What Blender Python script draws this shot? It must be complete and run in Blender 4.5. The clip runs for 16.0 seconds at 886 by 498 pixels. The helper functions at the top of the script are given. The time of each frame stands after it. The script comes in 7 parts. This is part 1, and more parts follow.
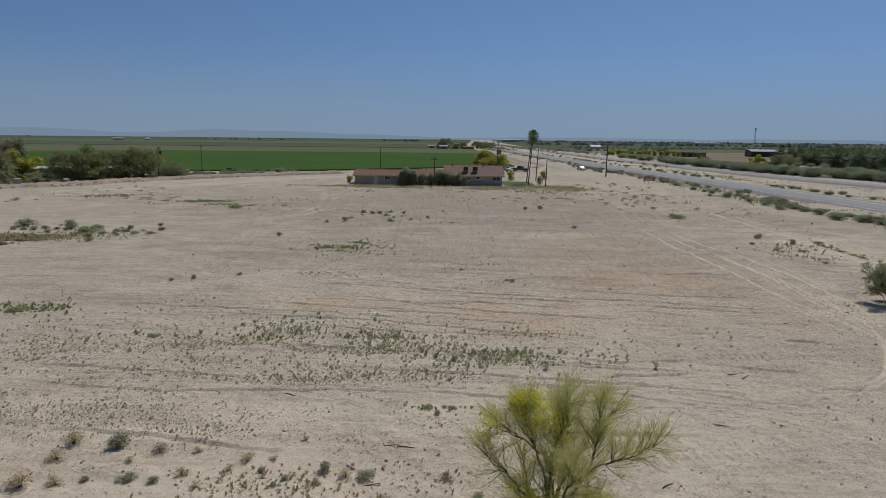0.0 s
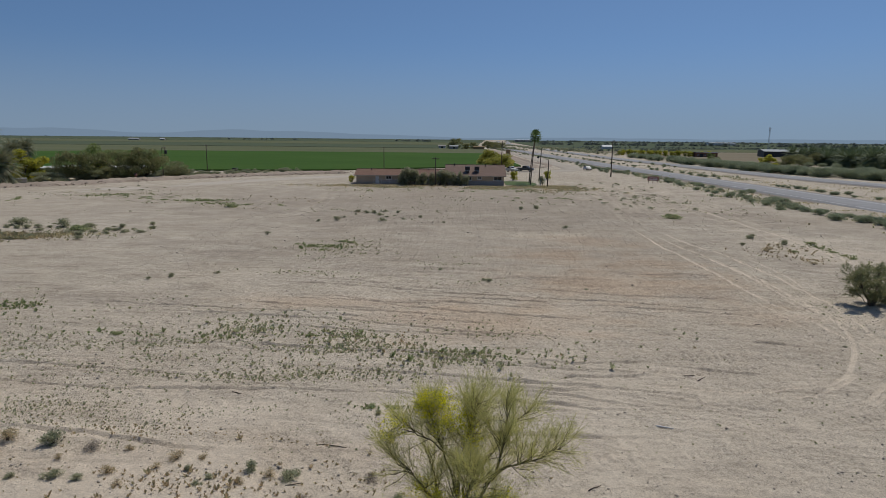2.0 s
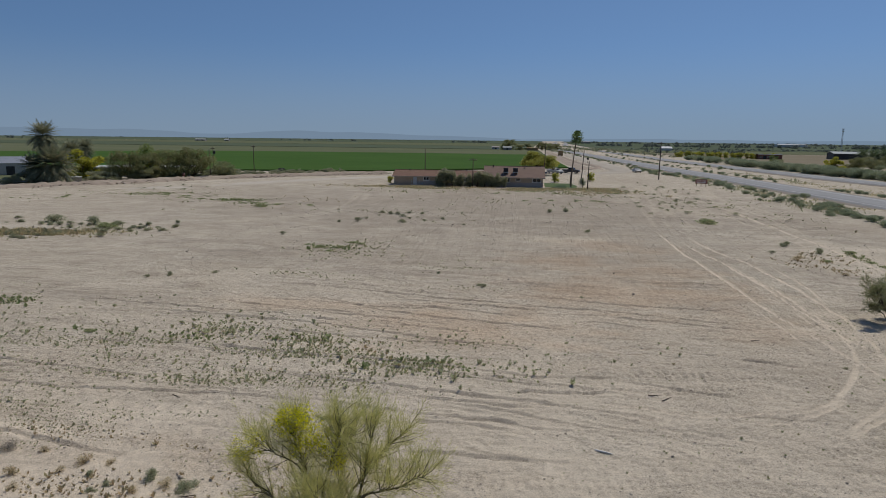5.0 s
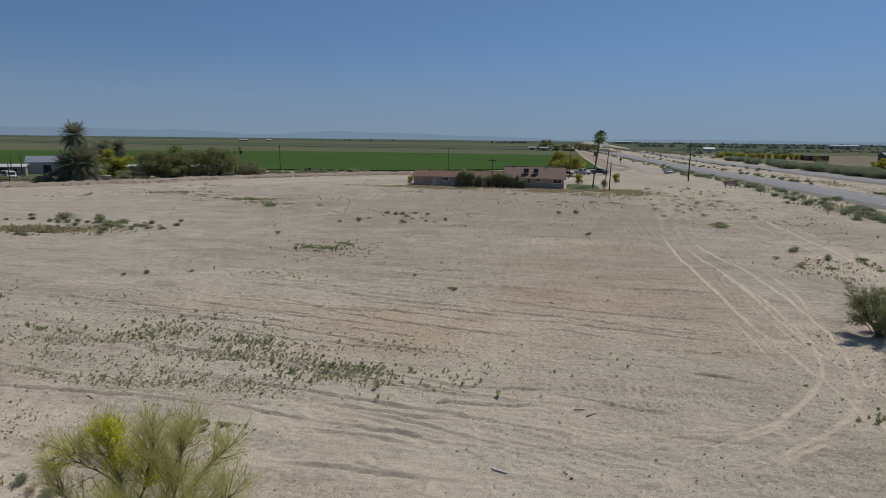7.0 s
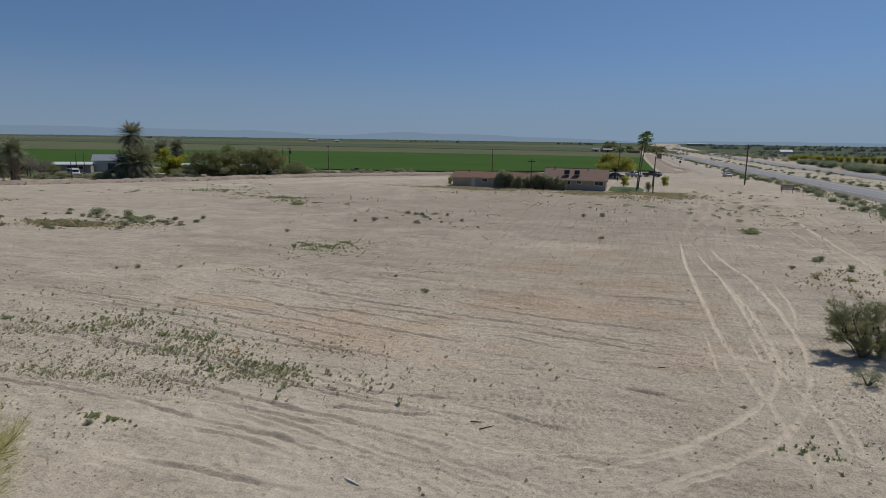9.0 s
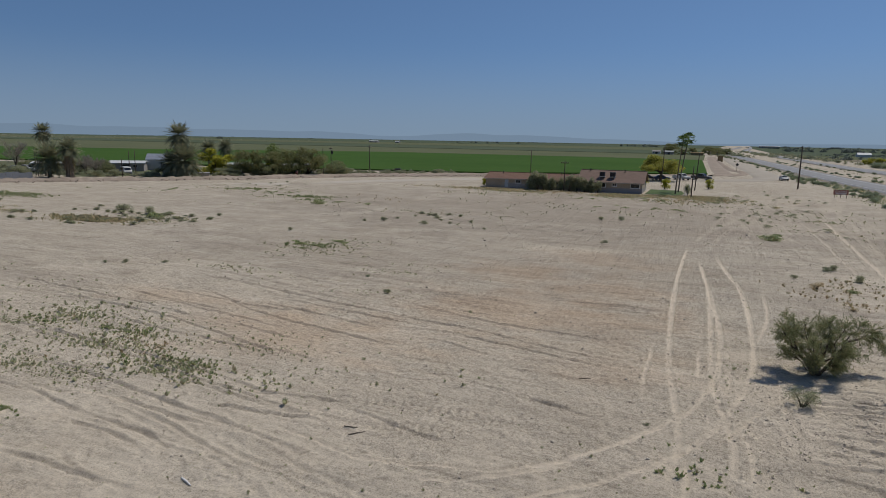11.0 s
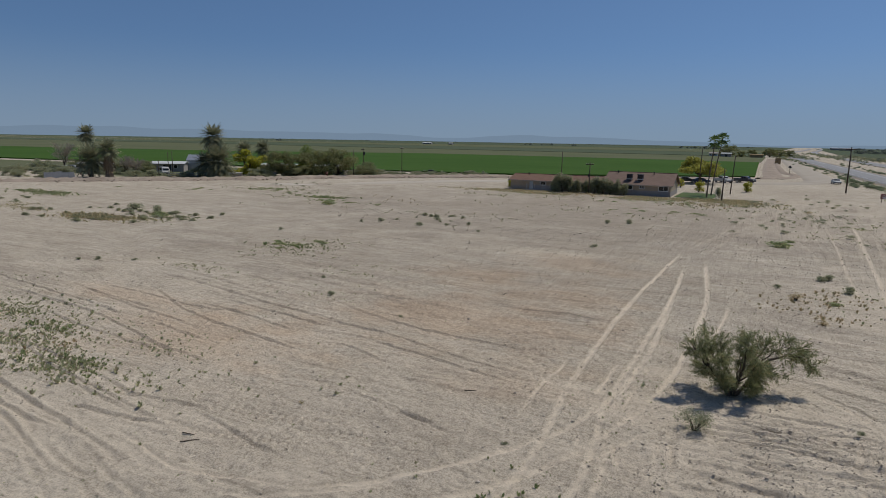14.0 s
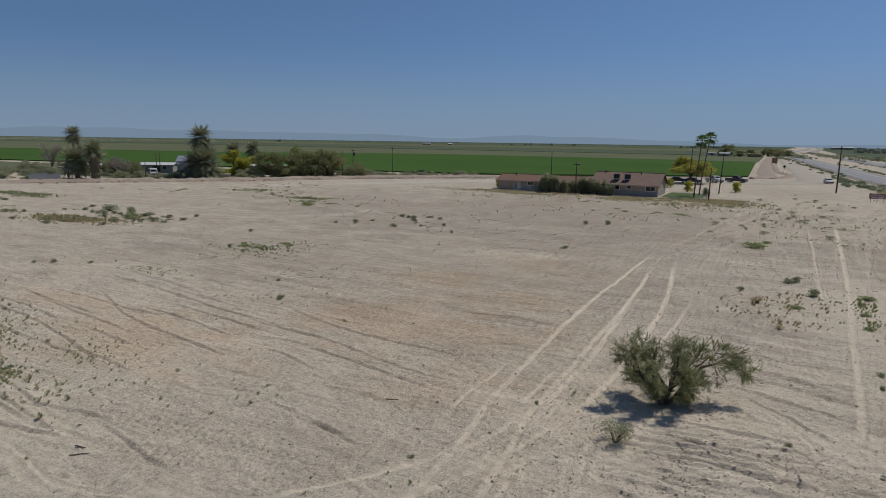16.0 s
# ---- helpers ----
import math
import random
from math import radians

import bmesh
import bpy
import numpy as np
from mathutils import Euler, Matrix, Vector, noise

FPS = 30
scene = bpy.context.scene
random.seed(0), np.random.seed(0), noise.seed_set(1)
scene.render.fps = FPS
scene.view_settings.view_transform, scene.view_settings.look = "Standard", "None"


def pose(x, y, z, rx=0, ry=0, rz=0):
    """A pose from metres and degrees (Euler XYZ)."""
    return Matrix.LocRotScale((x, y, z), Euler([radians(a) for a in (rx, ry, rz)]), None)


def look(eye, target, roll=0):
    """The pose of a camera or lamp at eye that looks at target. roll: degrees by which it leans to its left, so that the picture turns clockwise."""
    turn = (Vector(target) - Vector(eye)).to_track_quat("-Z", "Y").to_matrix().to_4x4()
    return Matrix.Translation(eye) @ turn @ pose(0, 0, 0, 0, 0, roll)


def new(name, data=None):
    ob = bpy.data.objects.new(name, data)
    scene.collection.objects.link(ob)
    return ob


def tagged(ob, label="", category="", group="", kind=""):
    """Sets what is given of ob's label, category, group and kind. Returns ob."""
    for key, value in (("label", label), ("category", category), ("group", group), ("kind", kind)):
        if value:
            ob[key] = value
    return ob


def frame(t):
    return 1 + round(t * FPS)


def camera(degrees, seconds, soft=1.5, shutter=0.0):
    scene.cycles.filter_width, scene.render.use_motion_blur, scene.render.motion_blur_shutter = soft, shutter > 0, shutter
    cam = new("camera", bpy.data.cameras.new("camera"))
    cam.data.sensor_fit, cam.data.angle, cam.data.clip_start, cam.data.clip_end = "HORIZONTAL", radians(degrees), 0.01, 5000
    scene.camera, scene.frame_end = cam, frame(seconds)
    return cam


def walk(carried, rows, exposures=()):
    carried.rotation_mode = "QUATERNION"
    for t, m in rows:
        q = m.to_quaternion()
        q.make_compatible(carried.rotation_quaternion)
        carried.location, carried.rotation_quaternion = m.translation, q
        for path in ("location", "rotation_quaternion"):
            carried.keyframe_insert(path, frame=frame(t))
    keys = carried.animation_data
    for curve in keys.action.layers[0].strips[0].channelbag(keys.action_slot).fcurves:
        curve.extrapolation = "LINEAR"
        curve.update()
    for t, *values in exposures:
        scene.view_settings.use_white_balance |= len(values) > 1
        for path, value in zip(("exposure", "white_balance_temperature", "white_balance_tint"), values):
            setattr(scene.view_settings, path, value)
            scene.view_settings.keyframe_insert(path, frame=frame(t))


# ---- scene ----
cam = camera(70.4, 16.0, soft=0.75)
METRES, EYE, TILT, LEAN, TURN = 34.6, 10.0, -10.02, -0.6, 0.0
ROWS = [
    (0.0, 0.0, 0.0, 0.0, 0.0, 0.0, -0.0),
    (0.5, 0.0108, 0.0004, -0.0004, 0.03, -0.01, 0.03),
    (1.0, 0.0303, 0.0012, -0.0011, 0.18, -0.03, 0.02),
    (1.5, 0.0517, 0.0033, -0.0016, 0.38, -0.02, -0.03),
    (2.0, 0.0745, 0.0068, -0.0017, 1.17, 0.01, -0.18),
    (2.5, 0.0944, 0.0111, -0.0015, 2.07, 0.03, -0.37),
    (3.0, 0.1146, 0.0166, -0.0007, 2.95, 0.06, -0.54),
    (3.5, 0.1327, 0.0227, 0.0004, 3.72, 0.05, -0.68),
    (4.0, 0.1533, 0.0307, 0.0019, 4.58, 0.05, -0.85),
    (6.5, 0.2866, 0.0815, 0.0092, 8.92, 0.02, -1.62),
    (7.0, 0.3258, 0.0961, 0.011, 9.88, -0.0, -1.82),
    (7.5, 0.364, 0.1101, 0.0122, 10.98, -0.01, -2.06),
    (8.0, 0.4073, 0.1262, 0.0141, 12.91, -0.06, -2.45),
    (8.5, 0.4477, 0.1416, 0.0161, 14.37, -0.09, -2.75),
    (9.0, 0.4916, 0.1594, 0.0184, 15.82, -0.14, -3.03),
    (11.5, 0.6936, 0.2564, 0.0323, 22.4, -0.41, -4.33),
    (12.0, 0.7262, 0.2771, 0.0355, 23.31, -0.44, -4.47),
    (12.5, 0.7534, 0.2956, 0.0383, 24.15, -0.48, -4.61),
    (13.0, 0.7805, 0.3144, 0.0408, 25.09, -0.53, -4.76),
    (13.5, 0.8037, 0.3313, 0.0433, 25.87, -0.58, -4.89),
    (14.0, 0.8265, 0.349, 0.0458, 26.33, -0.6, -4.93),
    (14.5, 0.8456, 0.365, 0.0481, 26.48, -0.61, -4.92),
    (15.0, 0.8643, 0.3822, 0.051, 26.46, -0.59, -4.87),
    (15.5, 0.8795, 0.397, 0.0537, 26.4, -0.58, -4.83),
    (16.0, 0.8939, 0.4119, 0.0563, 26.45, -0.57, -4.79),
]
walk(cam, [(t, pose(0, 0, EYE, TILT, LEAN, TURN) @ pose(METRES * x, METRES * y, METRES * z, 90 + pitch, roll, yaw)) for t, x, y, z, yaw, pitch, roll in ROWS])

# ---- light ----
SUN_AZ, SUN_EL = 36.0, 60.0            # degrees clockwise from +y, and above the horizon
sun_dir = Vector((math.sin(radians(SUN_AZ)) * math.cos(radians(SUN_EL)), math.cos(radians(SUN_AZ)) * math.cos(radians(SUN_EL)), math.sin(radians(SUN_EL))))
world = bpy.data.worlds.new("sky")
world.use_nodes = True
scene.world = world
wn = world.node_tree.nodes
sky = wn.new("ShaderNodeTexSky")
sky.sky_type = "NISHITA"
sky.sun_disc = False
sky.sun_elevation, sky.sun_rotation = radians(SUN_EL), radians(SUN_AZ)
sky.altitude, sky.air_density, sky.dust_density, sky.ozone_density = 0, 1.0, 0.3, 3.0
wn["Background"].inputs["Strength"].default_value = 0.075
way = wn.new("ShaderNodeTexCoord")
lift = wn.new("ShaderNodeVectorMath")          # the clear upper sky reaches down to the hazeless horizon
lift.operation = "MULTIPLY_ADD"
lift.inputs[1].default_value, lift.inputs[2].default_value = (0.88, 0.88, 0.88), (0, 0, 0.11)
norm = wn.new("ShaderNodeVectorMath")
norm.operation = "NORMALIZE"
tint = wn.new("ShaderNodeMix")
tint.data_type, tint.blend_type = "RGBA", "MULTIPLY"
tint.inputs[0].default_value, tint.inputs[7].default_value = 1.0, (0.84, 0.99, 1.14, 1)
wl = world.node_tree.links
wl.new(way.outputs["Generated"], lift.inputs[0])
wl.new(lift.outputs[0], norm.inputs[0])
wl.new(norm.outputs[0], sky.inputs[0])
wl.new(sky.outputs[0], tint.inputs[6])
up = wn.new("ShaderNodeSeparateXYZ")
low = wn.new("ShaderNodeMapRange")                # grey dust haze that thins out with height above the horizon
low.interpolation_type = "SMOOTHSTEP"
low.inputs[1].default_value, low.inputs[2].default_value, low.inputs[3].default_value, low.inputs[4].default_value = -0.02, 0.15, 0.8, 0.0
haze = wn.new("ShaderNodeMix")
haze.data_type = "RGBA"
haze.inputs[7].default_value = (3.4, 4.4, 5.7, 1)
wl.new(way.outputs["Generated"], up.inputs[0])
wl.new(up.outputs[2], low.inputs[0])
wl.new(low.outputs[0], haze.inputs[0])
wl.new(tint.outputs[2], haze.inputs[6])
wl.new(haze.outputs[2], wn["Background"].inputs[0])
sun = new("sun", bpy.data.lights.new("sun", "SUN"))
sun.data.energy, sun.data.angle, sun.data.color = 3.3, radians(0.53), (1.0, 0.95, 0.87)
sun.matrix_world = look(sun_dir * 200, (0, 0, 0))
scene.view_settings.exposure = -0.3


# ---- materials ----
def nodes_of(name):
    m = bpy.data.materials.new(name)
    m.use_nodes = True
    return m, m.node_tree.nodes, m.node_tree.links, m.node_tree.nodes["Principled BSDF"]


def ramp(nodes, stops):
    r = nodes.new("ShaderNodeValToRGB")
    while len(r.color_ramp.elements) < len(stops):
        r.color_ramp.elements.new(0.5)
    for e, (p, c) in zip(r.color_ramp.elements, stops):
        e.position, e.color = p, (*c, 1)
    return r


def noise_node(nodes, links, scale, detail=5.0, rough=0.6, vector=None, distortion=0.0):
    n = nodes.new("ShaderNodeTexNoise")
    n.inputs["Scale"].default_value, n.inputs["Detail"].default_value = scale, detail
    n.inputs["Roughness"].default_value, n.inputs["Distortion"].default_value = rough, distortion
    if vector is not None:
        links.new(vector, n.inputs["Vector"])
    return n


def mix_color(nodes, links, fac, a, b, blend="MIX"):
    m = nodes.new("ShaderNodeMix")
    m.data_type, m.blend_type = "RGBA", blend
    for sock, value in ((m.inputs[0], fac), (m.inputs[6], a), (m.inputs[7], b)):
        if isinstance(value, bpy.types.NodeSocket):
            links.new(value, sock)
        elif isinstance(value, (int, float)):
            sock.default_value = value
        else:
            sock.default_value = (*value, 1)
    return m.outputs[2]


def maths(nodes, links, op, a, b=0.0, clamp=False):
    m = nodes.new("ShaderNodeMath")
    m.operation, m.use_clamp = op, clamp
    for sock, value in ((m.inputs[0], a), (m.inputs[1], b)):
        if isinstance(value, bpy.types.NodeSocket):
            links.new(value, sock)
        else:
            sock.default_value = value
    return m.outputs[0]


def bump(nodes, links, height, strength, distance, bsdf, chain=None):
    b = nodes.new("ShaderNodeBump")
    b.inputs["Strength"].default_value, b.inputs["Distance"].default_value = strength, distance
    links.new(height, b.inputs["Height"])
    if chain is not None:
        links.new(chain, b.inputs["Normal"])
    links.new(b.outputs[0], bsdf.inputs["Normal"])
    return b.outputs[0]


def surface(name, dark, light, scale=4.0, rough=0.8, relief=0.3, distance=0.01, metal=0.0, coarse=0.35, rand=0.0, spec=0.3):
    """Two scales of variation between two colours, with a fine relief."""
    m, n, l, b = nodes_of(name)
    co = n.new("ShaderNodeTexCoord").outputs["Object"]
    fine, big = noise_node(n, l, scale * 6, 6, 0.65, co), noise_node(n, l, scale * coarse, 4, 0.55, co)
    f = maths(n, l, "ADD", maths(n, l, "MULTIPLY", fine.outputs[0], 0.45), maths(n, l, "MULTIPLY", big.outputs[0], 0.55))
    if rand:
        r = n.new("ShaderNodeObjectInfo").outputs["Random"]
        f = maths(n, l, "ADD", f, maths(n, l, "MULTIPLY", maths(n, l, "SUBTRACT", r, 0.5), rand))
    r = ramp(n, [(0.32, dark), (0.68, light)])
    l.new(f, r.inputs[0])
    l.new(r.outputs[0], b.inputs["Base Color"])
    b.inputs["Roughness"].default_value, b.inputs["Metallic"].default_value = rough, metal
    b.inputs["Specular IOR Level"].default_value = spec
    if relief:
        bump(n, l, fine.outputs[0], relief, distance, b)
    return m


def foliage(name, dark, light, accent=None, share=0.0, through_light=0.45, gain=1.9):
    """Leaves: the colour differs leaf by leaf and plant by plant; some light passes through."""
    m, n, l, b = nodes_of(name)
    dark, light = tuple(c * gain for c in dark), tuple(c * gain for c in light)
    isl = n.new("ShaderNodeNewGeometry").outputs["Random Per Island"]
    obj = n.new("ShaderNodeObjectInfo").outputs["Random"]
    f = maths(n, l, "ADD", maths(n, l, "MULTIPLY", isl, 0.75), maths(n, l, "MULTIPLY", obj, 0.25))
    r = ramp(n, [(0.05, dark), (0.95, light)])
    l.new(f, r.inputs[0])
    col = r.outputs[0]
    if accent:
        pick = maths(n, l, "LESS_THAN", maths(n, l, "FRACT", maths(n, l, "MULTIPLY", isl, 17.31)), share)
        col = mix_color(n, l, pick, col, accent)
    l.new(col, b.inputs["Base Color"])
    b.inputs["Roughness"].default_value, b.inputs["Specular IOR Level"].default_value = 0.6, 0.25
    t = n.new("ShaderNodeBsdfTranslucent")
    l.new(col, t.inputs[0])
    mx = n.new("ShaderNodeMixShader")
    mx.inputs[0].default_value = through_light
    l.new(b.outputs[0], mx.inputs[1])
    l.new(t.outputs[0], mx.inputs[2])
    l.new(mx.outputs[0], n["Material Output"].inputs[0])
    return m


def soil_material():
    """Pale desert soil: tan, grey and rusty patches, drag streaks along x, clods and grit, wheel tracks from the mesh's masks."""
    m, n, l, b = nodes_of("desert_soil")
    co = n.new("ShaderNodeTexCoord").outputs["Object"]
    mp = n.new("ShaderNodeMapping")
    mp.inputs["Scale"].default_value = (0.05, 1.0, 1.0)
    l.new(co, mp.inputs[0])
    patch = noise_node(n, l, 0.045, 6, 0.6, co, 0.6)
    mid = noise_node(n, l, 0.35, 6, 0.62, co, 0.3)
    fine = noise_node(n, l, 6.0, 8, 0.78, co)
    grit = noise_node(n, l, 16.0, 5, 0.75, co)
    streak = noise_node(n, l, 2.6, 8, 0.72, mp.outputs[0], 0.6)
    base = ramp(n, [(0.32, (0.36, 0.308, 0.24)), (0.5, (0.422, 0.369, 0.294)), (0.68, (0.5, 0.444, 0.362))])
    f = maths(n, l, "ADD", maths(n, l, "MULTIPLY", patch.outputs[0], 0.45), maths(n, l, "MULTIPLY", mid.outputs[0], 0.55))
    l.new(f, base.inputs[0])
    col = base.outputs[0]
    att = n.new("ShaderNodeAttribute")
    att.attribute_name = "soil"
    sep = n.new("ShaderNodeSeparateColor")
    l.new(att.outputs["Color"], sep.inputs[0])
    col = mix_color(n, l, maths(n, l, "MULTIPLY", sep.outputs[1], 0.72), col, (0.43, 0.305, 0.20))
    col = mix_color(n, l, maths(n, l, "MULTIPLY", sep.outputs[2], 0.7), col, (0.225, 0.192, 0.16))
    sr = ramp(n, [(0.38, (0.55, 0.53, 0.51)), (0.46, (1, 1, 1)), (0.62, (1.1, 1.1, 1.1))])
    l.new(streak.outputs[0], sr.inputs[0])
    col = mix_color(n, l, 0.5, col, sr.outputs[0], "MULTIPLY")
    mq = n.new("ShaderNodeMapping")
    mq.inputs["Rotation"].default_value, mq.inputs["Scale"].default_value = (0, 0, 0.16), (0.10, 1.7, 1.0)
    l.new(co, mq.inputs[0])
    drag = noise_node(n, l, 2.4, 8, 0.7, mq.outputs[0], 0.9)
    dr = ramp(n, [(0.37, (0.5, 0.47, 0.45)), (0.43, (1, 1, 1)), (0.6, (1.1, 1.1, 1.1))])
    l.new(drag.outputs[0], dr.inputs[0])
    col = mix_color(n, l, 0.5, col, dr.outputs[0], "MULTIPLY")
    pebble = noise_node(n, l, 2.6, 9, 0.85, co)
    pr = ramp(n, [(0.34, (0.4, 0.37, 0.34)), (0.42, (1, 1, 1))])
    l.new(pebble.outputs[0], pr.inputs[0])
    col = mix_color(n, l, 0.7, col, pr.outputs[0], "MULTIPLY")
    gr = ramp(n, [(0.36, (0.45, 0.42, 0.39)), (0.47, (1, 1, 1)), (0.62, (1.2, 1.2, 1.18))])
    l.new(fine.outputs[0], gr.inputs[0])
    col = mix_color(n, l, 0.9, col, gr.outputs[0], "MULTIPLY")
    gg = ramp(n, [(0.38, (0.55, 0.52, 0.5)), (0.48, (1.0, 1.0, 1.0)), (0.6, (1.28, 1.28, 1.26))])
    l.new(grit.outputs[0], gg.inputs[0])
    col = mix_color(n, l, 0.95, col, gg.outputs[0], "MULTIPLY")
    col = mix_color(n, l, maths(n, l, "MULTIPLY", sep.outputs[0], 0.68), col, (0.76, 0.65, 0.505))
    l.new(col, b.inputs["Base Color"])
    b.inputs["Roughness"].default_value, b.inputs["Specular IOR Level"].default_value = 0.95, 0.03
    c = bump(n, l, fine.outputs[0], 0.95, 0.06, b)
    c = bump(n, l, grit.outputs[0], 1.0, 0.032, b, c)
    bump(n, l, streak.outputs[0], 0.5, 0.05, b, c)
    return m


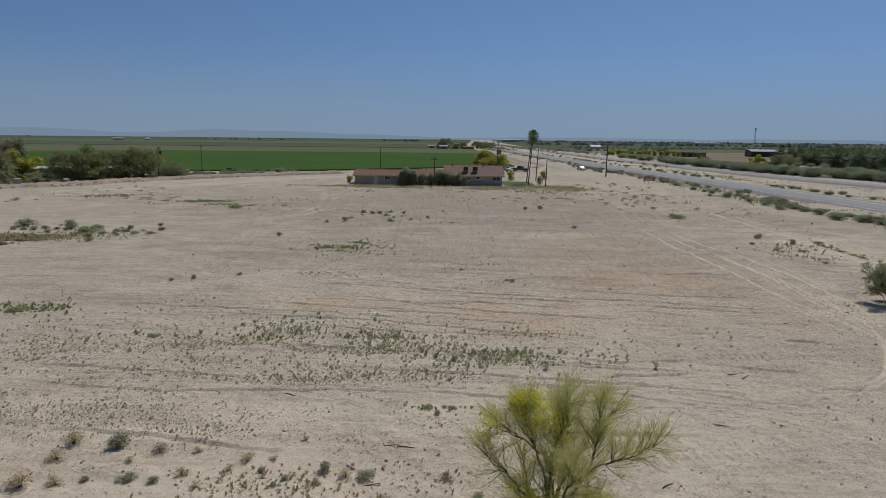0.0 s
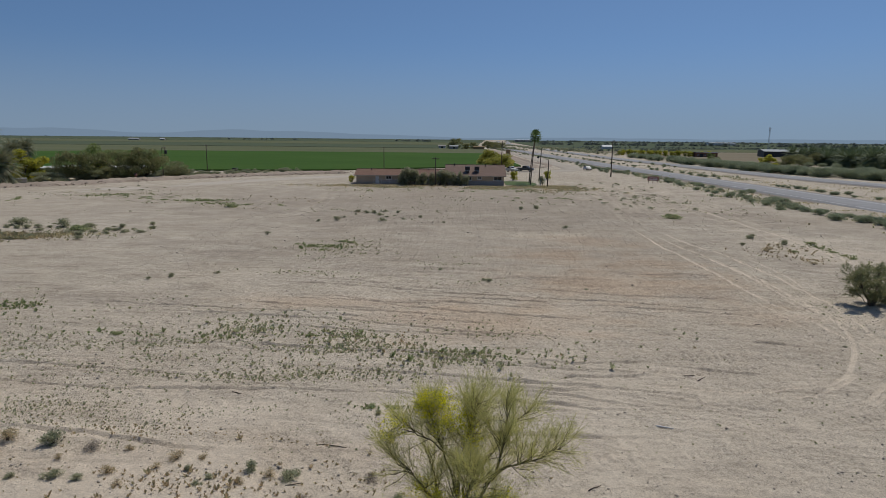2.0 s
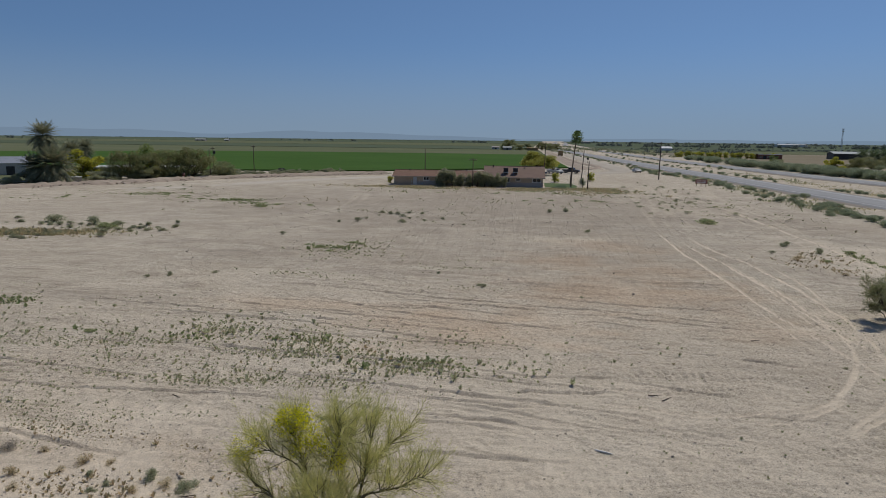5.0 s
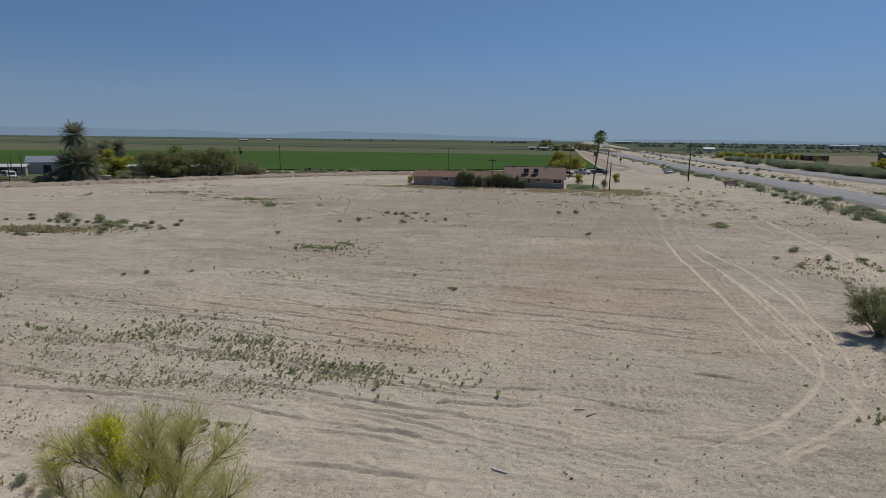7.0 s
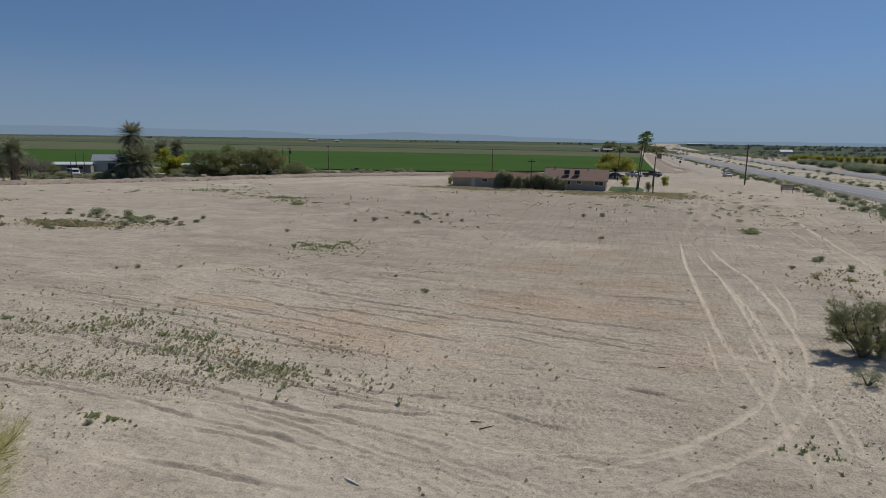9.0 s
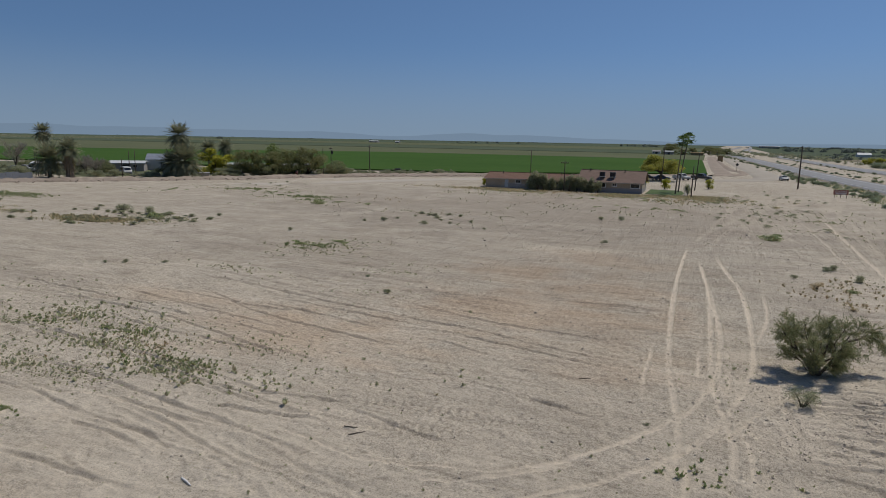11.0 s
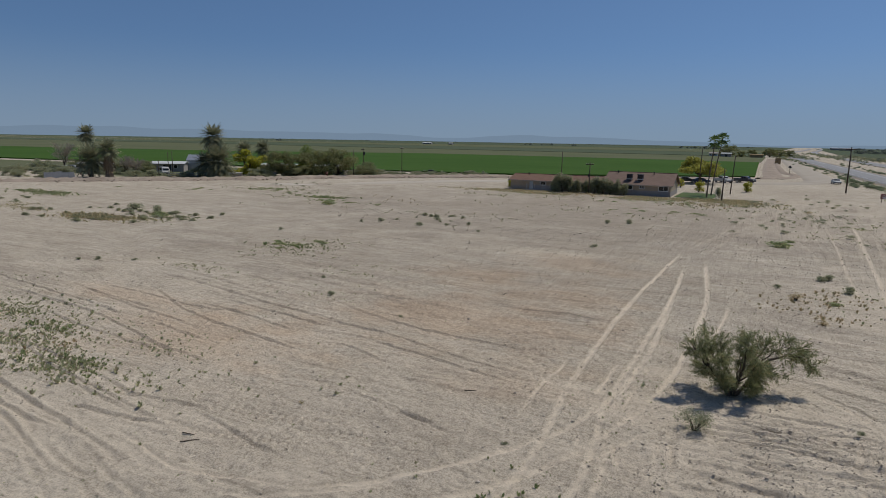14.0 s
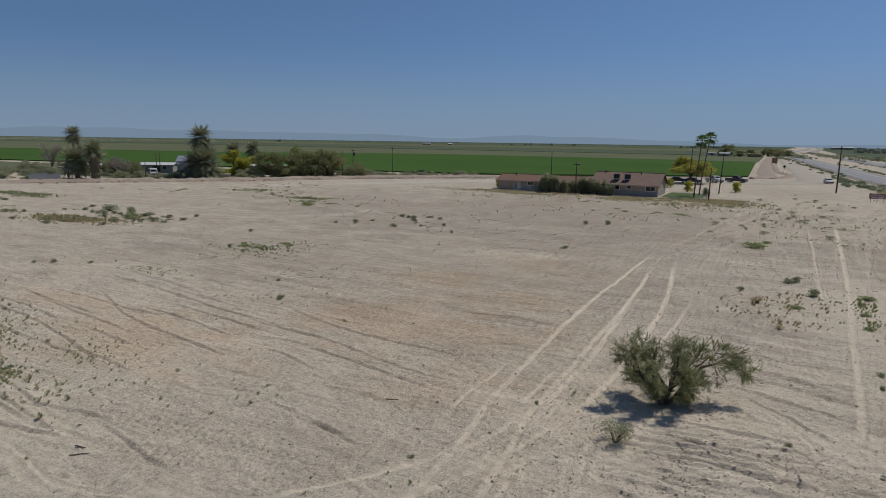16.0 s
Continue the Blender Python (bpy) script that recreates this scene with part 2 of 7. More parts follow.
M = {
    "soil": soil_material(),
    "asphalt": surface("worn_asphalt", (0.21, 0.207, 0.203), (0.29, 0.287, 0.28), 1.5, 0.85, 0.2, 0.01),
    "shoulder": surface("gravel_shoulder", (0.20, 0.17, 0.14), (0.30, 0.26, 0.21), 1.2, 0.95, 0.4, 0.03),
    "paint_white": surface("road_paint", (0.5, 0.5, 0.48), (0.7, 0.7, 0.68), 2.0, 0.7, 0.1),
    "dirt_road": surface("packed_dirt", (0.33, 0.283, 0.222), (0.43, 0.38, 0.308), 0.4, 0.95, 0.4, 0.03),
    "dirt_pale": surface("pale_packed_dirt", (0.39, 0.34, 0.272), (0.5, 0.442, 0.362), 0.4, 0.95, 0.4, 0.03),
    "berm": surface("reddish_bank_soil", (0.24, 0.19, 0.145), (0.40, 0.33, 0.262), 0.5, 0.95, 0.6, 0.08),
    "crop": surface("green_crop", (0.044, 0.09, 0.02), (0.064, 0.117, 0.029), 0.06, 0.95, 0.5, 0.1, coarse=0.3, spec=0.02),
    # far crop: distance haze is painted in as a greyer, paler green
    "crop_hazed": surface("haze_greyed_crop", (0.075, 0.098, 0.06), (0.105, 0.122, 0.078), 0.05, 0.95, 0.4, 0.1, spec=0.02),
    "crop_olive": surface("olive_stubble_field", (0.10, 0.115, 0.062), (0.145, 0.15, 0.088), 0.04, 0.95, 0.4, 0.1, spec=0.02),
    "crop_brown": surface("fallow_field", (0.17, 0.145, 0.10), (0.24, 0.205, 0.145), 0.04, 0.95, 0.4, 0.1, spec=0.02),
    "lawn": surface("lawn_grass", (0.05, 0.085, 0.02), (0.09, 0.13, 0.04), 1.0, 0.9, 0.6, 0.04),
    "stucco": surface("beige_stucco", (0.38, 0.295, 0.21), (0.45, 0.355, 0.26), 2.0, 0.9, 0.3, 0.006),
    "stucco_grey": surface("grey_painted_block", (0.29, 0.262, 0.24), (0.345, 0.315, 0.29), 2.0, 0.9, 0.3, 0.006),
    "shingle": surface("brown_asphalt_shingle", (0.15, 0.086, 0.06), (0.22, 0.13, 0.09), 3.0, 0.9, 0.5, 0.02),
    "shingle_main": surface("weathered_brown_shingle", (0.155, 0.103, 0.078), (0.215, 0.148, 0.115), 3.0, 0.9, 0.5, 0.02),
    "trim": surface("white_trim", (0.62, 0.60, 0.57), (0.75, 0.73, 0.70), 3.0, 0.6, 0.05),
    "fascia": surface("tan_fascia_board", (0.40, 0.32, 0.25), (0.5, 0.41, 0.33), 3.0, 0.7, 0.1),
    "dark_metal": surface("dark_weathered_metal", (0.03, 0.03, 0.032), (0.07, 0.07, 0.07), 3.0, 0.6, 0.15, 0.004, 0.3),
    "grey_metal": surface("galvanised_metal", (0.35, 0.36, 0.37), (0.5, 0.5, 0.5), 3.0, 0.45, 0.1, 0.004, 0.7),
    "white_metal": surface("white_painted_metal", (0.45, 0.46, 0.46), (0.60, 0.60, 0.59), 1.0, 0.6, 0.1),
    "pole_wood": surface("creosoted_pole_wood", (0.055, 0.042, 0.033), (0.12, 0.095, 0.075), 5.0, 0.9, 0.5, 0.01),
    "bark": surface("grey_brown_bark", (0.075, 0.058, 0.042), (0.17, 0.135, 0.10), 6.0, 0.95, 0.7, 0.01),
    "bark_green": surface("green_brown_bark", (0.10, 0.095, 0.05), (0.19, 0.165, 0.10), 6.0, 0.9, 0.4, 0.006),
    "palm_trunk": surface("palm_trunk", (0.10, 0.078, 0.058), (0.22, 0.175, 0.135), 5.0, 0.95, 0.8, 0.02),
    "skirt": surface("dry_frond_skirt", (0.20, 0.145, 0.085), (0.33, 0.25, 0.16), 5.0, 0.95, 0.5, 0.02),
    "brick": surface("red_brown_brick", (0.16, 0.075, 0.055), (0.25, 0.12, 0.09), 3.0, 0.9, 0.3),
    "rubber": surface("black_rubber", (0.015, 0.015, 0.015), (0.035, 0.034, 0.032), 8.0, 0.8, 0.2, 0.003),
    "sign_red": surface("faded_red_sign_board", (0.30, 0.13, 0.105), (0.40, 0.20, 0.16), 2.0, 0.7, 0.1),
    "hay": surface("straw_bale", (0.24, 0.165, 0.085), (0.36, 0.26, 0.14), 4.0, 0.95, 0.7, 0.03),
    "stone": surface("earth_clods", (0.36, 0.31, 0.25), (0.50, 0.44, 0.36), 6.0, 0.95, 0.5, 0.02),
    "leaf_palo": foliage("palo_verde_twigs", (0.12, 0.12, 0.042), (0.215, 0.2, 0.085), None, 0.0, 0.55, 3.5),
    "bloom": foliage("yellow_bloom", (0.22, 0.215, 0.012), (0.325, 0.30, 0.012), (0.34, 0.36, 0.06), 0.2, 0.55, 3.3),
    "leaf_mesquite": foliage("mesquite_leaves", (0.07, 0.08, 0.038), (0.15, 0.155, 0.078), (0.40, 0.33, 0.18), 0.12, 0.5, 2.35),
    "leaf_grey": foliage("grey_green_leaves", (0.08, 0.09, 0.055), (0.16, 0.165, 0.10), (0.45, 0.40, 0.27), 0.15, 0.5, 2.7),
    "leaf_salt": foliage("saltbush_leaves", (0.075, 0.092, 0.055), (0.145, 0.158, 0.098), None, 0.0, 0.45, 2.6),
    "leaf_dark": foliage("dark_tree_leaves", (0.06, 0.07, 0.03), (0.14, 0.145, 0.06), (0.30, 0.23, 0.12), 0.12, 0.5, 2.2),
    # far leaves: haze is painted in as a lighter, bluer green
    "leaf_far_hazed": foliage("haze_tinted_leaves", (0.07, 0.085, 0.075), (0.115, 0.132, 0.11), None, 0.0, 0.4, 1.6),
    "leaf_yellow": foliage("yellow_green_crown", (0.14, 0.138, 0.02), (0.235, 0.22, 0.026), (0.2, 0.225, 0.06), 0.22, 0.5, 2.5),
    "leaf_fresh": foliage("fresh_green_leaves", (0.05, 0.075, 0.018), (0.13, 0.16, 0.045)),
    "leaf_oleander": foliage("oleander_leaves", (0.075, 0.082, 0.046), (0.155, 0.158, 0.09), (0.45, 0.40, 0.29), 0.16, 0.5, 2.6),
    "leaf_palm": foliage("palm_fronds", (0.05, 0.085, 0.03), (0.12, 0.165, 0.06), None, 0.0, 0.35, 1.5),
    "leaf_grove": foliage("grove_palm_fronds", (0.035, 0.052, 0.026), (0.085, 0.105, 0.05), None, 0.0, 0.3, 2.0),
    "leaf_palo_far": foliage("olive_yellow_leaves", (0.085, 0.088, 0.022), (0.16, 0.15, 0.035), (0.36, 0.33, 0.05), 0.15, 0.5, 3.3),
    "leaf_date": foliage("date_palm_fronds", (0.07, 0.08, 0.045), (0.16, 0.165, 0.10), (0.34, 0.30, 0.18), 0.15, 0.3, 1.8),
    "weed": foliage("weed_leaves", (0.11, 0.115, 0.07), (0.21, 0.205, 0.125), (0.40, 0.34, 0.22), 0.18, 0.5, 3.1),
    "weed_green": foliage("green_weed_leaves", (0.08, 0.105, 0.045), (0.17, 0.185, 0.09), (0.40, 0.36, 0.2), 0.2, 0.5, 2.5),
    "dry_grass": foliage("dry_grass", (0.14, 0.118, 0.07), (0.23, 0.195, 0.115), (0.30, 0.30, 0.16), 0.25, 0.5, 3.0),
    "rust_weed": foliage("dry_rusty_weed", (0.17, 0.13, 0.08), (0.26, 0.205, 0.125), (0.34, 0.31, 0.17), 0.3, 0.5, 2.6),
    "tumble": foliage("dead_grey_twigs", (0.10, 0.088, 0.072), (0.18, 0.155, 0.125), None, 0.0, 0.4, 2.3),
    "barn_roof": surface("dull_green_grey_roof", (0.26, 0.28, 0.275), (0.34, 0.36, 0.35), 0.5, 0.6, 0.1),
}
# far hills are black with blue emission: the glow stands in for haze
hm, hn, hl, hb = nodes_of("glowing_far_hills")
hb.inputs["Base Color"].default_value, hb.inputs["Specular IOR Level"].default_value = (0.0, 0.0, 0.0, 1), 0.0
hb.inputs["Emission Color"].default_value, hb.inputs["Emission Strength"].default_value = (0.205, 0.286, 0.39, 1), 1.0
M["hill_glow"] = hm
gm, gn, gl, gb = nodes_of("dark_window_glass")
gb.inputs["Base Color"].default_value, gb.inputs["Roughness"].default_value = (0.012, 0.015, 0.018, 1), 0.06
M["glass"] = gm


def car_paint(name, color):
    m, n, l, b = nodes_of(name)
    co = n.new("ShaderNodeTexCoord").outputs["Object"]
    d = noise_node(n, l, 3.0, 4, 0.6, co)
    l.new(mix_color(n, l, maths(n, l, "MULTIPLY", d.outputs[0], 0.25), color, (0.35, 0.3, 0.25)), b.inputs["Base Color"])
    b.inputs["Roughness"].default_value, b.inputs["Coat Weight"].default_value = 0.5, 0.15
    return m


PAINT = {k: car_paint(k + "_car_paint", c) for k, c in {"white": (0.45, 0.45, 0.44), "blue": (0.03, 0.05, 0.13), "dark": (0.02, 0.022, 0.028), "silver": (0.45, 0.45, 0.46), "red": (0.3, 0.03, 0.02)}.items()}


# ---- mesh helpers ----
def mesh_of(bm, name, mat, smooth=False):
    me = bpy.data.meshes.new(name)
    bm.to_mesh(me)
    bm.free()
    me.materials.append(mat)
    if smooth:
        me.shade_smooth()
    return me


def part(name, bm, mat, parent, label="", smooth=False):
    ob = new(name, mesh_of(bm, name, mat, smooth))
    ob.parent = parent
    return tagged(ob, label)


def thing(name, bm, mat, label, category, group="", kind="", at=None, smooth=False):
    ob = new(name, mesh_of(bm, name, mat, smooth))
    if at is not None:
        ob.matrix_world = at
    return tagged(ob, label, category, group, kind)


def holder(name, label, category, group="", kind="", at=None):
    ob = new(name)
    ob.empty_display_size = 0.3
    if at is not None:
        ob.matrix_world = at
    return tagged(ob, label, category, group, kind)


def raw(name, verts, faces, mat, smooth=False):
    me = bpy.data.meshes.new(name)
    me.from_pydata([tuple(v) for v in verts], [], faces)
    me.materials.append(mat)
    if smooth:
        me.shade_smooth()
    return me


def fast_mesh(name, verts, quads, mat, smooth=False):
    """A mesh from numpy arrays of vertices and of faces that all have the same number of corners."""
    verts, quads = np.asarray(verts, np.float32), np.asarray(quads, np.int32)
    k = quads.shape[1]
    me = bpy.data.meshes.new(name)
    me.vertices.add(len(verts))
    me.vertices.foreach_set("co", verts.ravel())
    me.loops.add(quads.size)
    me.loops.foreach_set("vertex_index", quads.ravel())
    me.polygons.add(len(quads))
    me.polygons.foreach_set("loop_start", np.arange(0, quads.size, k, dtype=np.int32))
    me.polygons.foreach_set("loop_total", np.full(len(quads), k, np.int32))
    me.update(calc_edges=True)
    me.materials.append(mat)
    if smooth:
        me.shade_smooth()
    return me


def box(bm, x0, x1, y0, y1, z0, z1, bevel=0.0):
    r = bmesh.ops.create_cube(bm, size=1)
    for v in r["verts"]:
        v.co = Vector(((x0 + x1) / 2 + v.co.x * (x1 - x0), (y0 + y1) / 2 + v.co.y * (y1 - y0), (z0 + z1) / 2 + v.co.z * (z1 - z0)))
    if bevel:
        es = {e for v in r["verts"] for e in v.link_edges}
        bmesh.ops.bevel(bm, geom=list(es), offset=bevel, segments=2, affect="EDGES", profile=0.5)
    return bm


def boxed(*a, bevel=0.0):
    return box(bmesh.new(), *a, bevel=bevel)


def tube(bm, pts, radii, sides=7, cap=True):
    """A tapered tube along points."""
    rings = []
    for i, p in enumerate(pts):
        p = Vector(p)
        d = (Vector(pts[min(i + 1, len(pts) - 1)]) - Vector(pts[max(i - 1, 0)])).normalized()
        u = d.orthogonal().normalized()
        w = d.cross(u)
        rings.append([bm.verts.new(p + float(radii[i]) * (math.cos(a) * u + math.sin(a) * w)) for a in (2 * math.pi * k / sides for k in range(sides))])
    for i in range(1, len(rings)):
        a, b = rings[i - 1], rings[i]
        s = min(range(sides), key=lambda k: (b[k].co - a[0].co).length)
        for k in range(sides):
            bm.faces.new((a[k], a[(k + 1) % sides], b[(k + 1 + s) % sides], b[(k + s) % sides]))
    if cap and sides > 2:
        bm.faces.new(rings[-1])
        bm.faces.new(rings[0][::-1])
    return bm


def ground_z(x, y):
    """The lot falls very gently away from the near end."""
    s = np.clip((np.asarray(y, float) - 50) / 80, 0, 1)
    return -0.35 * s * s * (3 - 2 * s)


def on_ground(x, y, turn=0.0, scale=1.0, sink=0.0):
    return Matrix.Translation((x, y, float(ground_z(x, y)) - sink)) @ Matrix.Rotation(radians(turn), 4, "Z") @ Matrix.Scale(scale, 4)


# ---- ground ----
def lattice_noise(x, y, seed):
    """Smooth value noise in 0..1 for arrays of places."""
    def h(i, j):
        v = np.sin(i * 127.1 + j * 311.7 + seed * 74.7) * 43758.5453
        return v - np.floor(v)
    i, j = np.floor(x), np.floor(y)
    u, v = x - i, y - j
    u, v = u * u * (3 - 2 * u), v * v * (3 - 2 * v)
    return (h(i, j) * (1 - u) + h(i + 1, j) * u) * (1 - v) + (h(i, j + 1) * (1 - u) + h(i + 1, j + 1) * u) * v


def spaced(lo, hi, step, grow, a, b, back=None):
    """Grid lines: evenly spaced between lo and hi, ever wider out to a and b."""
    mid = list(np.arange(lo, hi + step / 2, step))
    up, down, s = [], [], step
    while (up[-1] if up else mid[-1]) < b:
        s *= grow
        up.append((up[-1] if up else mid[-1]) + s)
    s = step
    while (down[-1] if down else mid[0]) > a:
        s *= back or grow
        down.append((down[-1] if down else mid[0]) - s)
    return np.array(down[::-1] + mid + up)


def curve_points(ctrl, step=0.12):
    """Points along a smooth curve through a few corners (Catmull-Rom)."""
    c = [Vector(p) for p in ctrl]
    c = [2 * c[0] - c[1]] + c + [2 * c[-1] - c[-2]]
    out = []
    for i in range(1, len(c) - 2):
        n = max(2, int((c[i + 1] - c[i]).length / step))
        for k in range(n):
            t = k / n
            out.append(0.5 * (2 * c[i] + (c[i + 1] - c[i - 1]) * t + (2 * c[i - 1] - 5 * c[i] + 4 * c[i + 1] - c[i + 2]) * t * t + (3 * c[i] - c[i - 1] - 3 * c[i + 1] + c[i + 2]) * t ** 3))
    return np.array([(p.x, p.y) for p in out])


gx, gy = spaced(-16, 40, 0.08, 1.05, -4500, 4500), spaced(15, 40, 0.07, 1.03, -700, 4600, 1.2)
X, Y = np.meshgrid(gx, gy)
lot = np.clip((150 - Y) / 30, 0, 1) * np.clip((Y + 60) / 30, 0, 1) * np.clip((58 - X) / 8, 0, 1) * np.clip((X + 120) / 30, 0, 1)
Z = ground_z(X, Y)
clods = (lattice_noise(X * 4.2, Y * 4.2, 4) - 0.5) * 0.05 + (lattice_noise(X * 2.6, Y * 2.6, 1) - 0.5) * 0.06 + (lattice_noise(X * 0.9, Y * 1.3, 2) - 0.5) * 0.07 + (lattice_noise(X * 0.15, Y * 0.2, 3) - 0.5) * 0.22
warp = Y + 0.10 * X * np.clip((X - 2) / 20, -0.3, 1) + 1.2 * lattice_noise(X * 0.07, Y * 0.07, 5)
rows_ = lattice_noise(warp * 1.15, X * 0.035, 6) - 0.5
rough_zone = np.clip(1.3 - np.hypot((X - 31) / 6, (Y - 33) / 5), 0, 1)
Z = Z + lot * (clods + rows_ * 0.07 + rough_zone * ((lattice_noise(X * 0.5, (Y + 0.12 * X) * 3.2, 8) - 0.5) * 0.11 + (lattice_noise(X * 5.1, Y * 6.1, 9) - 0.5) * 0.07))
soil = np.zeros((*X.shape, 4), np.float32)
soil[..., 3] = 1


def press(points, width, depth, channel, amount, crisp=1.7):
    """Press a rut along points into the sheet and mark it in one of the soil's masks."""
    reach = width * 1.5 + 0.1
    seen = np.zeros(X.shape, np.float32)
    worn = lattice_noise(points[:, 0] * 0.7, points[:, 1] * 0.7, 61) * 0.7 + lattice_noise(points[:, 0] * 2.3, points[:, 1] * 2.3, 62) * 0.5
    ends = np.minimum(np.arange(len(points)), np.arange(len(points))[::-1]) / (1 + min(30, len(points) / 4))
    worn = np.clip(0.42 + worn, 0, 1) * np.clip(ends, 0, 1)
    for (px, py), w in zip(points, worn):
        kx, ky = (min(1.0, 1.1 * width / (g[i] - g[i - 1])) for g, i in ((gx, np.searchsorted(gx, px)), (gy, np.searchsorted(gy, py))))
        i0, i1 = np.searchsorted(gx, (px - reach / kx, px + reach / kx))
        j0, j1 = np.searchsorted(gy, (py - reach / ky, py + reach / ky))
        if i1 <= i0 or j1 <= j0:
            continue
        d2 = ((X[j0:j1, i0:i1] - px) * kx) ** 2 + ((Y[j0:j1, i0:i1] - py) * ky) ** 2
        np.maximum(seen[j0:j1, i0:i1], np.clip((1.3 - np.sqrt(d2) / width) * crisp, 0, 1) * w, out=seen[j0:j1, i0:i1])
    soil[..., channel] = np.maximum(soil[..., channel], seen * amount)
    return seen * depth


def track(ctrl, width):
    """A wheel track: pale, pressed flat, with a low rim."""
    global Z
    pale = float(np.interp(ctrl[len(ctrl) // 2][1], (35, 60, 85), (0.9, 0.62, 0.2)))
    pts = curve_points(ctrl)
    Z = Z + press(pts, width * 1.25, 0.03, 0, 0.0, 2.2) - press(pts, width * 0.7, 0.06, 0, pale, 3.0)


def rut(ctrl, width):
    """A soft shallow trough left by a dragged tyre: its shadow painted a little dark, with low rounded rims."""
    global Z
    pts = curve_points(ctrl)
    Z = Z + press(pts, width * 1.7, 0.016, 2, 0.0, 1.2) - press(pts, width * 0.6, 0.038, 2, 0.12, 1.6)


def tread(ctrl):
    """The print of a lugged tyre: two rows of short cross marks."""
    global Z
    pts = curve_points(ctrl, 0.02)[::17]
    d = np.gradient(pts, axis=0)
    d /= np.linalg.norm(d, axis=1)[:, None]
    nrm = np.stack([d[:, 1], -d[:, 0]], 1)
    for s in (-1, 1):
        for k in (0.1, 0.2):
            Z = Z - press(pts + nrm * s * k + d * k * 0.5, 0.085, 0.035, 2, 0.35)


def furrow(ctrl):
    """A cut left by a blade: a narrow groove, its shade painted dark, with the spoil beside it."""
    global Z
    pts = curve_points(ctrl)
    Z = Z - press(pts, 0.055, 0.06, 2, 0.6, 2.0)
    Z = Z + press(pts + np.array((0.0, 0.17)), 0.08, 0.05, 0, 0.0)


track([(22.8, 71.5), (22.3, 59.2), (22.2, 46.1), (22.4, 37.3), (22.8, 32.4), (23.0, 29.6), (22.9, 27.4), (22.3, 24.3)], 0.17)
track([(23.8, 65.2), (24.4, 51.6), (24.7, 43.1), (24.5, 38.0), (24.2, 35.5), (23.4, 32.5), (22.3, 30.2), (21.1, 28.3), (19.6, 26.3), (18.3, 25.1), (15.8, 23.4)], 0.18)
track([(25.1, 68.9), (26.3, 54.1), (26.2, 42.5), (25.7, 36.8), (24.8, 33.0), (23.9, 30.2), (22.8, 28.0), (21.2, 25.9), (19.9, 24.6), (18.3, 23.2), (16.0, 22.1)], 0.18)
track([(24.2, 58.7), (24.3, 48.3), (24.2, 35.9), (24.5, 32.0), (24.7, 29.3), (24.5, 26.4), (24.3, 24.7)], 0.17)
track([(23.1, 28.7), (23.3, 27.1), (23.2, 25.6), (22.9, 24.2)], 0.15)
track([(27.7, 54.6), (27.3, 47.2), (26.1, 40.4)], 0.12)
track([(21.6, 40.9), (21.5, 34.6), (21.7, 32.0)], 0.12)
track([(23.7, 40.6), (23.6, 34.6)], 0.12)
track([(24.9, 37.7), (24.8, 34.3)], 0.12)
track([(25.1, 31.9), (25.2, 28.1), (25.1, 25.9)], 0.16)
track([(26.3, 33.5), (26.6, 30.3)], 0.13)
track([(26.4, 34.4), (25.5, 32.5), (24.5, 30.1), (24.0, 28.9)], 0.16)
track([(26.5, 34.9), (26.7, 33.2), (27.0, 31.5), (27.3, 30.5)], 0.13)
track([(25.0, 32.7), (25.3, 31.2), (25.9, 29.8)], 0.15)
track([(30.7, 40.6), (32.6, 38.3), (33.7, 35.4), (33.9, 34.1)], 0.14)
track([(39.7, 105.7), (37.2, 67.6), (35.9, 51.7), (35.2, 43.0), (34.7, 38.4), (33.8, 34.4)], 0.2)
track([(36.6, 103.6), (36.0, 84.0), (35.3, 66.5), (35.2, 56.2)], 0.17)
track([(42.9, 107.8), (40.0, 79.6), (37.0, 57.2)], 0.17)
track([(-2.3, 24.2), (0.5, 24.0), (2.8, 24.4), (6.0, 23.9)], 0.15)
track([(36, 150), (31, 118), (28.5, 100), (25.2, 88), (23.2, 74)], 0.16)
track([(38, 150), (33, 118), (30.5, 100), (27, 88), (24.8, 73)], 0.16)
track([(46, 140), (41, 112), (38.5, 90), (37, 74)], 0.16)
track([(47.5, 140), (42.6, 112), (40.2, 90), (38.8, 74)], 0.16)
track([(34, 140), (35, 112), (33, 92), (34, 74)], 0.14)
track([(30, 135), (28, 112), (29.5, 92), (27.5, 72)], 0.14)
for k in range(9):
    x0 = 27 + 2.1 * k
    track([(x0 + 6, 150), (x0 + 3 - 1.2 * (k % 3), 124), (x0 + (k % 2) * 3, 104), (x0 - 2 + k % 4, 88)], 0.15)
for r in (5.0, 6.4, 8.2, 9.6):
    track([(36 - r, 112), (36 - 0.7 * r, 112 - 1.6 * r), (36, 112 - 2.2 * r), (36 + 0.7 * r, 112 - 1.5 * r), (36 + 0.9 * r, 112)], 0.15)
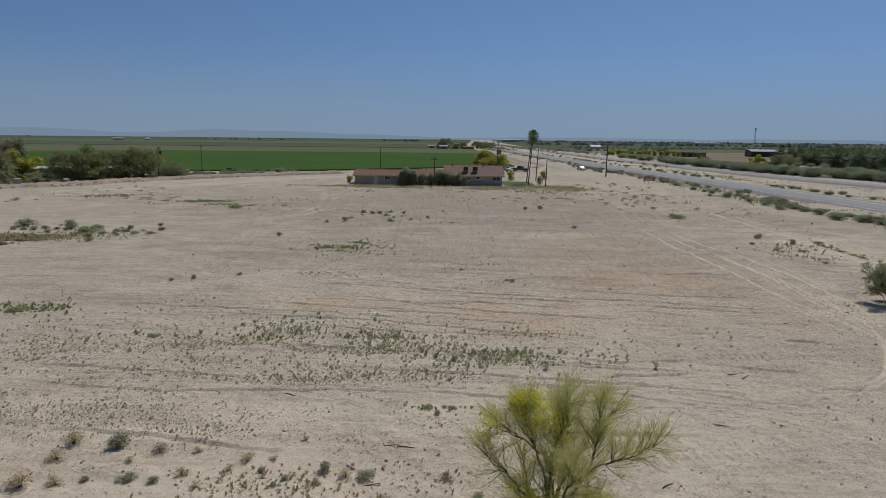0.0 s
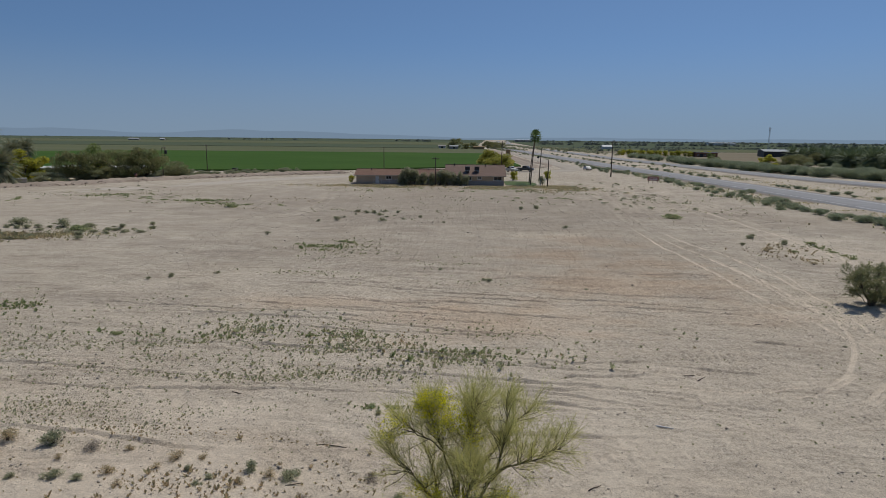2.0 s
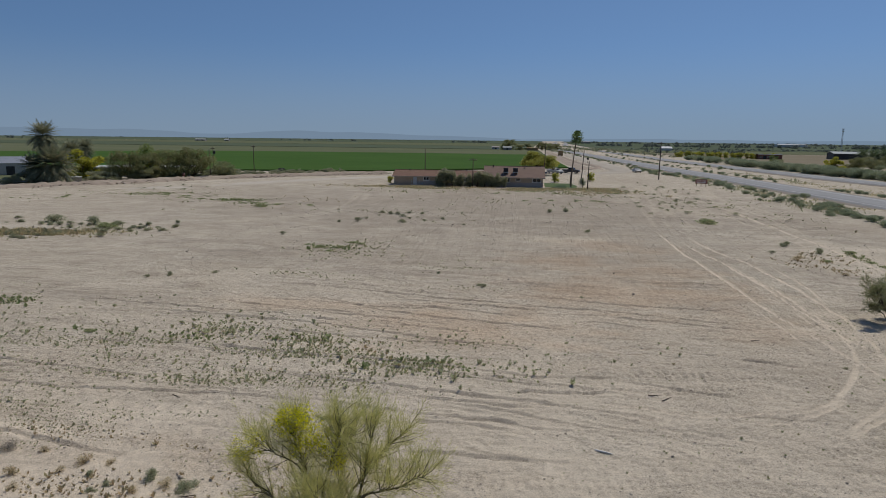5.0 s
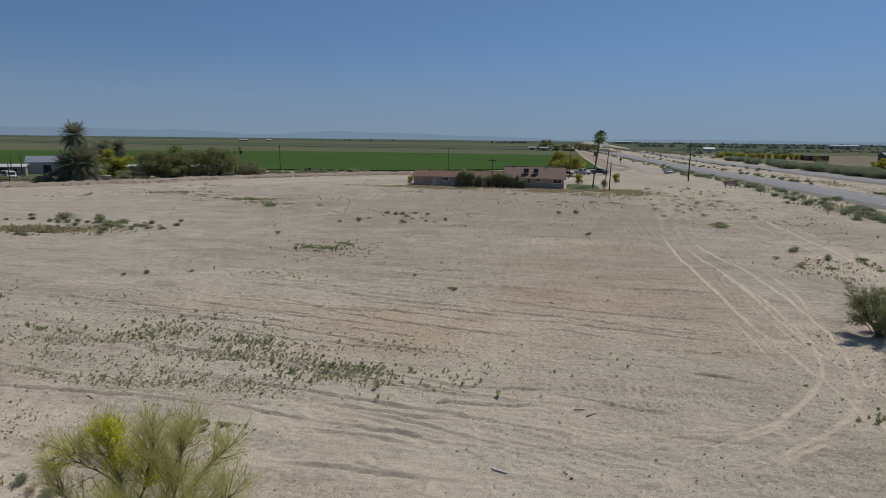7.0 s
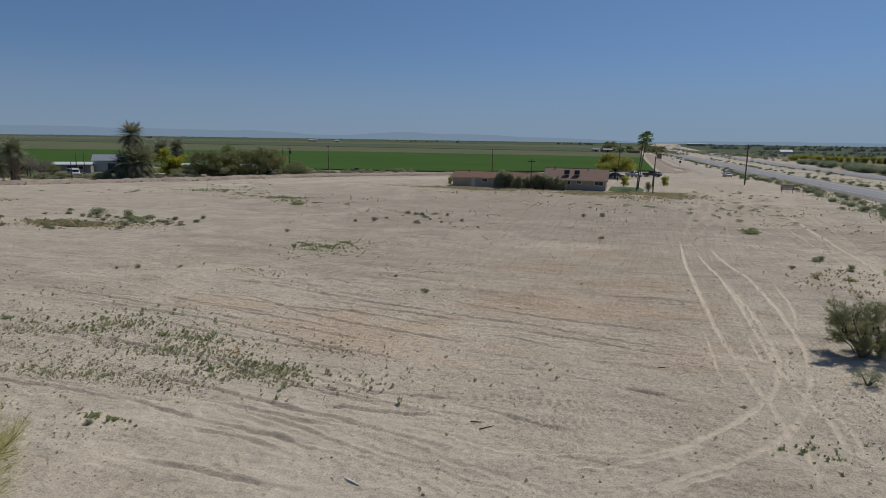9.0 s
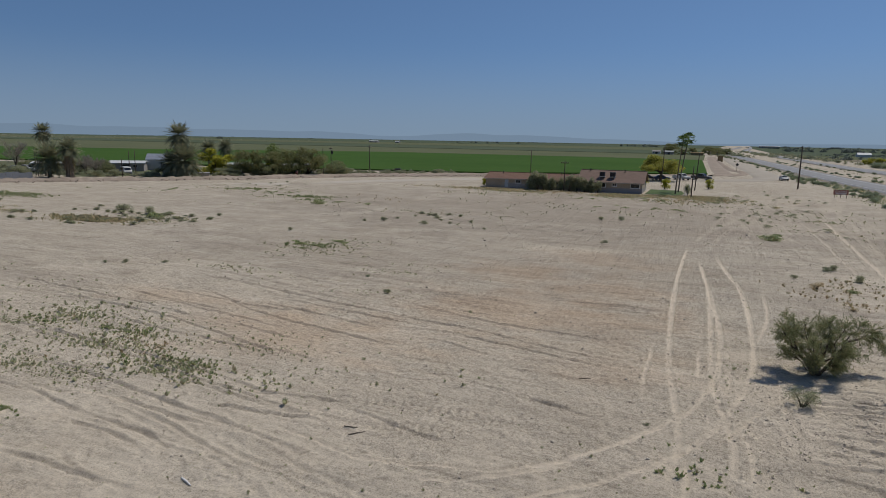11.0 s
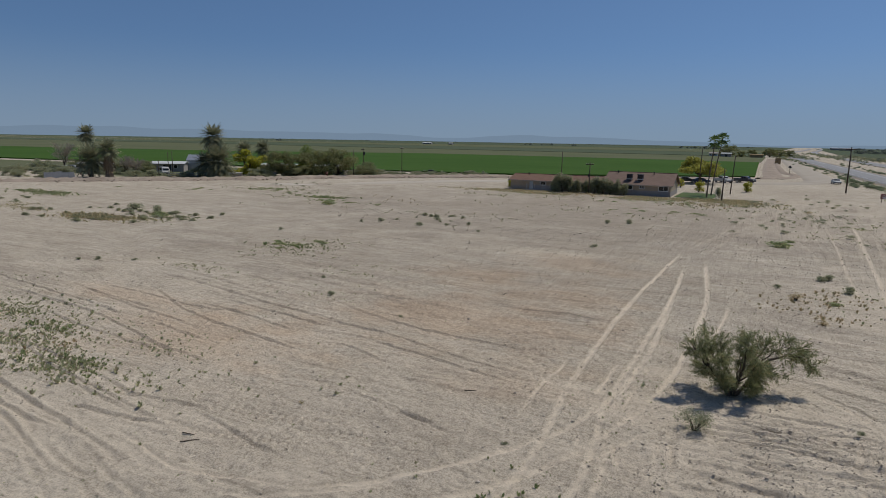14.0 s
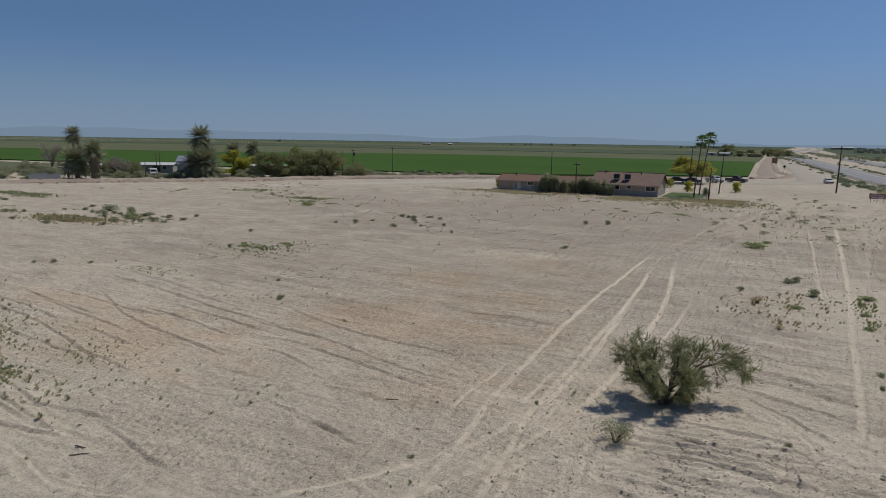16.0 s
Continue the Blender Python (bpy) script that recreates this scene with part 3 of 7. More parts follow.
for line in ([(8.4, 25.6), (10.8, 26.3), (13.6, 26.4), (15.8, 27.0), (19.4, 27.8)], [(8.9, 27.7), (10.5, 27.6), (12.1, 28.0), (16.3, 28.6), (18.2, 29.1)], [(29.8, 45.8), (31.3, 45.6), (32.9, 45.4), (35.0, 45.4)],
             [(31.1, 44.4), (32.2, 43.8), (33.6, 42.5), (34.6, 41.5)], [(31.9, 36.7), (32.2, 35.8), (32.3, 34.3)], [(32.6, 37.1), (32.9, 35.9), (32.9, 34.6)], [(2, 19.4), (6, 18.6), (10, 18.9), (14, 19.8)], [(20, 24), (21.5, 27), (22.2, 30)]):
    tread(line)
furrow([(10.9, 27.2), (13.2, 26.7), (14.8, 26.3), (16.8, 25.9)])
furrow([(-2.9, 32.0), (1.8, 31.4), (6.3, 30.8)])
furrow([(30.9, 40.7), (32.3, 39.4), (33.5, 38.0), (34.1, 36.6)])
furrow([(27.8, 34.2), (29.2, 34.1), (30.7, 34.2), (32.1, 34.2)])
furrow([(28.0, 35.2), (29.7, 35.5), (31.6, 36.5)])
furrow([(27.2, 31.6), (29.0, 31.2), (31.4, 31.5), (33.0, 31.2)])
furrow([(26.8, 30.4), (28.6, 30.3), (30.2, 30.0)])
furrow([(28.6, 45.2), (31.0, 44.2), (33.6, 43.4)])
track([(-30, 70), (-20, 82), (-19, 100), (-22, 118)], 0.16)
track([(-28.4, 70), (-18.4, 82), (-17.4, 100), (-20.4, 118)], 0.16)
furrow([(9.6, 39.0), (13.4, 38.1), (16.9, 36.9), (19.8, 36.3), (21.4, 36.1)])
furrow([(10.5, 37.4), (14.1, 36.6), (17.2, 35.9), (20.1, 35.1), (21.5, 34.9)])
furrow([(6.1, 45.7), (11.1, 43.7), (13.6, 43.9)])
furrow([(13.2, 46.8), (17.6, 46.3), (21.9, 46.0), (23.9, 45.8)])
furrow([(14.6, 31.4), (17.9, 30.7), (20.5, 29.9)])
furrow([(7.8, 42.3), (11.1, 41.5), (13.8, 41.5)])
furrow([(-3.0, 24.1), (-0.5, 23.8), (2.0, 23.2), (4.3, 22.9), (6.3, 22.7), (8.3, 22.2), (11.1, 22.3)])
furrow([(2.8, 24.5), (4.9, 24.2), (7.1, 23.9), (9.1, 24.0)])
furrow([(3.8, 24.1), (6.1, 23.6), (8.2, 23.0), (10.7, 22.3), (12.0, 22.4)])
furrow([(2.4, 22.4), (5.5, 22.2), (7.7, 21.7)])
furrow([(2.5, 20.0), (4.5, 20.0), (6.0, 20.0), (7.4, 19.9), (9.5, 20.0)])
furrow([(5.0, 20.7), (6.6, 20.1), (8.1, 19.8)])
furrow([(5.7, 25.1), (8.9, 25.5), (12.0, 26.0)])
furrow([(-4.4, 26.1), (-1.2, 26.0), (1.4, 25.6), (3.4, 25.4)])
furrow([(6.7, 26.7), (9.8, 27.3), (12.1, 27.4)])
furrow([(16.7, 30.7), (20.0, 30.4)])
furrow([(-15.6, 34.8), (-9.0, 34.2), (-2.5, 33.4), (6.4, 30.9)])
furrow([(-19.6, 26.7), (-12.9, 25.8), (-6.7, 25.1)])
furrow([(-13.3, 29.6), (-5.0, 29.3), (3.1, 27.3)])
furrow([(-18.3, 24.8), (-11.9, 23.7), (-4.1, 23.9), (1.6, 23.4)])
furrow([(-15.1, 20.1), (-10.1, 19.8), (-6.6, 19.1), (-4.0, 18.8)])
furrow([(-6.6, 39.6), (0.6, 36.4), (7.1, 34.8)])
furrow([(4.7, 43.3), (11.9, 40.3), (20.7, 39.2)])
furrow([(-29.3, 55.1), (-20.5, 58.8), (-10.8, 53.4)])
furrow([(27.9, 35.7), (30.1, 35.5), (32.6, 36.4), (33.7, 35.1)])
furrow([(28.0, 33.9), (30.2, 33.9), (32.2, 34.2)])
furrow([(28.1, 32.8), (29.9, 32.6), (31.5, 32.8)])
furrow([(28.8, 52.5), (33.0, 50.1), (35.7, 47.8)])

rut([(-2.8, 26.4), (0.1, 26.0), (2.7, 25.4), (4.6, 25.3)], 0.22)
rut([(2.4, 23.4), (5.2, 22.8), (7.3, 22.6), (9.1, 22.4)], 0.2)
rut([(2.9, 23.9), (5.8, 23.3), (8.7, 22.6), (10.6, 21.9), (11.7, 21.5)], 0.2)
rut([(5.3, 24.3), (7.2, 24.2), (9.0, 24.1), (10.4, 23.9), (12.2, 23.5), (13.8, 23.4), (15.1, 23.2)], 0.2)
rut([(8.5, 23.3), (10.3, 22.8), (11.7, 22.6), (13.0, 22.4), (13.9, 22.5)], 0.17)
rut([(3.6, 22.7), (5.7, 22.2), (7.5, 21.6), (9.0, 21.1)], 0.2)
furrow([(-19.9, 36.6), (-12.7, 35.7), (-6.3, 34.9), (-3.0, 34.3), (-0.5, 33.8)])
furrow([(-10.3, 38.3), (-4.8, 37.8), (0.5, 37.5), (4.4, 38.2)])
furrow([(6.5, 39.4), (9.0, 38.9), (11.6, 38.6), (13.4, 38.5)])
furrow([(9.6, 35.7), (11.9, 35.6), (15.3, 34.4)])
tread([(9.6, 27.4), (11.4, 27.7), (13.6, 28.2), (15.9, 28.5), (17.7, 29.1)])
tread([(6.0, 25.4), (8.6, 25.6), (10.5, 25.9), (11.9, 25.9), (13.4, 26.2), (15.5, 26.6), (18.4, 27.6)])
tread([(10.6, 23.6), (12.5, 23.5), (13.9, 23.6)])
rut([(26.6, 36.3), (26.8, 33.7), (26.9, 32.2), (27.0, 31.1), (27.4, 30.4), (27.9, 29.7)], 0.16)
track([(23.8, 32.5), (24.0, 31.7), (24.1, 31.0)], 0.15)
rut([(-2.0, 24.1), (0.1, 23.7), (2.5, 23.2), (4.7, 23.1), (6.9, 22.6), (9.2, 22.0)], 0.2)
rut([(3.9, 25.1), (6.3, 24.6), (8.8, 23.9)], 0.18)
rut([(5.0, 24.3), (7.5, 23.6), (9.0, 22.6)], 0.18)
rut([(4.5, 20.9), (6.2, 20.4), (7.1, 20.2), (8.3, 20.0), (9.6, 20.0)], 0.2)
rut([(1.6, 19.6), (3.2, 19.4), (4.2, 19.3)], 0.18)
rut([(-13.3, 27.7), (-9.7, 27.1), (-6.7, 27.1), (-3.5, 26.4), (-0.9, 26.6), (2.1, 25.6)], 0.28)
rut([(-12.4, 29.4), (-9.8, 29.6), (-6.1, 28.8), (-2.6, 28.3), (0.1, 28.0)], 0.22)
rut([(8.7, 24.1), (10.4, 23.6), (12.2, 23.0), (14.1, 22.6), (15.6, 22.1), (17.6, 21.6)], 0.18)
rut([(8.9, 23.0), (10.9, 22.7), (12.7, 22.1), (14.4, 21.8), (15.9, 21.3)], 0.18)
rut([(9.0, 22.5), (10.7, 21.9), (12.2, 21.3), (13.4, 20.5)], 0.18)
track([(8.5, 25.1), (10.7, 24.8), (12.7, 24.3), (14.2, 24.1), (15.9, 24.5), (17.7, 24.9), (19.2, 26.0)], 0.13)
track([(14.5, 23.8), (16.3, 23.8), (17.6, 24.4), (19.0, 25.3), (20.8, 27.3)], 0.15)
track([(18.1, 22.7), (19.6, 23.9), (21.4, 25.3)], 0.15)
track([(40.8, 102.4), (40.7, 86.8), (38.6, 75.0)], 0.2)
track([(31.9, 36.7), (32.4, 36.1), (32.3, 34.8), (31.9, 33.1)], 0.18)
tread([(7.8, 29.0), (10.5, 29.3), (13.4, 29.9)])
tread([(13.1, 22.9), (14.0, 22.8), (15.1, 22.9)])
tread([(16.0, 21.5), (18.2, 22.2), (20.7, 23.4)])
tread([(10.3, 27.2), (12.9, 27.6), (17.2, 28.2), (21.4, 28.7)])
tread([(8.8, 25.7), (12.9, 26.2), (16.0, 26.6)])
rut([(26.8, 34.9), (26.8, 33.1), (26.8, 31.9), (27.2, 30.9)], 0.18)
rut([(30.5, 49.7), (32.6, 46.4), (35.1, 46.2)], 0.16)
rut([(30.8, 46.5), (32.8, 45.0), (34.8, 42.4)], 0.16)
rut([(26.9, 33.7), (28.7, 34.2), (30.6, 35.3), (32.8, 36.5)], 0.16)
rut([(27.2, 32.8), (29.4, 33.2), (31.4, 33.6)], 0.16)
rut([(27.6, 31.8), (29.5, 32.2), (31.5, 32.0)], 0.16)
rut([(-19.8, 27.4), (-14.4, 27.1), (-7.4, 26.8), (0.5, 26.1)], 0.25)
rut([(-18.2, 25.1), (-13.5, 25.4), (-8.4, 24.7), (-3.6, 24.2), (0.5, 23.5)], 0.22)
rut([(-25.7, 35.9), (-19.0, 36.1), (-11.9, 35.1), (-7.3, 34.5), (0.5, 34.3)], 0.26)
rut([(-15.5, 29.2), (-10.0, 29.3), (-4.3, 28.5)], 0.25)
rut([(-16.1, 22.1), (-10.3, 21.9), (-5.9, 21.5), (-1.7, 20.8), (0.5, 20.4)], 0.18)
rut([(-14.8, 20.3), (-10.6, 19.8), (-6.5, 19.1), (-2.9, 18.2)], 0.2)

gr_ = random.Random(21)
for k in range(16):
    y0, xa, xb = 27.6 + 0.62 * k + gr_.uniform(-0.2, 0.2), 26.2 + gr_.uniform(0, 2), 33.5 + gr_.uniform(-2.5, 1.5)
    furrow([(xa, y0 + 0.1), ((xa + xb) / 2, y0 + gr_.uniform(-0.3, 0.3)), (xb, y0 + gr_.uniform(-0.2, 0.5))])
for k in range(11):
    y0 = 41 + 1.3 * k + gr_.uniform(-0.4, 0.4)
    furrow([(28.0 + gr_.uniform(0, 1.5), y0 + 1.2), (31.5, y0 + 0.2 + gr_.uniform(-0.3, 0.3)), (35.5 + gr_.uniform(-1, 1), y0 - 1.2)])
for k in range(22):
    y0, xa = 26 + 1.15 * k + gr_.uniform(-0.5, 0.5), gr_.uniform(-12, 8)
    xb = xa + gr_.uniform(7, 15)
    furrow([(xa, y0), ((xa + xb) / 2, y0 - 0.09 * (xb - xa) + gr_.uniform(-0.12, 0.12)), (min(xb, 21), y0 - 0.18 * (min(xb, 21) - xa) + gr_.uniform(-0.2, 0.2))])


def stain(cx, cy, rx, ry, channel, amount, seed):
    d = np.hypot((X - cx) / rx, (Y - cy) / ry) + (lattice_noise(X * 0.4, Y * 0.8, seed) - 0.5) * 0.9 + (lattice_noise(X * 1.7, Y * 3, seed + 1) - 0.5) * 0.4
    soil[..., channel] = np.maximum(soil[..., channel], np.clip(1.2 - d, 0, 1) * amount)


for s in ((5, 34.5, 8, 4.5, 1, 0.8, 11), (10.5, 54, 5, 4, 1, 0.7, 12), (14, 43, 10, 6, 1, 0.75, 13), (-7, 17.5, 14, 4, 1, 0.42, 14), (-14, 22, 10, 5, 1, 0.2, 19), (-5, 37, 8, 2, 1, 0.6, 15), (16, 62, 6, 5, 1, 0.5, 16), (18, 50, 5, 5, 1, 0.6, 17), (20, 36, 4, 3, 1, 0.5, 18)):
    stain(*s)
for s in ((-15, 53, 7, 4, 2, 0.75, 21), (19, 29, 5, 3, 2, 0.3, 22), (-20, 37, 7, 2.5, 2, 0.6, 23), (18, 41, 6, 2.5, 2, 0.3, 24), (-4, 47, 6, 2, 2, 0.45, 25), (17, 26, 8, 3, 2, 0.15, 27), (0, 60, 12, 4, 2, 0.35, 28), (10, 72, 14, 4, 2, 0.3, 29), (-25, 75, 14, 5, 2, 0.3, 30), (0, 100, 62, 46, 2, 0.66, 31), (2, 58, 34, 12, 2, 0.36, 33), (0, 134, 27, 5, 2, 0.6, 34), (17, 126, 14, 7, 2, 0.45, 35), (12, 46, 14, 7, 2, 0.18, 32)):
    stain(*s)
for s in ((-8, 16, 30, 9, 0, 0.9, 41), (31, 32, 12, 11, 0, 0.72, 42), (37, 55, 6, 18, 0, 0.45, 43), (7, 23, 19, 8, 0, 0.6, 44), (6, 30, 40, 16, 0, 0.3, 49), (0, 33, 26, 9, 0, 0.3, 48), (-6, 25, 10, 3, 0, 0.35, 45), (12, 66, 6, 2, 0, 0.4, 46), (20, 17, 22, 8, 0, 0.62, 47)):
    stain(*s)
crumb = np.random.default_rng(71).normal(0, 1, X.shape) * (0.006 + 0.012 * lattice_noise(X * 0.5, Y * 0.8, 51) + 0.010 * rough_zone)
Z = Z + lot * np.clip(crumb, -0.03, 0.04) * (1 - 0.85 * np.clip(soil[..., 0] * 1.3 - 0.35, 0, 1))
J, I = X.shape
idx = np.arange(J * I).reshape(J, I)
quads = np.stack([idx[:-1, :-1], idx[:-1, 1:], idx[1:, 1:], idx[1:, :-1]], -1).reshape(-1, 4)
me = fast_mesh("ground", np.stack([X, Y, Z], -1).reshape(-1, 3), quads, M["soil"], True)
ca = me.color_attributes.new("soil", "FLOAT_COLOR", "POINT")
ca.data.foreach_set("color", soil.ravel())
tagged(new("ground", me), "bare pale desert soil with wheel tracks, furrows and rusty patches", "ground", kind="structure")


def height_at(x, y):
    """Height of the built sheet at a place, for resting things on it."""
    i = int(np.clip(np.searchsorted(gx, x) - 1, 0, I - 2))
    j = int(np.clip(np.searchsorted(gy, y) - 1, 0, J - 2))
    u, v = (x - gx[i]) / (gx[i + 1] - gx[i]), (y - gy[j]) / (gy[j + 1] - gy[j])
    return float((Z[j, i] * (1 - u) + Z[j, i + 1] * u) * (1 - v) + (Z[j + 1, i] * (1 - u) + Z[j + 1, i + 1] * u) * v)


def rest(x, y, turn=0.0, scale=1.0, sink=0.02):
    return Matrix.Translation((x, y, height_at(x, y) - sink)) @ Matrix.Rotation(radians(turn), 4, "Z") @ Matrix.Scale(scale, 4)


# ---- roads ----
def ribbon(name, line, width, z, mat, label, category, offset=0.0, thick=0.3, crown=0.0):
    """A strip of road along a smooth line: crowned top, sloping sides."""
    p = curve_points(line, 8.0)
    d = np.gradient(p, axis=0)
    d /= np.linalg.norm(d, axis=1)[:, None]
    nrm = np.stack([d[:, 1], -d[:, 0]], 1)
    prof = [(-width / 2 - thick, -thick), (-width / 2, 0), (-width / 6, crown), (width / 6, crown), (width / 2, 0), (width / 2 + thick, -thick)]
    v = np.array([[*(p[i] + nrm[i] * (offset + a)), z + b] for i in range(len(p)) for a, b in prof])
    k = len(prof)
    q = [(i * k + c, i * k + c + 1, (i + 1) * k + c + 1, (i + 1) * k + c) for i in range(len(p) - 1) for c in range(k - 1)]
    return tagged(new(name, fast_mesh(name, v, q, mat)), label, category, kind="structure")


NEAR = [(70, -300), (70, 0), (69.8, 100), (68.3, 145), (66, 195), (63.3, 245), (61.7, 310), (59.8, 400), (57.5, 520), (55.5, 700), (56, 900), (75, 1250), (120, 1800), (200, 3000)]
FAR = [(160, -300), (135, 0), (115, 110), (107, 144), (102, 165), (98.5, 190), (96.5, 220), (94.5, 260), (91.5, 320), (89.8, 400), (90, 560), (93, 880), (105, 1250), (150, 1800), (240, 3000)]
for line, w in ((NEAR, 9.4), (FAR, 9.0)):
    ribbon("road_shoulder", line, w + 4.5, -0.28, M["shoulder"], "gravel shoulder under the highway carriageway", "road shoulder")
    ribbon("road", line, w, -0.12, M["asphalt"], "worn grey asphalt highway carriageway", "road", crown=0.05)
    for off in (-w / 2 + 1.0, w / 2 - 1.6):
        ribbon("edge_line", line, 0.16, -0.085, M["paint_white"], "faded white line on the asphalt", "road marking", off, 0.004)
ribbon("farm_road", [(-140, 30), (-100, 70), (-73, 106), (-55, 131), (-35, 160), (-6, 182)], 7, -0.325, M["dirt_pale"], "pale packed dirt road along the earth bank", "dirt road", thick=0.05)
ribbon("dirt_road", [(-8, 181), (0, 186), (28, 202), (43, 218), (45, 260), (44.5, 330), (44.5, 450), (46, 650), (47, 800)], 9, -0.335, M["dirt_road"], "pale packed dirt road round the lot", "dirt road", thick=0.05)
ribbon("field_road", [(-900, 520), (-300, 470), (-60, 436), (27, 432), (36, 428)], 6, -0.22, M["dirt_road"], "pale farm track between two fields", "farm track", thick=0.2)


def field(name, corners, mat, height, label):
    bm = bmesh.new()
    n = len(corners)
    lo = [bm.verts.new((x, y, -0.6)) for x, y in corners]
    hi = [bm.verts.new((x, y, -0.35 + height)) for x, y in corners]
    bm.faces.new(hi)
    for i in range(n):
        bm.faces.new((lo[i], lo[(i + 1) % n], hi[(i + 1) % n], hi[i]))
    bmesh.ops.recalc_face_normals(bm, faces=bm.faces)
    return thing(name, bm, mat, label, "crop field", kind="stuff")


field("crop_field", [(-900, 60), (-300, 150), (-120, 176), (-80, 184), (-38, 193), (27, 238), (27, 428), (-60, 432), (-190, 420), (-300, 330), (-900, 150)], M["crop"], 0.45, "bright green level alfalfa field behind the house")
field("crop_field_b", [(-1800, 20), (-900, 158), (-300, 340), (-190, 430), (-60, 441), (28, 437), (31, 640), (-700, 640), (-1800, 420)], M["crop_olive"], 0.25, "olive green stubble field beyond the farm track")
field("crop_field_c", [(-2200, 400), (-700, 655), (30, 655), (34, 930), (-700, 960), (-2200, 700)], M["crop_hazed"], 0.3, "dark green far field")
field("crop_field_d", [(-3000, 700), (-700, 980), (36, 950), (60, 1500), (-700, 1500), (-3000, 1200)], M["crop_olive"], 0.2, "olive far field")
field("crop_field_e", [(-4000, 1200), (-700, 1530), (64, 1530), (200, 4450), (-4300, 4450)], M["crop_hazed"], 0.2, "far green field at the horizon, haze greyed into its colour")
field("crop_field_f", [(128, 300), (1500, 250), (1500, 560), (120, 560)], M["crop_brown"], 0.05, "bare brown field across the highway")
field("crop_field_h", [(103, 570), (1500, 570), (2000, 760), (112, 735)], M["crop_olive"], 0.15, "olive weedy field across the highway")
field("crop_field_g", [(104, 745), (2200, 770), (4300, 1900), (4300, 4300), (330, 4300), (160, 1900)], M["crop_hazed"], 0.2, "olive field across the highway")


def bank(name, line, width, height, mat, label):
    """An uneven earth bank along a line."""
    p = curve_points(line, 0.55)
    d = np.gradient(p, axis=0)
    d /= np.linalg.norm(d, axis=1)[:, None]
    nrm = np.stack([d[:, 1], -d[:, 0]], 1)
    c = np.linspace(-1, 1, 17)
    pts = p[:, None, :] + nrm[:, None, :] * (c[None, :, None] * width / 2)
    jag = lattice_noise(pts[..., 0] * 0.4, pts[..., 1] * 0.4, 31) * 0.35 + lattice_noise(pts[..., 0] * 1.1, pts[..., 1] * 1.1, 32) * 0.45 + np.random.default_rng(33).uniform(0, 0.5, pts.shape[:2]) - 0.1
    z = -0.45 + (height + 0.1) * np.clip(1 - c[None, :] ** 2, 0, 1) * (0.35 + jag)
    v = np.concatenate([pts, z[..., None]], -1).reshape(-1, 3)
    n = len(c)
    q = [(i * n + k, i * n + k + 1, (i + 1) * n + k + 1, (i + 1) * n + k) for i in range(len(p) - 1) for k in range(n - 1)]
    return tagged(new(name, fast_mesh(name, v, q, mat, True)), label, "earth bank", kind="structure")


field("yard_ground", [(-97, 133), (-112, 112), (-126, 98), (-180, 70), (-420, 20), (-420, 110), (-300, 140), (-120, 168), (-88, 166)], M["crop_olive"], 0.03, "bare brown weedy farmyard ground")
bank("earth_bank", [(-125, 70), (-104, 96), (-84, 120), (-66, 148), (-48, 168), (-30, 182)], 6, 0.75, M["berm"], "low reddish earth bank with scattered clods along the farmyard")
bank("earth_bank_b", [(-22, 189), (0, 205), (22, 226)], 3, 0.4, M["berm"], "low earth bank along the field's edge")
bank("plowed_strip", [(32.5, 231), (32, 300), (33, 430), (35, 560)], 7, 0.35, M["berm"], "brown plowed strip between the field and the dirt road")
bank("earth_bank_c", [(28, 228), (34, 234), (38.5, 245), (39, 262), (36, 300), (36, 500)], 3, 0.5, M["berm"], "low earth bank beside the dirt road")


# ---- plants ----
def leaves(rng, centres, radii, count, size, flat=0.8, droop=0.0, slim=0.45):
    """Many small leaf blades scattered through overlapping ellipsoids; thinner towards their outsides."""
    centres, radii = np.array(centres, float), np.array(radii, float)
    vol = radii.prod(1) ** 0.67
    pick = rng.choice(len(centres), count, p=vol / vol.sum())
    d = rng.normal(size=(count, 3))
    d /= np.linalg.norm(d, axis=1)[:, None]
    r = rng.random(count) ** 0.45
    p = centres[pick] + d * r[:, None] * radii[pick]
    a = rng.normal(size=(count, 3))
    a[:, 2] *= flat
    a[:, 2] -= droop
    a /= np.linalg.norm(a, axis=1)[:, None]
    b = np.cross(a, rng.normal(size=(count, 3)) + (0, 0, 1.3))
    b /= np.linalg.norm(b, axis=1)[:, None] + 1e-9
    s = size * rng.uniform(0.6, 1.4, count)[:, None]
    v = np.stack([p - a * s, p + b * s * slim, p + a * s, p - b * s * slim], 1).reshape(-1, 3)
    v[:, 2] = np.maximum(v[:, 2], 0.01)
    return v, np.arange(count * 4).reshape(-1, 4)


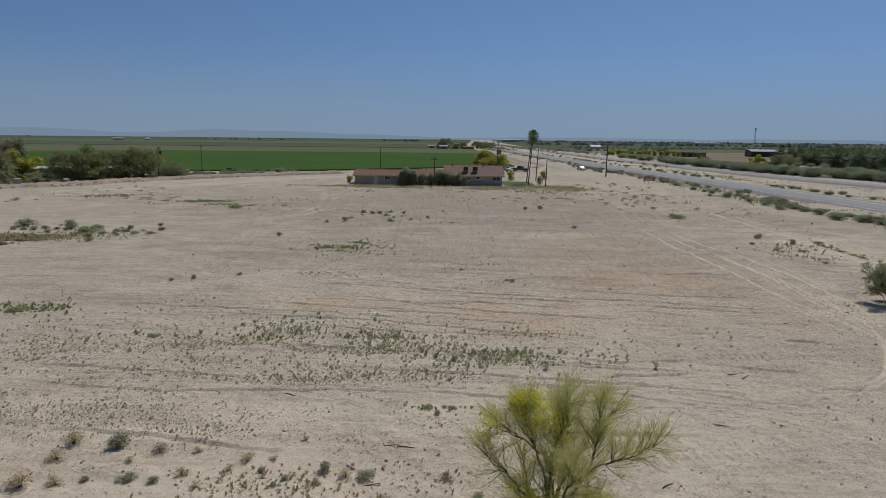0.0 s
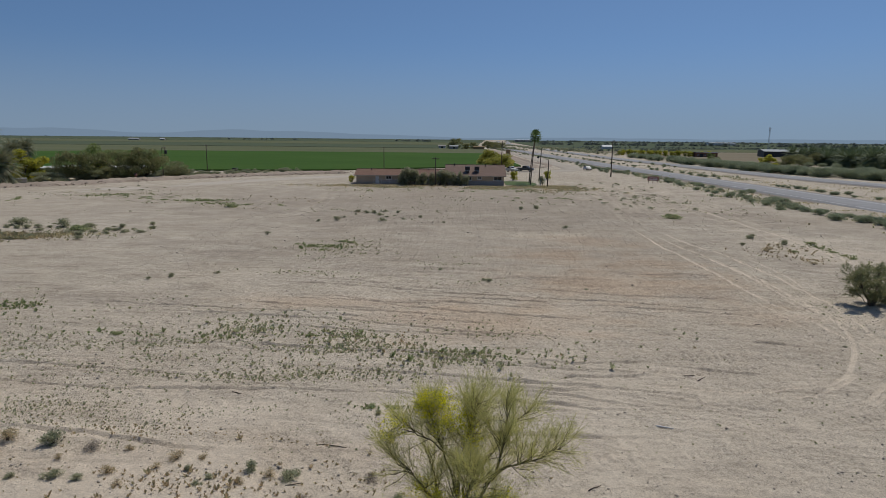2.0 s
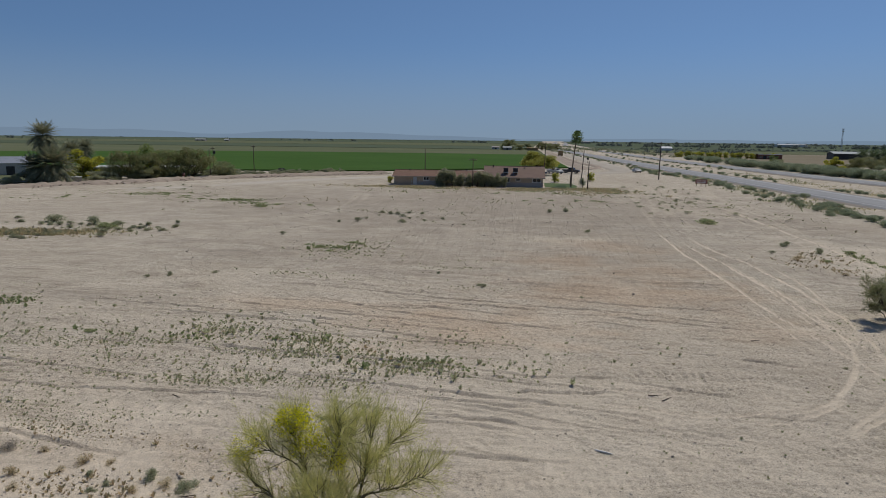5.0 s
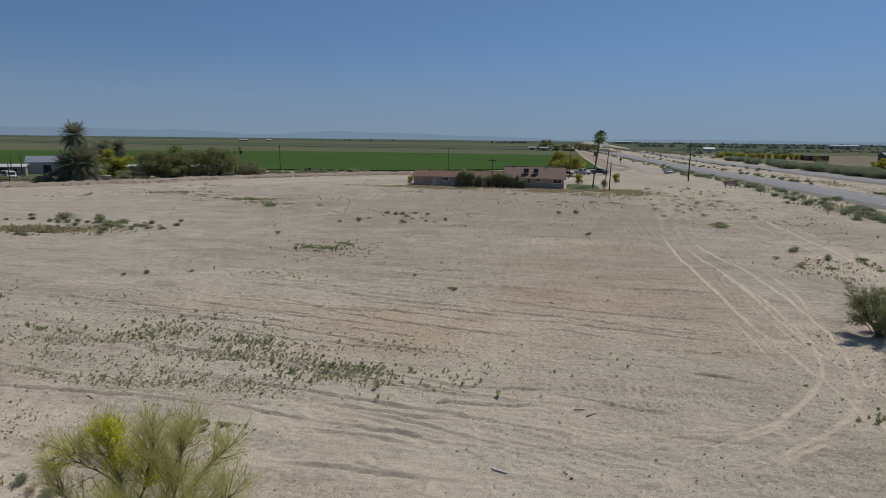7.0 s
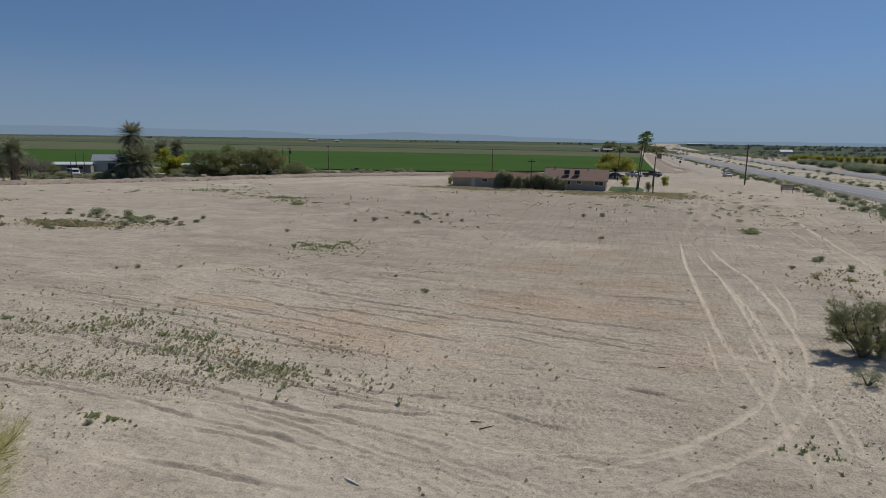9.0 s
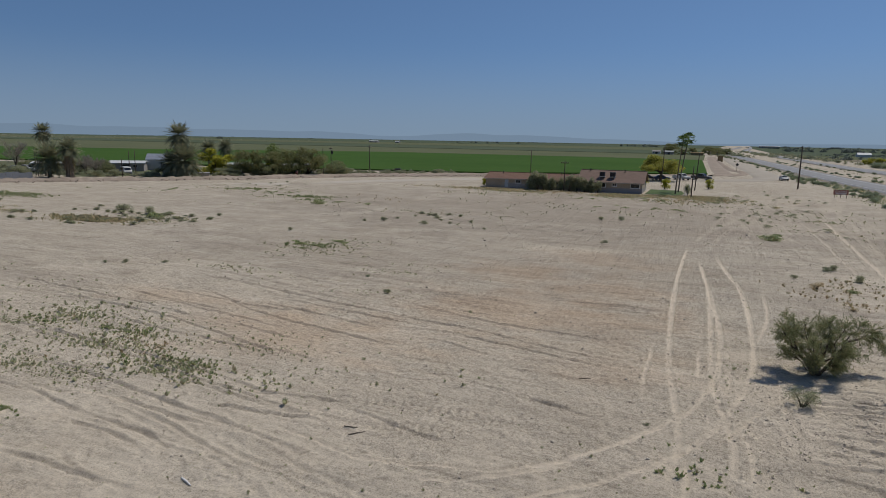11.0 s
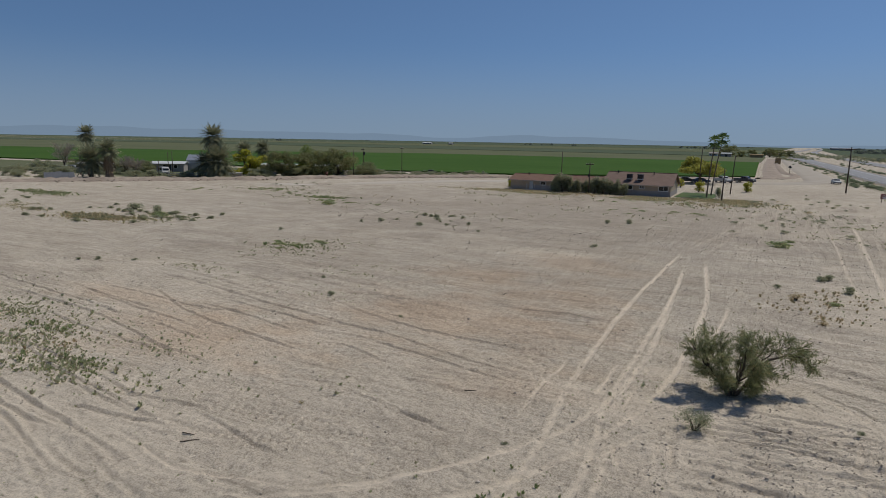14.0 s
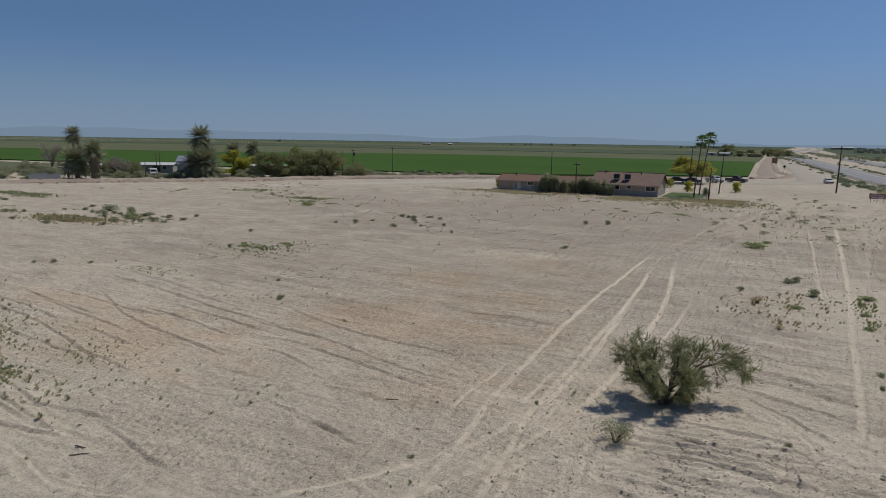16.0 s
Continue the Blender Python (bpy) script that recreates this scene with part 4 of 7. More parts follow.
def shrub_meshes(seed, kind, mat_leaf, width=1.0, height=0.7, count=700, size=0.05, blobs=7, stems=6):
    rng = np.random.default_rng(seed)
    c, r = [], []
    for _ in range(blobs):
        a, q = rng.uniform(0, 2 * math.pi), rng.uniform(0.05, 0.33) * width
        h = rng.uniform(0.16, 0.66) * height
        c.append((q * math.cos(a), q * math.sin(a), h))
        s = rng.uniform(0.16, 0.3)
        r.append((s * width, s * width, s * 0.95 * height))
    v, q = leaves(rng, c, r, count, size)
    crown = fast_mesh("crown", v, q, mat_leaf)
    bm = bmesh.new()
    for k in range(stems):
        x, y, z = c[k % len(c)]
        tube(bm, [(0.03 * width * math.cos(k), 0.03 * width * math.sin(k), -0.05), (x * 0.5, y * 0.5, z * 0.55), (x, y, z * 1.05)], [0.02 * width, 0.014 * width, 0.005 * width], 5)
    return crown, mesh_of(bm, "stem", M["bark"], True)


def put_shrub(name, meshes, label, category, group, m, stem_name="stem"):
    e = holder(name, label, category, group, at=m)
    for n, me_ in (("crown", meshes[0]), (stem_name, meshes[1])):
        o = new(n, me_)
        o.parent = e
    return e


def tree_meshes(seed, mat_leaf, spread, height, trunk=0.18, count=3500, size=0.16, blobs=16, clear=0.3, mat_bark="bark", low=0.0, forks=5, full=False):
    """A tree: tapered trunk with forking limbs that reach into the clumps of its uneven crown."""
    rng = np.random.default_rng(seed)
    c, r = [], []
    for k in range(blobs):
        a = 2.4 * k + rng.uniform(-0.5, 0.5)
        q = spread * 0.5 * math.sqrt((k + 0.5) / blobs) * rng.uniform(0.7, 1.0)
        top = height * (1 - 0.45 * (q / (spread * 0.5)) ** 2)
        z = rng.uniform(max(low, height * clear), top * 0.88) if k % 3 == 0 else rng.uniform(0.14 if full else 0.45, 0.88) * top
        c.append((q * math.cos(a), q * math.sin(a), z))
        s = rng.uniform(0.11, 0.19)
        r.append((s * spread, s * spread, s * 0.8 * height + 0.1))
    v, q = leaves(rng, c, r, count, size)
    crown = fast_mesh("crown", v, q, mat_leaf)
    bm = bmesh.new()
    fork = height * clear * 0.7
    tube(bm, [(0, 0, -0.1), (0.03 * spread, 0.01, fork * 0.5), (0.02 * spread, 0, fork)], [trunk, trunk * 0.85, trunk * 0.75], 8)
    for k in range(0, blobs):
        x, y, z = c[k]
        w = trunk * (0.55 if k < forks else 0.3)
        tube(bm, [(0.02 * spread, 0, fork * 0.9), (x * 0.35 + rng.uniform(-.05, .05) * spread, y * 0.35, fork + (z - fork) * 0.45), (x * 0.8, y * 0.8, z * 0.9), (x * 1.1, y * 1.1, z * 1.1)], [w, w * 0.7, w * 0.4, w * 0.12], 5)
    return crown, mesh_of(bm, "trunk", M[mat_bark], True)


def put_tree(name, meshes, label, m, group="", category="tree"):
    return put_shrub(name, meshes, label, category, group, m, "trunk")


def frond(rng, base, yaw, rise, length, width, droop, feather=14, fan=False):
    """One palm frond as numpy quads: a curved rib with narrow blades on both sides, or a fan of blades."""
    v, q = [], []
    base = np.array(base, float)
    out = np.array((math.cos(yaw), math.sin(yaw), 0.0))
    side = np.array((-math.sin(yaw), math.cos(yaw), 0.0))

    def at(t):
        return base + out * (length * t * math.cos(rise) * (1 - 0.15 * t)) + np.array((0, 0, length * (t * math.sin(rise) - droop * t * t)))
    ts = np.linspace(0.0, 1.0, feather + 1)
    for k in range(feather):
        a, b = at(ts[k]), at(ts[k + 1])
        n = len(v)
        w = 0.03 * (1 - 0.7 * ts[k])
        v += [a - side * w, a + side * w, b + side * w, b - side * w]
        q.append((n, n + 1, n + 2, n + 3))
        if ts[k] < (0.45 if fan else 0.12):
            continue
        span = width * math.sin(math.pi * min(1, 0.18 + 0.8 * ts[k])) * rng.uniform(0.85, 1.1)
        for sgn in (-1, 1):
            tip = a + side * sgn * span + (b - a) * (feather * 0.16) + np.array((0, 0, -span * rng.uniform(0.0, 0.35)))
            n = len(v)
            v += [a, a + (b - a) * 0.75, tip + (b - a) * 0.2, tip]
            q.append((n, n + 1, n + 2, n + 3))
    return v, q


def palm_meshes(seed, mat, fronds, length, width, fan=False, lowest=-0.5, highest=1.3, droop=0.24):
    rng = np.random.default_rng(seed)
    v, q = [], []
    for k in range(fronds):
        yaw = 2.39996 * k + rng.uniform(-0.2, 0.2)
        rise = math.asin(max(-1, min(1, math.sin(lowest) + (math.sin(highest) - math.sin(lowest)) * ((k + 0.5) / fronds)))) + rng.uniform(-0.12, 0.12)
        fv, fq = frond(rng, (0.06 * math.cos(yaw), 0.06 * math.sin(yaw), 0.15 * k / fronds), yaw, rise, length * rng.uniform(0.85, 1.1), width, droop, 14, fan)
        n = len(v)
        v += fv
        q += [tuple(i + n for i in f) for f in fq]
    return fast_mesh("crown", np.array(v), np.array(q), mat)


def palm(name, label, m, height, crown, trunk_r=0.2, lean=(0.0, 0.0), skirt=0.0, group="", spread=1.0):
    e = holder(name, label, "palm tree", group, at=m)
    bm = bmesh.new()
    n = 14
    pts = [(lean[0] * (k / n) ** 1.4, lean[1] * (k / n) ** 1.4, -0.1 + (height + 0.1) * k / n) for k in range(n + 1)]
    tube(bm, pts, [trunk_r * (1.35 - 0.5 * min(1, k / 5)) * (1.08 if k % 2 else 0.96) for k in range(n + 1)], 9)
    part("trunk", bm, M["palm_trunk"], e, smooth=False)
    c = new("crown", crown)
    c.parent = e
    c.location = (lean[0], lean[1], height)
    c.scale = (spread, spread, spread)
    if skirt:
        rng = np.random.default_rng(int(height * 100))
        v, q = [], []
        for k in range(320):
            a, z = rng.uniform(0, 2 * math.pi), height - rng.uniform(0, skirt * 0.75)
            r0, r1 = trunk_r * 1.0, trunk_r + rng.uniform(0.25, 0.9)
            dz, w = rng.uniform(0.7, 1.3), 0.09
            s = np.array((-math.sin(a), math.cos(a), 0)) * w
            o = np.array((math.cos(a), math.sin(a), 0))
            b0, b1 = o * r0 + (lean[0], lean[1], z), o * r1 + (lean[0], lean[1], max(0.05, z - dz))
            i = len(v)
            v += [b0 - s, b0 + s, b1 + s * 0.6, b1 - s * 0.6]
            q.append((i, i + 1, i + 2, i + 3))
        o = new("dry_skirt", fast_mesh("dry_skirt", np.array(v), np.array(q), M["skirt"]))
        o.parent = e
        tagged(o, "hanging dry brown fronds")
    return e


# ---- house ----
def gable_roof(x0, x1, y0, y1, ze, zr, mat, parent, over=0.5, thick=0.16):
    """Two shingled slopes with real thickness; courses of shingles step down the slope."""
    ym, run = (y0 + y1) / 2, (y1 - y0) / 2 + over
    n = 9
    drop = (zr - ze) * (run / (run - over))
    bm = bmesh.new()
    prof = []
    for t in range(-n, n + 1):          # stepped courses from eave to eave over the ridge
        y, z = ym + run * t / n, zr - drop * abs(t) / n
        prof += [(y, z + 0.012), (y, z)] if t < 0 else [(y, z), (y, z + 0.012)] if t > 0 else [(y, z + 0.01)]
    prof += [(ym + run, zr - drop - thick), (ym, zr - thick), (ym - run, zr - drop - thick)]
    a, b = [bm.verts.new((x0 - over, y, z)) for y, z in prof], [bm.verts.new((x1 + over, y, z)) for y, z in prof]
    bm.faces.new(a), bm.faces.new(b[::-1])
    for k in range(len(prof)):
        q = (k + 1) % len(prof)
        bm.faces.new((a[k], b[k], b[q], a[q]))
    bmesh.ops.recalc_face_normals(bm, faces=bm.faces)
    roof = part("roof", bm, mat, parent)
    part("ridge_cap", boxed(x0 - over, x1 + over, ym - 0.14, ym + 0.14, zr - 0.02, zr + 0.07, bevel=0.03), mat, roof)
    for y, s in ((y0 - over, -1), (y1 + over, 1)):
        zb = zr - (zr - ze) * (run / (run - over))
        part("fascia", boxed(x0 - over, x1 + over, y - 0.03 if s < 0 else y + 0.005, y - 0.005 if s < 0 else y + 0.03, zb - 0.2, zb + 0.01), M["fascia"], roof, "tan fascia board")
    return roof


def gabled_walls(x0, x1, y0, y1, h, zr, parent, mat, base_h, base_mat, base_from):
    bm = bmesh.new()
    ym = (y0 + y1) / 2
    prof = [(y0, 0), (y1, 0), (y1, h), (ym, zr - 0.2), (y0, h)]
    a, b = [bm.verts.new((x0, y, z)) for y, z in prof], [bm.verts.new((x1, y, z)) for y, z in prof]
    bm.faces.new(a)
    bm.faces.new(b[::-1])
    for i in range(5):
        bm.faces.new((a[i], b[i], b[(i + 1) % 5], a[(i + 1) % 5]))
    bmesh.ops.recalc_face_normals(bm, faces=bm.faces)
    w = part("wall", bm, mat, parent)
    if base_h:
        part("plinth", boxed(base_from, x1 + 0.03, y0 - 0.04, y0 - 0.003, 0, base_h), base_mat, w, "grey painted lower wall")
        part("plinth", boxed(x1 + 0.003, x1 + 0.04, y0 - 0.04, y1, 0, base_h), base_mat, w, "grey painted lower wall")
    return w


def window(parent, x0, x1, z0, z1, y, panes=2):
    f = 0.11
    bm = bmesh.new()
    for a in ((x0 - f, x1 + f, z1, z1 + f), (x0 - f, x1 + f, z0 - f, z0), (x0 - f, x0, z0, z1), (x1, x1 + f, z0, z1)):
        box(bm, a[0], a[1], y - 0.07, y + 0.02, a[2], a[3])
    fr = part("window", bm, M["trim"], parent, "white framed window with dark panes")
    part("sill", boxed(x0 - 0.12, x1 + 0.12, y - 0.12, y, z0 - 0.13, z0 - 0.07), M["trim"], fr)
    w = (x1 - x0) / panes
    for k in range(panes):
        part("pane", boxed(x0 + k * w + 0.02, x0 + (k + 1) * w - 0.02, y - 0.04, y - 0.02, z0, z1), M["glass"], fr)
        if k:
            part("mullion", boxed(x0 + k * w - 0.025, x0 + k * w + 0.025, y - 0.06, y - 0.01, z0, z1), M["trim"], fr)
    return fr


HZ = -0.36
house = holder("house", "low beige ranch house with brown shingle roofs and grey lower walls", "house", at=Matrix.Translation((0, 0, HZ)))
gabled_walls(-19.6, 0.6, 140.7, 148.4, 2.15, 3.2, house, M["stucco"], 1.0, M["stucco_grey"], -15.4)
gable_roof(-19.6, 0.6, 140.7, 148.4, 2.15, 3.2, M["shingle"], house, 0.45)
gabled_walls(0.7, 13.3, 140.5, 151.2, 2.3, 4.3, house, M["stucco"], 1.0, M["stucco_grey"], 0.7)
gable_roof(0.7, 13.3, 140.5, 151.2, 2.3, 4.3, M["shingle_main"], house, 0.5)
for x0, x1, z0, z1, y in ((11.1, 12.8, 1.12, 2.0, 140.5), (7.5, 8.3, 1.4, 1.95, 140.5), (4.4, 6.1, 1.12, 2.0, 140.5), (-12.9, -11.8, 1.15, 1.85, 140.7), (-8.6, -7.5, 1.15, 1.85, 140.7), (-4.2, -2.8, 1.15, 1.85, 140.7)):
    window(house, x0, x1, z0, z1, y)
d = part("door", boxed(-15.3, -14.5, 140.62, 140.69, 0.05, 1.95, bevel=0.01), M["white_metal"], house, "pale grey metal door")
part("handle", boxed(-14.64, -14.58, 140.58, 140.62, 0.95, 1.05), M["dark_metal"], d)
part("step", boxed(-15.6, -14.2, 139.9, 140.6, 0, 0.14, bevel=0.02), M["stone"], house)
for x, y in ((2.3, 145.2), (9.4, 145.0), (-3.6, 144.0), (-16.5, 143.6)):
    z = 4.3 - 0.374 * abs(y - 145.85) if x > 0 else 3.2 - 0.27 * abs(y - 144.55)
    bm = tube(bmesh.new(), [(x, y, z - 0.1), (x, y, z + 0.5)], [0.09, 0.09], 8)
    tube(bm, [(x, y, z + 0.46), (x, y, z + 0.56)], [0.16, 0.12], 8)
    part("roof_vent", bm, M["dark_metal"], house, "dark metal roof vent")


def cooler(x, y, zroof):
    """An evaporative cooler on legs: louvred box with a lid."""
    e = holder("evaporative_cooler", "dark boxy evaporative cooler standing on the shingle roof", "air cooler", "coolers on the roof", at=Matrix.Translation((x, y, HZ + zroof)))
    s, h0, h1 = 0.52, 0.22, 1.15
    part("cabinet", boxed(-s, s, -s, s, h0, h1, bevel=0.03), M["dark_metal"], e)
    part("lid", boxed(-s - 0.05, s + 0.05, -s - 0.05, s + 0.05, h1 - 0.02, h1 + 0.07, bevel=0.02), M["dark_metal"], e)
    part("tray", boxed(-s - 0.03, s + 0.03, -s - 0.03, s + 0.03, h0 - 0.03, h0 + 0.12), M["grey_metal"], e, "galvanised water tray")
    for k in range(7):
        z = h0 + 0.2 + k * 0.11
        part("slat", boxed(-s + 0.08, s - 0.08, -s - 0.025, -s - 0.004, z, z + 0.06), M["dark_metal"], e)
    for a in (-1, 1):
        for b in (-1, 1):
            zlow = -0.15 + 0.374 * b * (s - 0.08)
            part("leg", boxed(a * (s - 0.08) - 0.03, a * (s - 0.08) + 0.03, b * (s - 0.08) - 0.03, b * (s - 0.08) + 0.03, min(zlow, h0 - 0.05), h0), M["grey_metal"], e)


cooler(5.2, 142.0, 4.3 - 0.374 * 3.85)
cooler(7.3, 142.0, 4.3 - 0.374 * 3.85)

# ---- utility poles ----
def pole(x, y, h, label, arm=0.0, transformer=False, lean=0.0, r=0.125, arm_turn=0.0):
    e = holder("utility_pole", label, "utility pole", "wooden poles", at=Matrix.Translation((x, y, height_at(x, y))) @ Matrix.Rotation(radians(arm_turn), 4, "Z"))
    part("shaft", tube(bmesh.new(), [(0, 0, -0.3), (lean * 0.5, 0, h / 2), (lean, 0, h)], [r, r * 0.85, r * 0.68], 9), M["pole_wood"], e, smooth=True)
    if arm:
        a = part("crossarm", boxed(lean - arm / 2, lean + arm / 2, -0.19, -0.1, h - 0.55, h - 0.4, bevel=0.01), M["pole_wood"], e)
        for k in (-0.45, -0.2, 0.2, 0.45):
            part("insulator", tube(bmesh.new(), [(lean + arm * k, -0.14, h - 0.4), (lean + arm * k, -0.14, h - 0.33), (lean + arm * k, -0.14, h - 0.24)], [0.05, 0.07, 0.03], 7), M["stone"], a, "grey ceramic insulator")
    if transformer:
        t = part("transformer", tube(bmesh.new(), [(lean + 0.38, 0, h - 2.0), (lean + 0.38, 0, h - 1.95), (lean + 0.38, 0, h - 1.1), (lean + 0.38, 0, h - 1.02)], [0.2, 0.24, 0.24, 0.15], 12), M["dark_metal"], e, "dark drum transformer")
        part("bracket", boxed(lean + 0.1, lean + 0.2, -0.06, 0.06, h - 1.8, h - 1.2), M["dark_metal"], t)
    return e


pole(45.8, 177.0, 10.1, "tall wooden utility pole with a crossarm beside the dirt track", lean=0.05, r=0.17, arm=2.2)
pole(15.2, 178.0, 9.7, "wooden utility pole behind the house", lean=0.3)
pole(-16.6, 169.0, 7.8, "plain dark wooden pole behind the house wing")
pole(-1.8, 137.5, 6.3, "short wooden pole with a crossarm before the house", arm=1.6)
pole(-65.7, 172.7, 8.0, "wooden utility pole with crossarm at the field's edge", arm=1.0, arm_turn=20)
pole(-68.0, 151.3, 7.2, "wooden pole among grey scrub")
pole(-73.0, 163.4, 7.5, "wooden utility pole with a drum transformer", transformer=True, arm=1.2)
pole(22.6, 138.0, 5.9, "short dark wooden pole near the fan palms", lean=0.1)
pole(23.2, 157.0, 8.0, "dark leaning wooden pole near the fan palms", lean=0.4)

# ---- palms ----
def fan_palm_crown(seed, mat, leaves_, stalk, reach):
    """A crown of pleated fans: each leaf is a stalk that ends in a spread of stiff, drooping blades."""
    rng = np.random.default_rng(seed)
    v, q = [], []
    for k in range(leaves_):
        yaw, rise = 2.39996 * k, -0.95 + 2.45 * (k + 0.5) / leaves_ + rng.uniform(-0.15, 0.15)
        out = np.array((math.cos(yaw) * math.cos(rise), math.sin(yaw) * math.cos(rise), math.sin(rise)))
        side = np.array((-math.sin(yaw), math.cos(yaw), 0.0))
        hub = out * stalk * rng.uniform(0.8, 1.15)
        n = len(v)
        v += [side * -0.03, side * 0.03, hub + side * 0.02, hub - side * 0.02]
        q.append((n, n + 1, n + 2, n + 3))
        for a in np.linspace(-1.25, 1.25, 13):
            d = out * math.cos(a) + side * math.sin(a)
            L = reach * (1.0 - 0.25 * abs(a) / 1.25) * rng.uniform(0.85, 1.1)
            w = np.cross(d, out if abs(a) > 0.1 else np.array((0, 0, 1.0)))
            w = np.cross(d, w / (np.linalg.norm(w) + 1e-9)) * 0.055
            mid, tip = hub + d * L * 0.6 + (0, 0, -0.06 * L), hub + d * L + np.array((0, 0, -0.24 * L))
            n = len(v)
            v += [hub, mid + w, tip, mid - w]
            q.append((n, n + 1, n + 2, n + 3))
    return fast_mesh("crown", np.array(v), np.array(q), mat)


fan_crown = fan_palm_crown(3, M["leaf_palm"], 42, 0.95, 1.0)
palm("fan_palm", "tall slender fan palm with a small green crown", on_ground(19.6, 143.6), 10.6, fan_crown, 0.12, (0.7, -0.4), 0.0, "fan palms beside the house", 0.85)
palm("fan_palm", "slender leaning fan palm with a small green crown", on_ground(20.0, 149.9), 11.2, fan_crown, 0.12, (1.2, 0.4), 0.0, "fan palms beside the house", 0.85)
date_crown = palm_meshes(5, M["leaf_date"], 140, 3.3, 0.5, False, -1.1, 1.2, 0.16)
date_big = palm_meshes(6, M["leaf_date"], 165, 4.6, 0.55, False, -0.75, 1.25, 0.2)
GD = "date palms in the farmyard"
palm("date_palm", "tall date palm with a dense round grey-green crown", on_ground(-92.8, 127), 10.1, date_crown, 0.32, (0, 0), 1.6, GD, 1.22)
palm("date_palm", "broad date palm with fronds down to the ground", on_ground(-89.3, 125), 4.0, date_big, 0.4, (0, 0), 0, GD, 1.28)
palm("date_palm", "small young date palm beside a larger one", on_ground(-94.5, 126), 3.4, date_crown, 0.35, (0, 0), 0, GD, 1.25)
palm("date_palm", "tall thin date palm behind the yard", on_ground(-117, 110.5), 10.2, date_crown, 0.22, (0, 0), 0, GD, 0.85)
palm("date_palm", "broad low date palm with arching fronds", on_ground(-111, 107), 4.3, date_big, 0.4, (0, 0), 0, GD, 1.12)
palm("shaggy_fan_palm", "stout palm with a skirt of dry fronds", on_ground(-105.3, 107.5), 6.6, palm_meshes(7, M["leaf_date"], 80, 2.8, 0.7, False, -0.7, 1.4), 0.75, (0, 0), 5.8, GD, 1.2)
palm("fan_palm", "fan palm behind the yellow flowering tree", on_ground(-99.3, 144.0), 6.6, date_crown, 0.25, (0, 0), 0, GD)
palm("fan_palm", "fan palm behind the yellow flowering tree", on_ground(-106.9, 159.6), 6.8, date_crown, 0.25, (0, 0), 0, GD)

# ---- trees round the lot ----
T_DARK = [tree_meshes(20 + k, M["leaf_dark"], 10.0, 7.4, 0.28, 9500, 0.17, 26, 0.1, full=True) for k in range(3)]
T_MESQ = [tree_meshes(30 + k, M["leaf_mesquite"], 9, 6.0, 0.25, 6500, 0.16, 22, 0.1, full=True) for k in range(2)]
T_GREY = [tree_meshes(40 + k, M["leaf_grey"], 7, 3.0, 0.12, 4200, 0.14, 18, 0.06, full=True) for k in range(3)]
T_YEL = [tree_meshes(50 + k, M["leaf_yellow"], 8, 5.5, 0.2, 8500, 0.2, 22, 0.12, full=True) for k in range(2)]
T_FRESH = [tree_meshes(60, M["leaf_fresh"], 8, 7.5, 0.22, 4500, 0.17, 16, 0.2)]
G1 = "trees along the farmyard"
for (ms, k, x, y, s, turn, lab) in ((T_DARK, 0, -82.5, 141.5, 1.12, 0, "dense dark desert tree with olive foliage"), (T_DARK, 1, -71.5, 149.5, 1.12, 70, "dense dark desert tree with olive foliage"),
                                    (T_DARK, 2, -77.5, 148, 1.05, 200, "dense dark desert tree with olive foliage"), (T_FRESH, 0, -86, 156, 1.1, 30, "tall fresh green tree behind darker ones"),
                                    (T_MESQ, 0, -67, 156, 0.75, 10, "rounded olive mesquite tree at the yard's edge"), (T_YEL, 0, -95.0, 141.5, 1.3, 0, "yellow flowering palo verde in the farmyard"),
                                    (T_MESQ, 1, -86.5, 140.5, 0.7, 40, "grey-green mesquite at the yard's edge"), (T_YEL, 1, -84, 152, 0.9, 0, "yellow flowering palo verde among dark trees"), 
                                    (T_MESQ, 0, -79, 141.5, 0.7, 140, "low olive mesquite at the yard's edge"), (T_MESQ, 1, -128, 128, 0.7, 90, "small mesquite beside the sheds"), (T_MESQ, 0, -123, 131, 0.6, 20, "small mesquite beside the sheds"), (T_MESQ, 1, -143, 127, 0.5, 60, "small mesquite beside the sheds"), (T_MESQ, 0, -152, 130, 0.55, 100, "small mesquite beside the sheds"), (T_MESQ, 1, -136, 138, 0.5, 150, "small mesquite beside the sheds"), (T_MESQ, 0, -118, 128, 0.5, 200, "small mesquite beside the sheds"), (T_DARK, 1, -98, 134, 0.5, 30, "dense dark desert tree beside the date palms")):
    put_tree("desert_tree", ms[k], lab, on_ground(x, y, turn, s), G1)
rng = random.Random(4)
for k in range(40):
    f = k / 39
    x, y = -96 + 52 * f + rng.uniform(-1.5, 1.5), 122 + 54 * f + rng.uniform(0, 4) + 3 * math.sin(f * 3)
    if k in (3, 4, 5, 6):
        continue
    put_tree("scrub_bush", T_GREY[k % 3], "grey-green desert scrub bush behind the earth bank", on_ground(x, y, rng.uniform(0, 360), rng.uniform(0.55, 0.95) * (1 - 0.3 * f)), "scrub behind the earth bank", "bush")
put_tree("palo_verde", tree_meshes(55, M["leaf_palo_far"], 11.5, 7.6, 0.3, 9000, 0.24, 22, 0.42, "bark"), "broad yellow-green palo verde shading parked cars", on_ground(14.2, 190))

OLE = [shrub_meshes(70 + k, "oleander", M["leaf_oleander"], 2.7, 4.4, 3000, 0.12, 17, 9) for k in range(4)]
